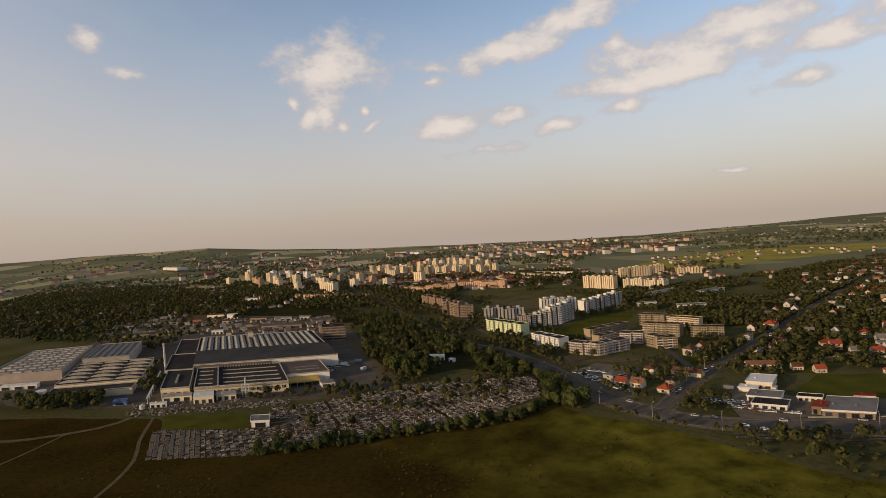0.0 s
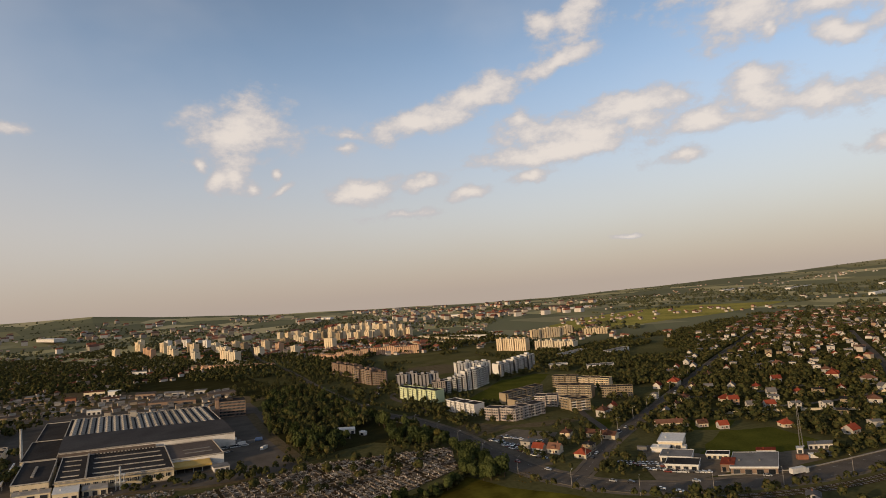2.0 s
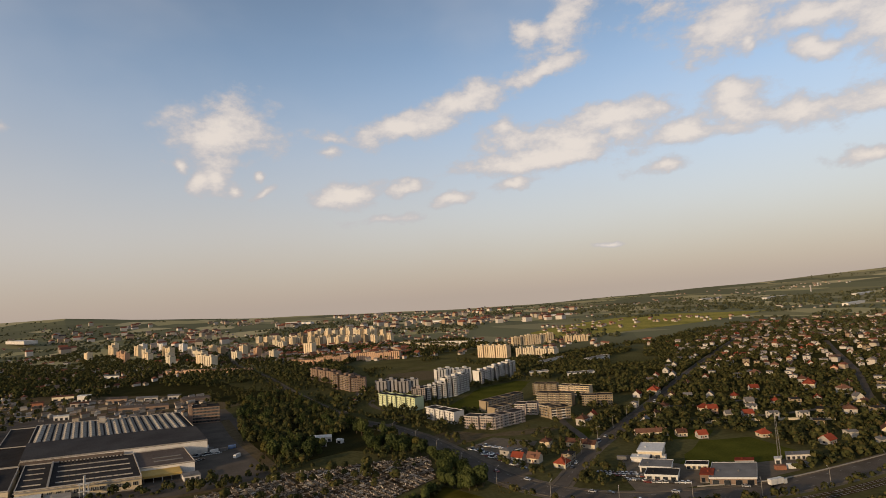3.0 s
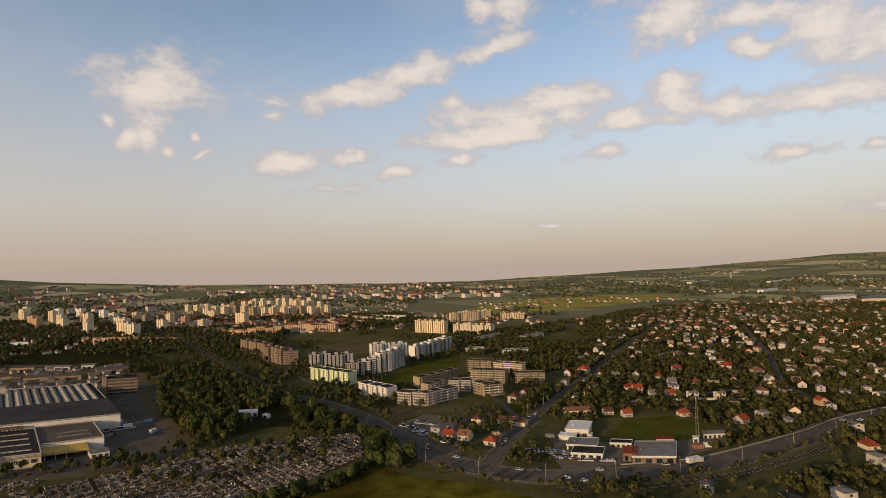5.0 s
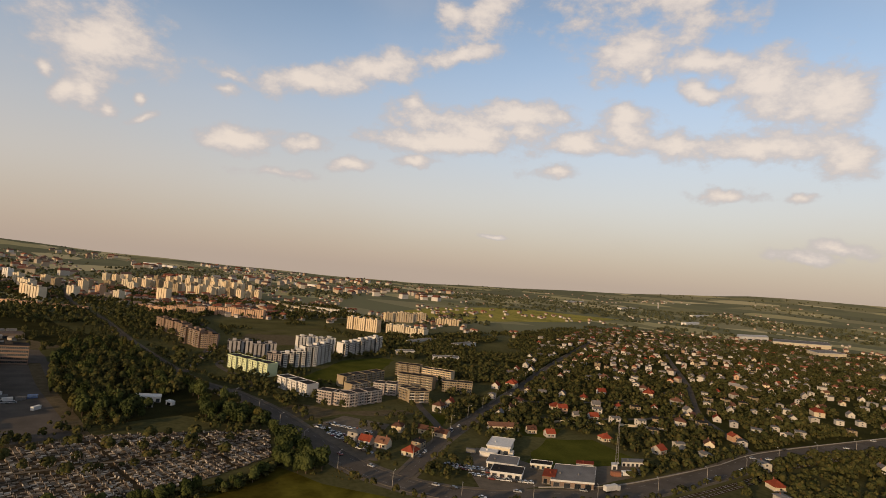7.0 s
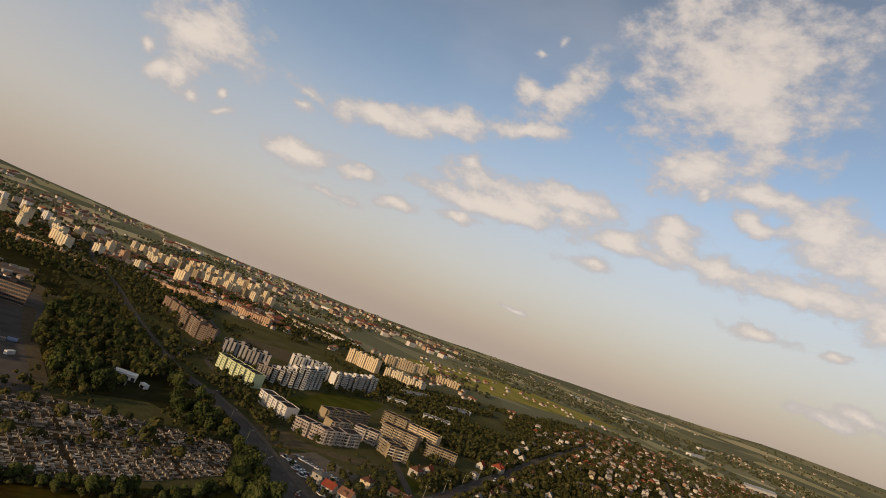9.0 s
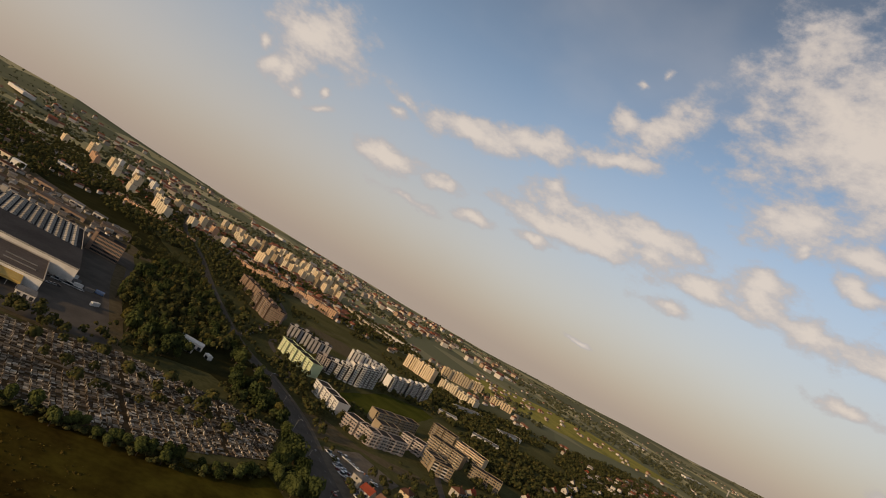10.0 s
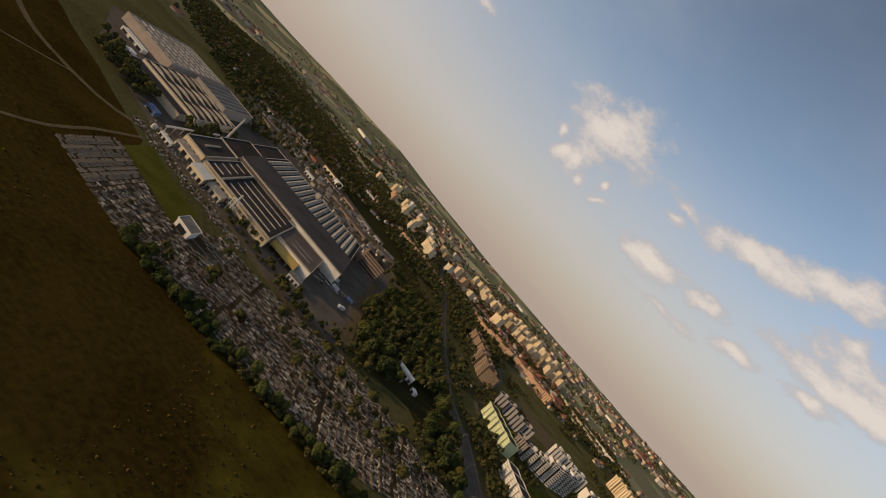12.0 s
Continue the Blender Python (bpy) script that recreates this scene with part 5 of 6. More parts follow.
# canteen, stores and containers in front
for u0, u1, v0, v1, h, wl, rf, lb in ((-46, -30, 302, 316, 5, CREAM, TRIM, "low cream store with a white roof"), (-28, -12, 306, 316, 4, CREAM, CONCRETE, "low cream store with a concrete roof"),
                                      (-72, -48, 311, 319, 4, CREAM, CONCRETE, "low cream gatehouse range"), (62, 74, 318, 327, 3.5, WHITE, FELT_GREY, "low pale shed by the lot")):
    x, y = site(u0, v0)
    hall(x, y, FA, u1 - u0, v1 - v0, h, wl, rf, lb, None, 3, "store", "store")
x, y = site(-80, 300)
hall(x, y, FA, 13, 3.2, 3.2, WHITE, TRIM, "long white container office by the track", None, 3, "container", "container")
x, y = site(-86, 300)
t = thing("storage_tank", x, y, 0, 0, "small white round tank", "tank")
part("shell", Build().tube(0, 0, 0, 3.0, 1.9, 1.9, 14).tube(0, 0, 3.0, 3.7, 1.9, 0.5, 14).mesh("shell", TRIM), t)
x, y = site(-4, 246)
hall(x, y, FA - 6, 12, 10, 4.2, TRIM, FELT_GREY, "white cemetery chapel of rest with a pale flat roof", TRIM, 1, "chapel", "chapel")
x, y = site(-112, 312)
hall(x, y, FA, 11, 7, 3, BLUE_SHEET, BLUE_SHEET, "low shed under a blue tarpaulin", None, 1, "shed", "shed")
# the western halls
t, w, d = factory_hall(-262, -186, 402, 508, 9, ROSE, FELT_GREY, "western hall with many rows of pale rooflights")
for i in range(9):
    for j in range(7):
        b = Build().prism([(6 + i * 11, 9.3), (9.2 + i * 11, 9.3), (8.9 + i * 11, 10.3), (6.3 + i * 11, 10.3)], 3 + j * 10.4, 11 + j * 10.4)
        part("rooflight", b.mesh("rooflight", ROOFLIGHT), t)
t, w, d = factory_hall(-176, -124, 436, 506, 10, CONCRETE, FELT_GREY, "western grey hall with faint roof ribs")
for j in range(6):
    b = Build().prism([(3, 10.3), (67, 10.3), (67, 10.9), (3, 10.9)], 4 + j * 8, 6 + j * 8)
    part("rooflight", b.mesh("rooflight", FELT_GREY), t)
t, w, d = factory_hall(-176, -97, 356, 432, 7, CREAM, BITUMEN, "western hall with wavy pale roof edges")
for i in range(6):
    for j in range(3):
        b = Build()
        x0, y0 = 1 + j * 26.5, 6 + i * 12.4
        n = 8
        pts = []
        for q in range(n + 1):
            zz = 7.3 + 1.9 * math.sin(math.pi * q / n) + 0.3
            xx = x0 + 25.5 * q / n
            pts += [(xx, y0, 7.3), (xx, y0, zz), (xx, y0 + 1.6, zz), (xx, y0 + 1.6, 7.3)]
        fs = []
        for q in range(n):
            for k in range(3):
                fs.append((4 * q + k, 4 * q + k + 1, 4 * q + 5 + k, 4 * q + 4 + k)[::-1])
        b.add(pts, fs)
        part("shed_light", b.mesh("shed_light", ROOFLIGHT), t, "pale arched shed light")
factory_hall(-176, -101, 338, 353, 5.5, CREAM, BITUMEN, "long low range with a white roof edge")
x, y = site(-190, 345)
hall(x, y, FA, 8, 8, 6, WHITE, TRIM, "small white gate tower block", None, 1, "gatehouse", "gatehouse")
x, y = site(-235, 380)
hall(x, y, FA, 32, 7, 4, WHITE, TRIM, "long white shed on the grass", None, 3, "shed", "shed")
for wide in halls:
    laid_out(*wide)
# works behind the halls
for x, y, tn, ww, dd, hh, wl, rf in ((-306, 586, 20, 28, 18, 6, BROWN, FELT_BROWN), (-270, 604, 20, 30, 14, 4.5, GREYW, FELT_GREY), (-400, 548, 28, 20, 12, 6, BRICK, TILE_BROWN), (-446, 522, 28, 34, 14, 4.5, TAN, FELT_BROWN),
                                     (-395, 596, 28, 30, 14, 6, CREAM, TILE_BROWN), (-433, 427, 33, 60, 10, 4, TAN, FELT_BROWN), (-372, 470, 33, 34, 8, 4, TAN, FELT_GREY), (-318, 483, 30, 17, 7, 5, WHITE, TRIM),
                                     (-425, 803, 25, 30, 16, 7, WHITE, FELT_GREY), (-197, 590, 30, 40, 16, 6, FELT_BROWN, FELT_BROWN), (-262, 534, 24, 62, 16, 5, BROWN, FELT_BROWN), (-344, 560, 28, 24, 12, 4.5, ROSE, TILE_BROWN),
                                     (-500, 470, 30, 40, 16, 5, GREYW, FELT_BROWN), (-230, 622, 20, 20, 12, 5, GREYW, FELT_GREY), (-470, 560, 25, 26, 14, 5, BROWN, FELT_GREY), (-355, 596, 24, 18, 12, 8, WHITE, TRIM)):
    hall(x, y, tn, ww, dd, hh, wl, rf, rng.choice(("low works building behind the halls", "pale works shed behind the halls", "flat-roofed store behind the halls")), None, 3, "works building", "works_building")


# ---- trees ----
def crown_points(r, kind, n, ragged):
    """Leaf clumps of one crown: places, sizes and outward directions."""
    res = []
    lobes = [(ragged.uniform(-0.5, 0.5), ragged.uniform(-0.5, 0.5), ragged.uniform(-0.45, 0.55), ragged.uniform(0.4, 0.7)) for _ in range(7)] + [(0, 0, 0, 0.75)]
    while len(res) < n:
        if kind == "poplar":
            z = ragged.uniform(-1, 1)
            w = (1 - abs(z) ** 2.2) * 0.95 + 0.05
            a, k = ragged.uniform(0, 6.283), ragged.uniform(0.55, 1.0)
            p = Vector((math.cos(a) * w * k, math.sin(a) * w * k, z))
        elif kind == "conifer":
            z = ragged.uniform(-1, 1)
            w = (1 - z) / 2 * (0.75 + 0.25 * math.sin(z * 14))
            a, k = ragged.uniform(0, 6.283), ragged.uniform(0.5, 1.0)
            p = Vector((math.cos(a) * w * k, math.sin(a) * w * k, z))
        else:
            lx, ly, lz, lr = ragged.choice(lobes)
            d = Vector((ragged.gauss(0, 1), ragged.gauss(0, 1), ragged.gauss(0, 1))).normalized()
            p = Vector((lx, ly, lz)) + d * lr * ragged.uniform(0.75, 1.05)
            if p.z < -0.85:
                continue
        res.append(p)
    return res


def crown_mesh(name, wide, tall, kind, n, size, mat, seed):
    ragged = random.Random(seed)
    b = Build()
    for p in crown_points(1, kind, n, ragged):
        c = Vector((p.x * wide, p.y * wide, p.z * tall))
        o = Vector((p.x, p.y, p.z * 0.8 + 0.35)) + Vector((ragged.uniform(-0.5, 0.5), ragged.uniform(-0.5, 0.5), ragged.uniform(-0.4, 0.4)))
        o.normalize()
        s = size * ragged.uniform(0.6, 1.35)
        e = o.orthogonal().normalized()
        f = o.cross(e)
        a0 = ragged.uniform(0, 6.28)
        rim = []
        for k in range(5):
            a = a0 + k * 1.2566
            q = c + (e * math.cos(a) + f * math.sin(a)) * s * ragged.uniform(0.6, 1.1) - o * s * ragged.uniform(0.15, 0.5)
            rim.append(tuple(q))
        top = tuple(c + o * s * 0.3)
        b.add([top] + rim, [(0, k + 1, (k + 1) % 5 + 1) for k in range(5)])
    return b.mesh(name, mat)


def trunk_mesh(h, r, seed):
    ragged = random.Random(seed)
    b = Build().tube(0, 0, -0.2, h * 0.55, r, r * 0.65, 7).tube(0, 0, h * 0.55, h * 0.95, r * 0.65, r * 0.2, 7, 0, ragged.uniform(-0.4, 0.4), ragged.uniform(-0.4, 0.4))
    for k in range(5):
        a, z = k * 1.25 + ragged.uniform(-0.3, 0.3), h * ragged.uniform(0.35, 0.6)
        b.tube(0, 0, z, z + h * 0.25, r * 0.35, r * 0.1, 5, 0, math.cos(a) * h * 0.2, math.sin(a) * h * 0.2)
    return b.mesh("trunk", BARK)


def tree(kind, h, wide, mat, seed, label):
    t = thing("tree" if kind != "bush" else "bush", 0, 0, 0, 0, label, "tree" if kind != "bush" else "bush")
    part("trunk", trunk_mesh(h * (0.95 if kind in ("poplar", "conifer") else 0.8), 0.2 + h * 0.014, seed), t)
    low = {"poplar": 0.1, "conifer": 0.12, "bush": 0.02}.get(kind, 0.2)
    tall = h * (1 - low) / 2
    n = {"poplar": 240, "conifer": 220, "bush": 120}.get(kind, 300)
    part("crown", crown_mesh("crown", wide, tall, kind, n, 0.16 * wide + 0.35, mat, seed), t, "", (0, 0, h * low + tall))
    return t


TREES = {}
for i, (k, h, w, m, lb) in enumerate((
        ("broad", 11, 4.4, FOLIAGE, "dark green broad-leaved tree with an uneven crown"), ("broad", 13, 5.4, FOLIAGE, "tall dark green broad-leaved tree"), ("broad", 9, 3.6, FOLIAGE, "small green broad-leaved tree"),
        ("broad", 12, 4.8, FOLIAGE_WARM, "olive tree with yellowing leaves"), ("broad", 9, 3.8, FOLIAGE_RED, "copper-leaved tree among graves"), ("poplar", 19, 2.4, FOLIAGE, "tall slender dark green poplar"),
        ("poplar", 16, 2.8, FOLIAGE_WARM, "slender birch with yellowing leaves"), ("conifer", 12, 2.8, FOLIAGE_DARK, "dark green pointed conifer tree"), ("bush", 4, 2.6, FOLIAGE, "low green leafy bush"), ("bush", 3.2, 2.2, FOLIAGE_WARM, "low olive bush in grass"),
        ("broad", 14, 6.0, FOLIAGE_DARK, "large dark tree with a dense crown"))):
    TREES[i] = tree(k, h, w, m, 100 + i, lb)
planted = {}
woods_near = []
count = [0, 0]


def plant(x, y, i, scale_group=""):
    m = placed(x, y, 0, rng.uniform(0, 360))
    shrub = i in (8, 9)
    if i in planted and count[shrub] >= (90 if shrub else 250):
        h = (11, 13, 9, 12, 9, 17, 15, 12, 3.6, 3, 14)[i] * rng.uniform(0.55, 0.9)
        r = (4.2, 5.0, 3.5, 4.6, 3.6, 2.6, 2.8, 2.6, 2.3, 2.0, 5.6)[i]
        r *= 0.72
        woods_near.append((x, y, h - h * 0.42, r, h * 0.42 / r))
        return None
    if i in planted:
        ob = copy_thing(TREES[i], m)
    else:
        planted[i] = True
        ob = TREES[i]
        ob.matrix_basis = m
    k = rng.uniform(0.52, 0.95)
    ob.scale = (k, k, k * rng.uniform(0.9, 1.15))
    count[shrub] += 1
    return ob


def inside(x, y, poly):
    res = False
    for (x0, y0), (x1, y1) in zip(poly, poly[1:] + poly[:1]):
        if (y0 > y) != (y1 > y) and x < (x1 - x0) * (y - y0) / (y1 - y0) + x0:
            res = not res
    return res


def scatter(poly, n, kinds, apart=4.0):
    xs, ys = [p[0] for p in poly], [p[1] for p in poly]
    got = []
    for _ in range(n * 12):
        if len(got) >= n:
            break
        x, y = rng.uniform(min(xs), max(xs)), rng.uniform(min(ys), max(ys))
        if inside(x, y, poly) and not on_road(x, y, 0) and not built_up(x, y, 3) and all((x - a) ** 2 + (y - b) ** 2 > apart ** 2 for a, b in got):
            got.append((x, y))
            plant(x, y, rng.choice(kinds))


# tree belt along the front of the cemetery, dense at its eastern end
for px, py in smooth_line([(-103, 182), (-54, 211), (-17, 230), (15, 241), (47, 254), (78, 282)], 3.4):
    for k in range(5):
        plant(px + rng.uniform(-3, 3), py + rng.uniform(-7.5, 1.0), rng.choice((8, 8, 2, 8, 8, 9, 8)))
scatter([(74, 272), (92, 258), (104, 262), (98, 320), (84, 345), (80, 300)], 44, (0, 1, 2, 10, 8))
scatter([(78, 340), (98, 330), (88, 380), (52, 440), (24, 480), (10, 460), (40, 400), (30, 345)], 46, (0, 1, 10, 3, 1, 2))
scatter([(-40, 345), (-14, 350), (10, 380), (-20, 398), (-60, 400)], 26, (0, 1, 10, 2))
scatter([(-86, 420), (-40, 345), (-22, 396), (18, 410), (20, 465), (-20, 560), (-60, 640), (-120, 620)], 260, (0, 1, 10, 10, 3, 1, 6, 5), 4)
scatter([(-64, 470), (-80, 420), (-50, 380), (-34, 410), (-44, 470)], 26, (3, 6, 3, 9), 4)
scatter([(-215, 612), (-160, 625), (-100, 720), (-70, 690), (-115, 600), (-190, 590)], 40, (5, 5, 5, 0), 5)
scatter([(-60, 296), (-90, 282), (-95, 290), (-62, 306)], 16, (0, 2, 8, 10), 3)
scatter([(-150, 262), (-98, 288), (-100, 296), (-152, 274)], 22, (8, 2, 0, 8), 3)
for gx, gy, gi in ((-60, 232, 4), (-22, 262, 4), (8, 288, 4), (-84, 222, 7), (-100, 196, 7), (-92, 194, 0), (34, 300, 4), (-10, 300, 4), (52, 312, 0), (30, 322, 10), (44, 330, 10), (-40, 298, 4), (-130, 185, 8), (-2, 276, 4), (-52, 262, 2), (60, 332, 1), (12, 312, 2)):
    plant(gx, gy, gi)
scatter([(-110, 205), (-48, 232), (29, 272), (74, 296), (78, 334), (30, 333), (-32, 318), (-118, 246)], 14, (2, 7, 4, 4, 4, 8), 10)
scatter([(-345, 185), (-300, 190), (-262, 225), (-300, 232), (-350, 215)], 26, (0, 1, 10), 5)
scatter([site(-95, 340), site(-86, 340), site(-86, 425), site(-95, 425)], 9, (10, 1, 0), 6)
scatter([site(-182, 306), site(-122, 306), site(-122, 334), site(-182, 334)], 34, (10, 1, 0, 10), 5)
scatter([(-250, 260), (-235, 250), (-212, 262), (-215, 330), (-240, 320)], 14, (10, 1, 0), 5)
scatter([(150, 168), (170, 110), (210, 40), (240, 60), (215, 120), (180, 180), (160, 200)], 60, (0, 2, 8, 1, 9, 8), 5)
scatter([(150, 222), (170, 210), (190, 222), (182, 250), (166, 246)], 14, (2, 0, 8, 9), 4)
scatter([(70, 470), (95, 440), (110, 395), (136, 378), (190, 368), (240, 355), (215, 372), (150, 372), (120, 405), (98, 470), (66, 530)], 46, (2, 0, 8, 3, 2), 4)
scatter([(150, 330), (170, 330), (185, 300), (170, 285), (148, 310)], 10, (2, 0, 8), 4)
scatter([(-193, 656), (-164, 733), (-106, 620), (-112, 508), (-150, 548)], 30, (0, 3, 6, 2, 8), 4)
scatter([(225, 100), (262, 72), (300, 80), (330, 40), (345, -20), (290, -30), (225, 20)], 70, (0, 2, 8, 1, 2), 4)
scatter([(300, 100), (360, 62), (420, 20), (400, -30), (340, 20), (310, 60)], 40, (0, 2, 8, 1), 4)
scatter([(-90, 216), (-40, 240), (20, 272), (66, 300), (70, 330), (20, 325), (-60, 290)], 16, (0, 1, 10, 4), 10)
scatter([(288, 150), (330, 138), (336, 190), (302, 232), (298, 200)], 30, (0, 2, 8, 1), 5)
scatter([(240, 330), (300, 340), (330, 300), (280, 268), (262, 296)], 20, (2, 0, 8), 5)


# ---- woods and garden trees that nobody could count ----
def clump_cloud(spots, name, label, mat, clumps, spread, on_plan=True):
    """Many low crowns in one mesh: each is a handful of bent leaf clumps round a centre."""
    arr = np.random.RandomState(5)
    n = len(spots)
    c = np.array(spots, float)
    if on_plan:
        c[:, 0], c[:, 1] = view_warp(c[:, 0], c[:, 1])
    allv = []
    for j in range(clumps):
        th, ph = arr.uniform(0, 2 * np.pi, n), np.arccos(arr.uniform(-0.35, 1, n))
        o = np.stack([np.sin(ph) * np.cos(th), np.sin(ph) * np.sin(th), np.cos(ph)], 1)
        rr = c[:, 3:4] * arr.uniform(0.6, 1.05, (n, 1))
        mid = c[:, :3] + o * rr * np.array([1, 1, 1.0]) * np.stack([np.ones(n), np.ones(n), c[:, 4]], 1)
        o2 = o + arr.uniform(-0.5, 0.5, (n, 3))
        o2 /= np.linalg.norm(o2, axis=1, keepdims=True)
        e = np.cross(o2, arr.uniform(-1, 1, (n, 3)))
        e /= np.linalg.norm(e, axis=1, keepdims=True)
        f = np.cross(o2, e)
        s = c[:, 3:4] * spread * arr.uniform(0.6, 1.3, (n, 1))
        ring = [mid + o2 * s * 0.35]
        for q in range(4):
            a = q * np.pi / 2
            ring.append(mid + (e * np.cos(a) + f * np.sin(a)) * s * arr.uniform(0.6, 1.15, (n, 1)) - o2 * s * 0.35)
        allv.append(np.stack(ring, 1))
    v = np.concatenate(allv, 0).reshape(-1, 3)
    m = len(v) // 5
    base = np.arange(m)[:, None, None] * 5
    tri = np.array([[0, 1, 2], [0, 2, 3], [0, 3, 4], [0, 4, 1]])[None] + base
    me = bpy.data.meshes.new(name)
    me.vertices.add(len(v))
    me.vertices.foreach_set("co", v.ravel())
    tri = tri.reshape(-1, 3)
    me.loops.add(tri.size)
    me.loops.foreach_set("vertex_index", tri.ravel().astype(np.int32))
    me.polygons.add(len(tri))
    me.polygons.foreach_set("loop_start", np.arange(0, tri.size, 3, dtype=np.int32))
    me.materials.append(mat)
    me.update(calc_edges=True)
    return tagged(new(name, me), label, "trees", "", "stuff")


clump_cloud(woods_near, "grove", "dense mixed trees of groves and tree belts", WOODS, 60, 0.32)
CEM_AREA = [(-166, 149), (-48, 213), (29, 257), (82, 290), (84, 338), (30, 337), (-32, 324), (-124, 250), (-186, 187)]
garden, middle, distant, estate = [], [], [], []
for _ in range(34000):
    x, y = rng.uniform(230, 1080), rng.uniform(-80, 800)
    if y < -0.7 * (x - 420) - 120 or (x < 330 and y > 360) or (x < 470 and y > 520 and y < 760 and x < 330) or on_road(x, y, -3):
        continue
    if x < 300 and 150 < y < 250:
        continue
    if built_up(x, y, 1.0):
        continue
    if noise.noise((x * 0.02, y * 0.02, 1.5)) < -0.25:
        continue
    r = rng.choice((rng.uniform(0.9, 2.0), rng.uniform(1.3, 2.7), rng.uniform(2.0, 3.7)))
    garden.append((x, y, r * 0.9 + rng.uniform(0.3, 1.4), r, rng.uniform(0.9, 1.4)))
clump_cloud(garden, "garden_trees", "dense dark garden trees between the houses", WOODS, 14, 0.53)
for _ in range(19000):
    x, y = rng.uniform(-1300, 480), rng.uniform(380, 1400)
    if on_road(x, y, 0) or (-330 < x < -85 and y < 0.57 * x + 640) or (60 < x < 330 and y < 1000) or (x > 20 and y < 680):
        continue
    if built_up(x, y, 4) or (-480 < x < -290 and 420 < y < 610 and rng.random() < 0.7):
        continue
    dens = noise.noise((x * 0.006, y * 0.006, 7.5)) + (0.6 if x < -330 and y < 1000 else -0.05)
    if dens < -0.12:
        continue
    r = rng.uniform(2.2, 4.2)
    middle.append((x, y, r + rng.uniform(0.5, 4), r, rng.uniform(1.0, 1.5)))
for _ in range(7000):
    x, y = rng.uniform(-60, 480), rng.uniform(262, 1000)
    q = noise.noise((x * 0.016, y * 0.016, 17.5))
    if on_road(x, y, -2) or built_up(x, y, 3.5) or q < (0.24 if y > 660 and 60 < x < 400 else 0.0) or (inside(x, y, CEM_AREA)):
        continue
    if inside(x, y, [(139, 462), (189, 474), (240, 500), (304, 580), (290, 600), (225, 585), (190, 545), (150, 500)]) or inside(x, y, [(112, 300), (118, 346), (150, 360), (176, 330), (138, 268)]):
        continue
    if x < 230 and y < 262:
        continue
    r = rng.choice((rng.uniform(1.0, 2.0), rng.uniform(1.2, 2.6), rng.uniform(2.0, 3.3)))
    estate.append((x, y, r + rng.uniform(0.3, 1.8), r, rng.uniform(1.0, 1.5)))
for pts, off in ((BOULEVARD, 15.5), (BOULEVARD, -15.5), (STREET, 9.5), (STREET, -9.5)):
    for q, s in sides(smooth_line(pts, 5.0)):
        off2 = off if q.y < 460 or abs(off) < 12 else off * 0.66
        p = q + s * (off2 + rng.uniform(-1.5, 3.0) * (1 if off > 0 else -1))
        if rng.random() < (0.75 if abs(off) > 12 else 0.4) and not built_up(p.x, p.y, 2) and not (off2 == off and on_road(p.x, p.y, -4)) and not (60 < p.y < 215 and off < 0 and p.x < 330):
            r = rng.uniform(1.3, 2.6) if p.y < 350 or abs(off) < 12 else rng.uniform(1.8, 3.4)
            estate.append((p.x, p.y, r + rng.uniform(0.5, 2.0), r, rng.uniform(1.0, 1.5)))
clump_cloud(estate, "estate_trees", "street and courtyard trees around the apartment blocks", WOODS, 30, 0.42)
clump_cloud(middle, "woodland", "dark green woodland and street trees", WOODS, 12, 0.6)
for _ in range(30000):
    a, r0 = rng.uniform(-1.2, 1.6), 1150 + 3550 * rng.random() ** 0.8
    x, y = 40 + r0 * math.sin(a), 40 + r0 * math.cos(a)
    if noise.noise((x * 0.0022, y * 0.0022, 2.5)) + 0.35 * noise.noise((x * 0.008, y * 0.008, 4.5)) < 0.06 + (0.16 if 640 < x < 1900 and 930 < y < 1640 else -0.16 if x < -250 else 0):
        continue
    if -700 < x < 420 and 960 < y < 2100 and rng.random() < 0.6:
        continue
    if r0 > 2800 and rng.random() < min(0.85, (r0 - 2800) / 2000 + 0.2):
        continue
    r = rng.uniform(3, 6.5)
    distant.append((x, y, terrain(x, y) + r * 0.5, r, rng.uniform(0.8, 1.2)))
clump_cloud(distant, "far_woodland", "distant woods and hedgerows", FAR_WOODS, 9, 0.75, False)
tufts = []
for _ in range(15000):
    x, y = rng.uniform(-330, 200), rng.uniform(40, 275)
    if y > 0.55 * x + 232 or x > 190 - 0.35 * y + 20 or (x > -140 and y > 0.5 * x + 222) or (x < -160 and y > 130 + 0.2 * (x + 160) + 50):
        continue
    if noise.noise((x * 0.03, y * 0.03, 9.5)) < 0.05:
        continue
    r = rng.choice((rng.uniform(0.15, 0.4), rng.uniform(0.25, 0.75)))
    tufts.append((x, y, 0.1, r, 0.35))
TUFT = pieces("meadow_tufts", [(0.06, 0.048, 0.013), (0.11, 0.082, 0.020), (0.045, 0.040, 0.012), (0.16, 0.11, 0.028), (0.075, 0.055, 0.015)], 0.95)
tagged(clump_cloud(tufts, "meadow_tufts", "tufts of tall dry grass in the meadow", TUFT, 5, 0.8), "", "grass")


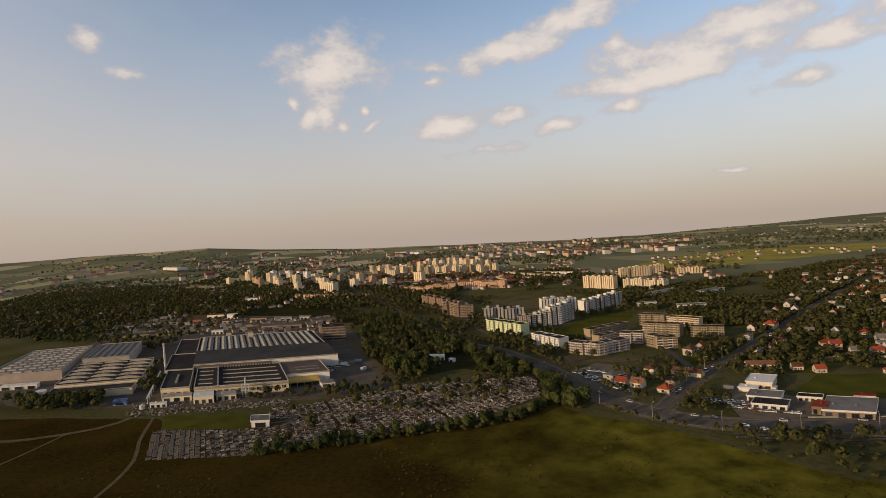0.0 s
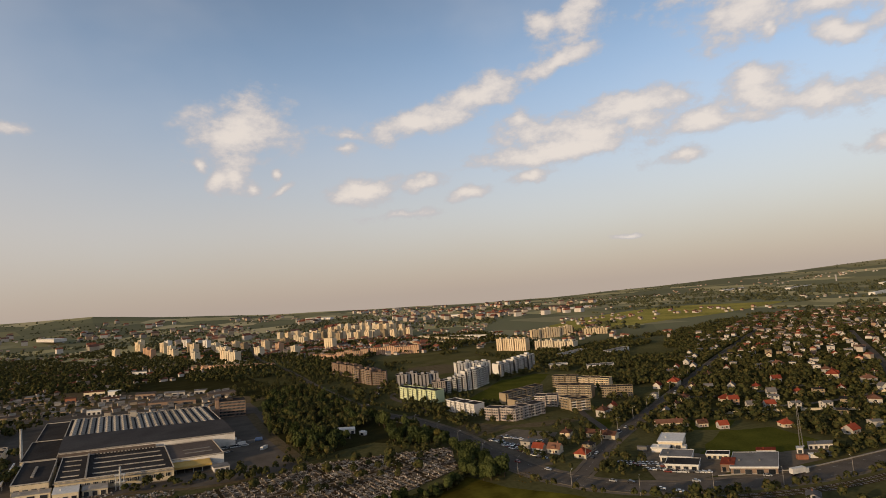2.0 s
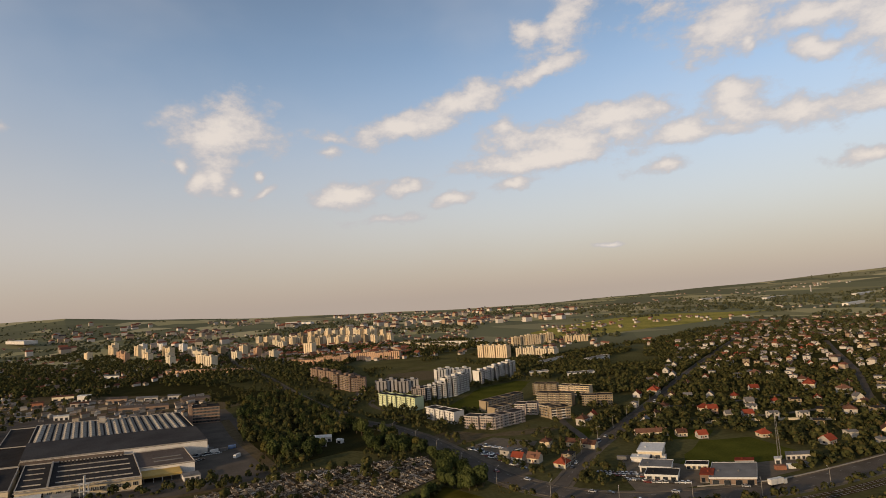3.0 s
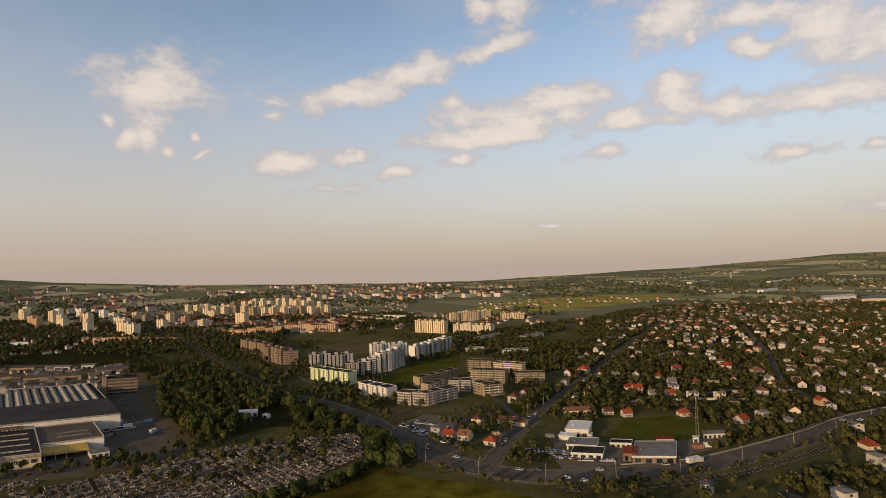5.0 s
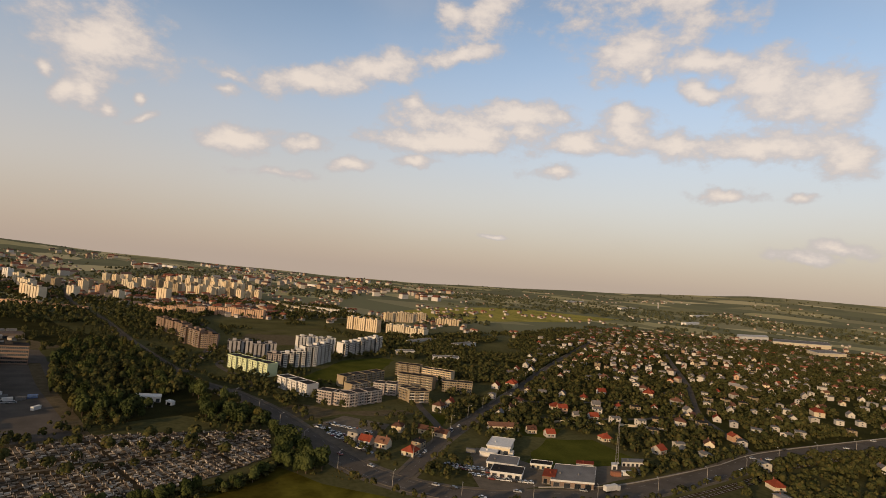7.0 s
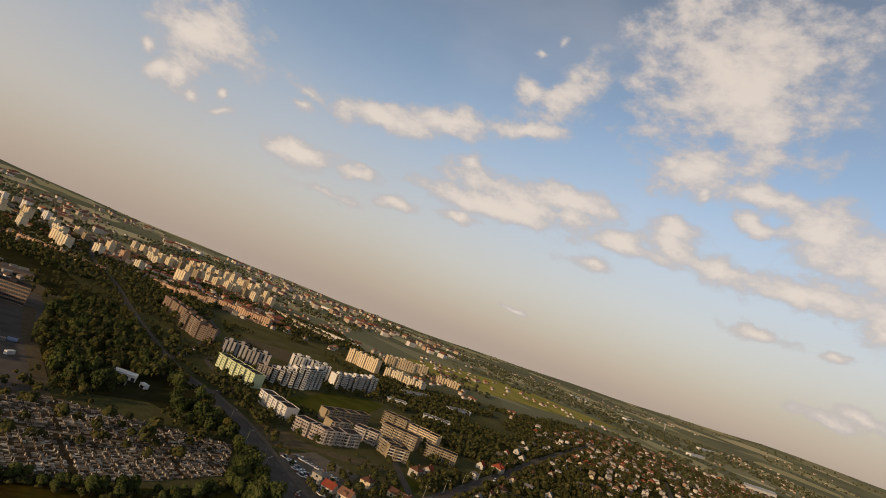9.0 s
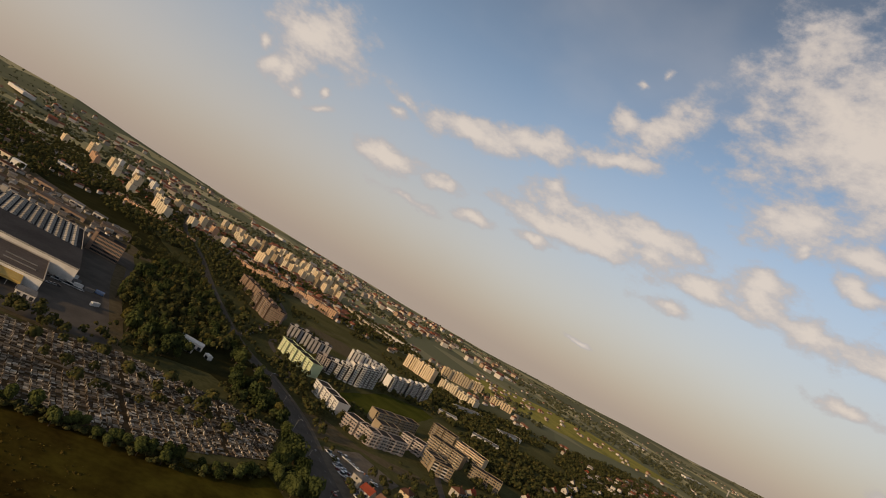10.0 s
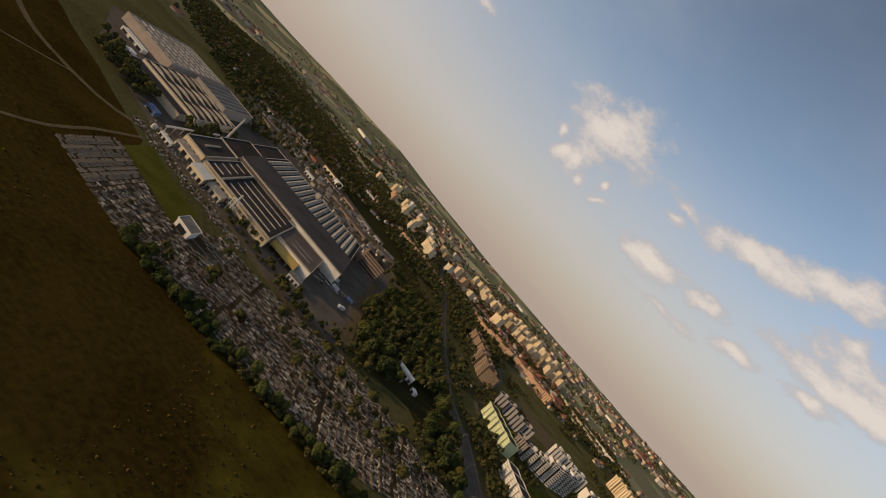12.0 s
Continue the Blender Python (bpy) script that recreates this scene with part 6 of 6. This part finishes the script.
# ---- far settlements ----
def far_houses(spots, name, label, big=1.0, tops=None, on_plan=True):
    b, r2 = Build(), Build()
    rr = random.Random(31)
    for x, y in view_warped(spots) if on_plan else spots:
        z = terrain(x, y) - 0.5
        w, d, h = rr.uniform(8, 15) * big, rr.uniform(7, 11) * big, rr.uniform(4, 8) * big
        a = rr.choice((0.5, 0.5, 2.07, 0.2)) + rr.uniform(-0.15, 0.15)
        ca, sa = math.cos(a), math.sin(a)

        def at(px, py, pz):
            return (x + px * ca - py * sa, y + px * sa + py * ca, z + pz)
        q = [(-w / 2, -d / 2), (w / 2, -d / 2), (w / 2, d / 2), (-w / 2, d / 2)]
        b.add([at(*p, 0) for p in q] + [at(*p, h) for p in q], [(0, 1, 5, 4), (1, 2, 6, 5), (2, 3, 7, 6), (3, 0, 4, 7)])
        e = 0.5
        q = [(-w / 2 - e, -d / 2 - e), (w / 2 + e, -d / 2 - e), (w / 2 + e, d / 2 + e), (-w / 2 - e, d / 2 + e)]
        rise = d * 0.33
        r2.add([at(*p, h) for p in q] + [at(-w / 2 - e, 0, h + rise), at(w / 2 + e, 0, h + rise)], [(0, 1, 5, 4), (2, 3, 4, 5), (1, 2, 5), (3, 0, 4), (3, 2, 1, 0)])
    tagged(new(name, b.mesh(name, FAR_WALLS)), label, "houses", "", "stuff")
    tagged(new(name.replace("houses", "roofs").replace("blocks", "flat_roofs"), r2.mesh("roofs", tops or FAR_ROOFS)), "roofs of distant houses", "roofs", "", "stuff")


spots = []
for _ in range(9000):
    a, r0 = rng.uniform(-1.4, 1.9), 1050 + 3000 * rng.random()
    x, y = 40 + r0 * math.sin(a), 40 + r0 * math.cos(a)
    near = noise.noise((x * 0.0035, y * 0.0035, 21.5)) + 0.4 * noise.noise((x * 0.012, y * 0.012, 11.5))
    if near > 0.25 or (x < 500 and r0 < 2300 and near > 0.0):
        spots.append((x, y))
more = []
for _ in range(900):
    x, y = rng.uniform(560, 1150), rng.uniform(-40, 720)
    if not on_road(x, y, 3) and not built_up(x, y, 7) and y < 0.75 * x + 60 and all((x - a) ** 2 + (y - b) ** 2 > 15 ** 2 for a, b in more):
        more.append((x, y))
town = []
for _ in range(700):
    x, y = rng.uniform(-420, 240), rng.uniform(1030, 1480)
    if not on_road(x, y, 3) and not built_up(x, y, 8) and all((x - a) ** 2 + (y - b) ** 2 > 22 ** 2 for a, b in town):
        town.append((x, y))
sheds = []
for _ in range(900):
    x, y = rng.uniform(-500, -170), rng.uniform(440, 640)
    if 0.28 * x + 565 < y < 0.30 * x + 700 and not built_up(x, y, 4) and all((x - a) ** 2 + (y - b) ** 2 > 11 ** 2 for a, b in sheds):
        sheds.append((x, y))
far_houses(sheds[:110], "small_shed_houses", "crowded low sheds and lean-tos behind the halls", 0.62, SHED_ROOFS)
far_houses(town[:190], "town_houses", "low town houses between the high-rise slabs", 1.15)
far_houses(more[:300], "garden_houses", "many small houses farther up the garden district", 0.85)
far_houses(spots[:2100], "far_houses", "distant houses of other districts", 0.8, None, False)
blocks = []
for _ in range(1500):
    a, r0 = rng.uniform(-0.75, 0.5), 2100 + 2100 * rng.random()
    x, y = 40 + r0 * math.sin(a), 40 + r0 * math.cos(a)
    if noise.noise((x * 0.003, y * 0.003, 51.5)) > 0.12:
        blocks.append((x, y))
far_houses(blocks[:260], "far_blocks", "distant pale apartment districts", 2.3, None, False)
for k, (x, y, w, d, h) in enumerate(((-1150, 1450, 130, 50, 12), (1500, 2500, 160, 60, 12), (2300, 1900, 140, 60, 12), (700, 3000, 200, 60, 14), (-300, 3300, 220, 60, 14), (2000, 1250, 120, 50, 10), (1750, 700, 90, 40, 9), (1450, 620, 70, 30, 9))):
    ob = hall(x, y, -25, w, d, h, WHITE, TRIM, "distant white warehouse with a pale roof", None, 0, "warehouse", "warehouse")
    ob.location.z = terrain(ob.location.x, ob.location.y) - 0.3
t = thing("water_tower", 2140, 1087, 0, 0, "distant pale grey water tower", "tower")
t.location.z = terrain(t.location.x, t.location.y)
part("shaft", Build().tube(0, 0, 0, 27, 3.4, 2.7, 12).mesh("shaft", GREYW), t)
part("head", Build().tube(0, 0, 27, 31, 4.6, 4.6, 12).mesh("head", GREYW), t)


# ---- lattice mast, street lamps, cars ----
MAST_GREY = material("weathered_galvanised_steel", (0.13, 0.125, 0.12), (0.24, 0.23, 0.22), 0.6, 0.6, 0, 8, 0.1)
t = thing("lattice_mast", 265, 166, 0, 20, "tall thin grey lattice antenna mast by the road", "mast")
for a in range(4):
    sx2, sy2 = (1 if a in (0, 3) else -1), (1 if a < 2 else -1)
    part("leg", Build().tube(sx2 * 0.9, sy2 * 0.9, 0, 30, 0.08, 0.06, 6, 0, sx2 * 0.25, sy2 * 0.25).mesh("leg", MAST_GREY), t)
for k in range(16):
    w0, w1 = 0.9 - 0.65 * k / 16, 0.9 - 0.65 * (k + 1) / 16
    z0, z1 = k * 1.87, (k + 1) * 1.87
    b = Build()
    for s in (-1, 1):
        b.tube(-w0, s * w0, z0, z1, 0.03, 0.03, 4, 0, w1, s * w1).tube(s * w0, w0, z0, z1, 0.03, 0.03, 4, 0, s * w1, -w1)
    part("brace", b.mesh("brace", MAST_GREY), t)
part("antenna", Build().tube(0, 0, 29.9, 32.5, 0.08, 0.05, 6).box(-0.55, -0.35, -0.25, 0.25, 27, 28.6).box(0.35, 0.55, -0.25, 0.25, 27, 28.6).mesh("antenna", CONCRETE), t)

lamp = thing("street_lamp", 0, 0, 0, 0, "pale concrete street lamp with a single arm", "street lamp", "street lamps")
part("pole", Build().tube(0, 0, 0, 9.5, 0.16, 0.09, 8).mesh("pole", CONCRETE), lamp)
part("arm", Build().tube(0, 0, 9.4, 10.1, 0.07, 0.05, 6, 0, 1.9, 0).mesh("arm", STEEL), lamp)
part("lamp_head", Build().box(1.7, 2.5, -0.16, 0.16, 10.0, 10.2).mesh("lamp_head", STEEL), lamp)
first = True
for pts, off, gap in ((BOULEVARD, 11.2, 38), (STREET, 5.6, 34)):
    along, last = 0.0, None
    for q, s in sides(smooth_line(pts, 2.0)):
        if last is not None:
            along += (q - last).length
        last = q
        if along > gap and -60 < q.y < 440 and q.x < 420:
            along = 0.0
            p = q + s * off
            m = placed(p.x, p.y, 0.1, math.degrees(math.atan2(-s.y, -s.x)))
            if first:
                lamp.matrix_basis, first = m, False
            else:
                copy_thing(lamp, m)


def vehicle(colour, label, long=4.3, tall=1.45, wide=1.75):
    t = thing("car", 0, 0, 0, 0, label, "car", "cars")
    h, l = tall, long / 2
    b = Build().prism([(-l, 0.3), (l, 0.3), (l, 0.75), (l * 0.85, 0.88), (-l * 0.9, 0.92), (-l, 0.8)], -wide / 2, wide / 2)
    part("body", b.mesh("body", colour), t)
    b = Build().prism([(-l * 0.8, 0.9), (l * 0.45, 0.88), (l * 0.12, h - 0.06), (l * 0.1, h), (-l * 0.48, h), (-l * 0.52, h - 0.06)], -wide / 2 + 0.1, wide / 2 - 0.1)
    b.m[2:5] = [1, 1, 1]
    part("cabin", b.mesh("cabin", GLASS, colour), t, "dark glazed cabin")
    wheel = Build()
    n = 10
    for s in (0,):
        wheel.prism([(0.32 * math.cos(2 * math.pi * k / n), 0.32 * math.sin(2 * math.pi * k / n)) for k in range(n)], -0.1, 0.1)
    wm = wheel.mesh("wheel", RUBBER)
    for x in (-wide / 2 + 0.08, wide / 2 - 0.08):
        for y in (-l * 0.6, l * 0.62):
            part("wheel", wm, t, "", (x, y, 0.32))
    return t


def car_paint(name, c):
    return material(name, tuple(v * 0.85 for v in c), c, 0.5, 0.3, 0, 6, 0, 0, 0, 0.6)


CARS = [vehicle(car_paint("white_car_paint", (0.7, 0.7, 0.68)), "white passenger car on the asphalt"), vehicle(car_paint("silver_car_paint", (0.42, 0.43, 0.44)), "silver passenger car on the asphalt"), vehicle(car_paint("dark_car_paint", (0.03, 0.03, 0.035)), "dark passenger car on the asphalt"),
        vehicle(car_paint("red_car_paint", (0.20, 0.035, 0.03)), "red passenger car on the asphalt"), vehicle(car_paint("blue_car_paint", (0.05, 0.07, 0.13)), "blue passenger car on the asphalt"), vehicle(car_paint("white_van_paint", (0.72, 0.72, 0.7)), "white delivery van on the asphalt", 5.4, 2.3, 2.0)]
driven = set()


def park(x, y, turn, i, z=0.17):
    m = placed(x, y, z, turn)
    if i in driven:
        copy_thing(CARS[i], m)
    else:
        driven.add(i)
        CARS[i].matrix_basis = m


rng2 = random.Random(77)
KINDS = (0, 1, 2, 0, 1, 3, 1, 2, 0, 4, 2, 5)
for i in range(8):
    park(190 + i * 2.3, 207 - i * 2.6 + 3, 38 + rng2.uniform(-8, 8), rng2.choice(KINDS), 0.1)
    park(183 + i * 2.4, 222 - i * 3.0, 38 + rng2.uniform(-8, 8), rng2.choice(KINDS), 0.1)
for i in range(9):
    park(120 + i * 2.6, 338 - i * 4.2, 30 + rng2.uniform(-5, 5), rng2.choice(KINDS), 0.1)
    park(130 + i * 3.0, 344 - i * 3.4, 30 + rng2.uniform(-5, 5), rng2.choice(KINDS), 0.1)
for pts, offs, lo, hi in ((BOULEVARD, (2.4, 6.6, -2.4, -6.6), -20, 425), (STREET, (2.1, -2.1), 240, 520)):
    line = sides(smooth_line(pts, 9.0))
    for q, s in line:
        if lo < q.y < hi and q.x < 500 and rng2.random() < 0.2:
            p = q + s * rng2.choice(offs)
            park(p.x, p.y, math.degrees(math.atan2(s.y, s.x)), rng2.choice(KINDS))
for i in range(12):
    park(*site(80 + (i % 9) * 2.9 + rng2.uniform(-0.3, 0.3), 374 if i < 9 else 352 + i), FA + 90 + rng2.uniform(-4, 4), rng2.choice((0, 5, 1, 2)), 0.1)
for i in range(22):
    p = Vector((20, 520)).lerp(Vector((50, 640)), i / 22)
    park(p.x + 6 + rng2.uniform(-1, 1), p.y, 60 + rng2.uniform(-10, 10), rng2.choice(KINDS), 0.1)
t = thing("truck", 231, 147, 0.17, 0, "long white box truck on the main road", "truck")
t.matrix_basis = placed(234.7, 148.8, 0.17, -30)
part("cargo_box", Build().box(-4.6, 4.2, -1.25, 1.25, 1.0, 3.8).mesh("cargo_box", TRIM), t)
part("cab", Build().prism([(-1.2, 0.5), (1.2, 0.5), (1.2, 2.9), (-1.2, 2.9)], 4.4, 6.4).mesh("cab", TRIM), t)
part("windscreen", Build().box(6.36, 6.44, -1.05, 1.05, 1.7, 2.6).mesh("windscreen", GLASS), t)
part("chassis", Build().box(-4.6, 6.2, -0.5, 0.5, 0.5, 1.0).mesh("chassis", RUBBER), t)
for xx in (-3.4, -2.2, 5.2):
    for yy in (-1.0, 1.0):
        n = 10
        b = Build()
        b.add([(xx + 0.48 * math.cos(2 * math.pi * k / n), yy + sgn * 0.14, 0.48 + 0.48 * math.sin(2 * math.pi * k / n)) for sgn in (-1, 1) for k in range(n)],
              [(k, (k + 1) % n, (k + 1) % n + n, k + n) for k in range(n)] + [tuple(range(n)), tuple(range(n, 2 * n))[::-1]])
        part("wheel", b.mesh("wheel", RUBBER), t)


# ---- yards, walls and goods ----
def container(x, y, turn, colour, label, long=6.1, tall=2.6):
    """A ribbed steel container with a door end."""
    t = thing("container", x, y, 0.09, turn, label, "container", "containers in the yards")
    ribs = [(-long / 2 + 0.3 * k, -1.2 - 0.05 * (k // 2 % 2)) for k in range(int(long / 0.3) + 1)]
    rim = ribs + [(px, -py) for px, py in reversed(ribs)]
    n = len(rim)
    b = Build().add([(*p, 0.1) for p in rim] + [(*p, tall) for p in rim], [(k, (k + 1) % n, (k + 1) % n + n, k + n) for k in range(n)] + [tuple(range(n))[::-1], tuple(range(n, 2 * n))])
    part("body", b.mesh("body", colour), t)
    part("door", Build().box(long / 2, long / 2 + 0.06, -1.1, -0.03, 0.2, tall - 0.1).box(long / 2, long / 2 + 0.06, 0.03, 1.1, 0.2, tall - 0.1).mesh("door", STEEL), t)
    part("sill", Build().box(-long / 2, long / 2, -1.15, 1.15, 0.0, 0.12).mesh("sill", RUBBER), t)
    return t


for x, y, turn, colour, label in ((-116, 394, 62, TRIM, "white steel container beside the factory hall"), (-110, 390, 62, TRIM, "white steel container beside the factory hall"), (-104, 384, 62, FELT_GREY, "grey steel container beside the factory hall"),
                                  (-99, 379, 40, TRIM, "white steel container beside the factory hall"), (-92, 384, 40, FELT_GREY, "grey steel container beside the factory hall"), (-86, 392, 30, BLUE_SHEET, "faded blue container in the factory yard"),
                                  (-76, 366, 62, TRIM, "white steel container at the yard gate"), (262, 155, -54, TRIM, "white container in the depot yard"), (268, 151, -54, FELT_GREY, "grey container in the depot yard"), (256, 160, -54, BRICK, "rusty red container in the depot yard"),
                                  (204, 252, -52, FELT_GREY, "grey container behind the shops"), (226, 232, 38, TRIM, "white container behind the shops")):
    container(x, y, turn, colour, label)
hall(212, 187, -54, 8, 11, 4.6, BROWN, TILE_RED, "low brown pavilion with a dull red roof", None, 2, "pavilion", "pavilion")


def long_wall(name, pts, high, mat, label, category):
    """A low wall or barrier with a coping along a line of the plan."""
    line = sides(smooth_line(view_warped(pts), 6.0))
    b = Build()
    for w, z0, z1 in ((0.14, -0.1, high), (0.2, high, high + 0.1)):
        v = []
        for q, s in line:
            for k, z in ((-w, z0), (-w, z1), (w, z1), (w, z0)):
                p = q + s * k
                v.append((p.x, p.y, z))
        n = len(line)
        b.add(v, [(4 * i + k, 4 * i + 4 + k, 4 * i + 4 + (k + 1) % 4, 4 * i + (k + 1) % 4) for i in range(n - 1) for k in range(4)] + [(0, 1, 2, 3), (4 * n - 1, 4 * n - 2, 4 * n - 3, 4 * n - 4)])
    return setting(name, b.mesh(name, mat), label, category)


long_wall("garden_wall", [(300, 275), (307, 268), (337, 234), (359, 196), (366, 178)], 1.9, CREAM, "long pale rendered wall before the gardens", "wall")
long_wall("garden_wall", [(236, 330), (252, 344), (262, 352)], 1.8, CONCRETE, "grey concrete wall beside the street", "wall")
long_wall("road_barrier", [(206, 184), (232, 161), (251, 146.5), (314, 110.5), (370, 77.5), (497, -17.5)], 0.6, CONCRETE, "low pale concrete barrier along the main road", "barrier")
rows = random.Random(12)
for k in range(26):
    park(178 + (k % 13) * 1.9 + rows.uniform(-0.3, 0.3), 243 - (k % 13) * 2.2 - 5.5 * (k // 13), 38 + rows.uniform(-9, 9), rows.choice((0, 1, 2, 2, 3, 4, 1)), 0.1)
for k in range(20):
    park(124 + (k % 10) * 1.6 + rows.uniform(-0.5, 0.5), 322 - (k % 10) * 4.6 + 7 * (k // 10), 30 + rows.uniform(-12, 12), rows.choice((0, 1, 2, 3, 4, 5)), 0.1)


# ---- the cemetery ----
def grave_parts(kind):
    b, s = Build(), Build()
    b.box(-0.55, 0.55, -1.1, 1.1, 0, 0.28).box(-0.42, 0.42, -0.95, 0.8, 0.28, 0.42)
    if kind == 0:
        s.box(-0.45, 0.45, 0.85, 1.03, 0.28, 1.15)
    elif kind == 1:
        s.prism([(0.85, 0.28), (1.03, 0.28), (1.03, 1.05), (0.94, 1.3), (0.85, 1.05)], -0.4, 0.4)
    else:
        s.box(-0.5, 0.5, 0.86, 1.04, 0.28, 0.8).box(-0.09, 0.09, 0.9, 1.0, 0.8, 1.7).box(-0.32, 0.32, 0.9, 1.0, 1.25, 1.4)
    return b, s


kinds = []
for k in range(3):
    gb, gs = grave_parts(k)
    t = thing("grave", 0, 0, 0, 0, ("grey granite grave with an upright headstone", "pale stone grave with a pointed headstone", "stone grave with a plain cross")[k], "grave", "graves in rows")
    part("slab", gb.mesh("slab", GRAVE), t)
    part("headstone", gs.mesh("headstone", GRAVE), t)
    kinds.append([t, False])

CEM_FRONT = [(-166, 149), (-106, 175), (-86, 189), (-48, 213), (-12, 234), (29, 257), (75, 290)]
CEM_BACK = [(-186, 187), (-127, 208), (-124, 250), (-91, 275), (-32, 324), (30, 337), (82, 338)]
CEM = CEM_FRONT + CEM_BACK[::-1]
CUT = [([(-118, 222), (-86, 244), (-30, 276), (28, 302), (76, 318)], 1.8), ([(-30, 324), (-14, 282), (8, 246)], 1.4), ([(-90, 274), (-72, 236), (-60, 208)], 1.4), ([(34, 338), (44, 300), (52, 275)], 1.4), ([(-135, 238), (-128, 218), (-112, 226)], 7)]
cu, cv = Vector((math.cos(radians(31)), math.sin(radians(31)))), Vector((-math.sin(radians(31)), math.cos(radians(31))))
rg = random.Random(9)
built = 0
rest = Build()
row_at = -182.0
while row_at < 240:
    west = row_at < 0
    row_at += 3.3 if row_at < -28 else 2.9
    iu = int(row_at)
    for iv in range(0, 80):
        q = cu * row_at + cv * (iv * 1.7 + 195) + Vector((rg.uniform(-0.4, 0.4), rg.uniform(-0.35, 0.35)))
        x, y = q
        if not inside(x, y, CEM) or any(near_line(x, y, p, w) for p, w in CUT) or rg.random() < 0.09:
            continue
        turn = 31 + 90 + (0 if iu % 2 else 180) + rg.uniform(-4, 4)
        k = rg.choice((0, 0, 1, 2, 0, 1))
        # the stretch nearest to the western gate is built grave by grave
        if built < 220 and x < -105:
            built += 1
            m = placed(x, y, 0.1, turn)
            if kinds[k][1]:
                copy_thing(kinds[k][0], m)
            else:
                kinds[k][1] = True
                kinds[k][0].matrix_basis = m
        else:
            a = radians(heading(x, y, turn))
            x, y = view_warped([(x, y)])[0]
            ca, sa = math.cos(a), math.sin(a)
            h, hw, lw = rg.uniform(0.8, 1.35), rg.uniform(0.34, 0.6), rg.uniform(0.42, 0.62)
            for bx in ((-lw, lw, -1.1, 1.1, 0, rg.uniform(0.25, 0.45)), (-hw, hw, 0.85, 1.05, 0.3, h)):
                x0, x1, y0, y1, z0, z1 = bx
                c8 = [(x0, y0), (x1, y0), (x1, y1), (x0, y1)]
                w8 = [(x + px * ca - py * sa, y + px * sa + py * ca) for px, py in c8]
                rest.add([(*p, 0.1 + z0) for p in w8] + [(*p, 0.1 + z1) for p in w8], [(4, 5, 6, 7), (0, 1, 5, 4), (1, 2, 6, 5), (2, 3, 7, 6), (3, 0, 4, 7)])
tagged(new("grave_rows", rest.mesh("grave_rows", GRAVES)), "long rows of stone graves with headstones", "graves", "", "stuff")

# ---- heaps, pallets and scrap along the factory track ----
heap = Build()
rh = random.Random(4)
for k in range(950):
    uu = rh.uniform(-96, 30)
    x, y = site(uu, rh.choice((rh.gauss(290, 3.0), rh.uniform(300, 315) if uu < -8 else rh.gauss(291, 2.5))))
    if built_up(x, y, 0.6):
        continue
    x, y = view_warped([(x, y)])[0]
    a, sx3, sy3, h3 = rh.uniform(0, 3.1), rh.uniform(0.25, 1.1), rh.uniform(0.2, 0.6), rh.uniform(0.15, 0.9)
    ca, sa = math.cos(a), math.sin(a)
    c8 = [(x + px * ca - py * sa, y + px * sa + py * ca) for px, py in ((-sx3, -sy3), (sx3, -sy3), (sx3, sy3), (-sx3, sy3))]
    k8 = rh.uniform(0.4, 1.0)
    t8 = [(x + (p - x) * k8, y + (q - y) * k8) for p, q in c8]
    heap.add([(*p, 0.05) for p in c8] + [(*p, 0.1 + h3) for p in t8], [(4, 5, 6, 7), (0, 1, 5, 4), (1, 2, 6, 5), (2, 3, 7, 6), (3, 0, 4, 7)])
SCRAP = pieces("stacked_goods", [(0.10, 0.07, 0.045), (0.34, 0.29, 0.22), (0.06, 0.055, 0.05), (0.22, 0.13, 0.07), (0.50, 0.48, 0.44), (0.14, 0.12, 0.10)], 0.9)
tagged(new("stacked_goods", heap.mesh("stacked_goods", SCRAP)), "heaps of pallets and scrap along the track", "clutter", "", "stuff")

# models that found no place of their own are taken away again
for spare in [o for i, o in TREES.items() if i not in planted] + [o for i, o in enumerate(CARS) if i not in driven] + [o for o, laid in kinds if not laid] + [o for k, o in STYLES.items() if k not in used]:
    for o in (*spare.children_recursive, spare):
        bpy.data.objects.remove(o)
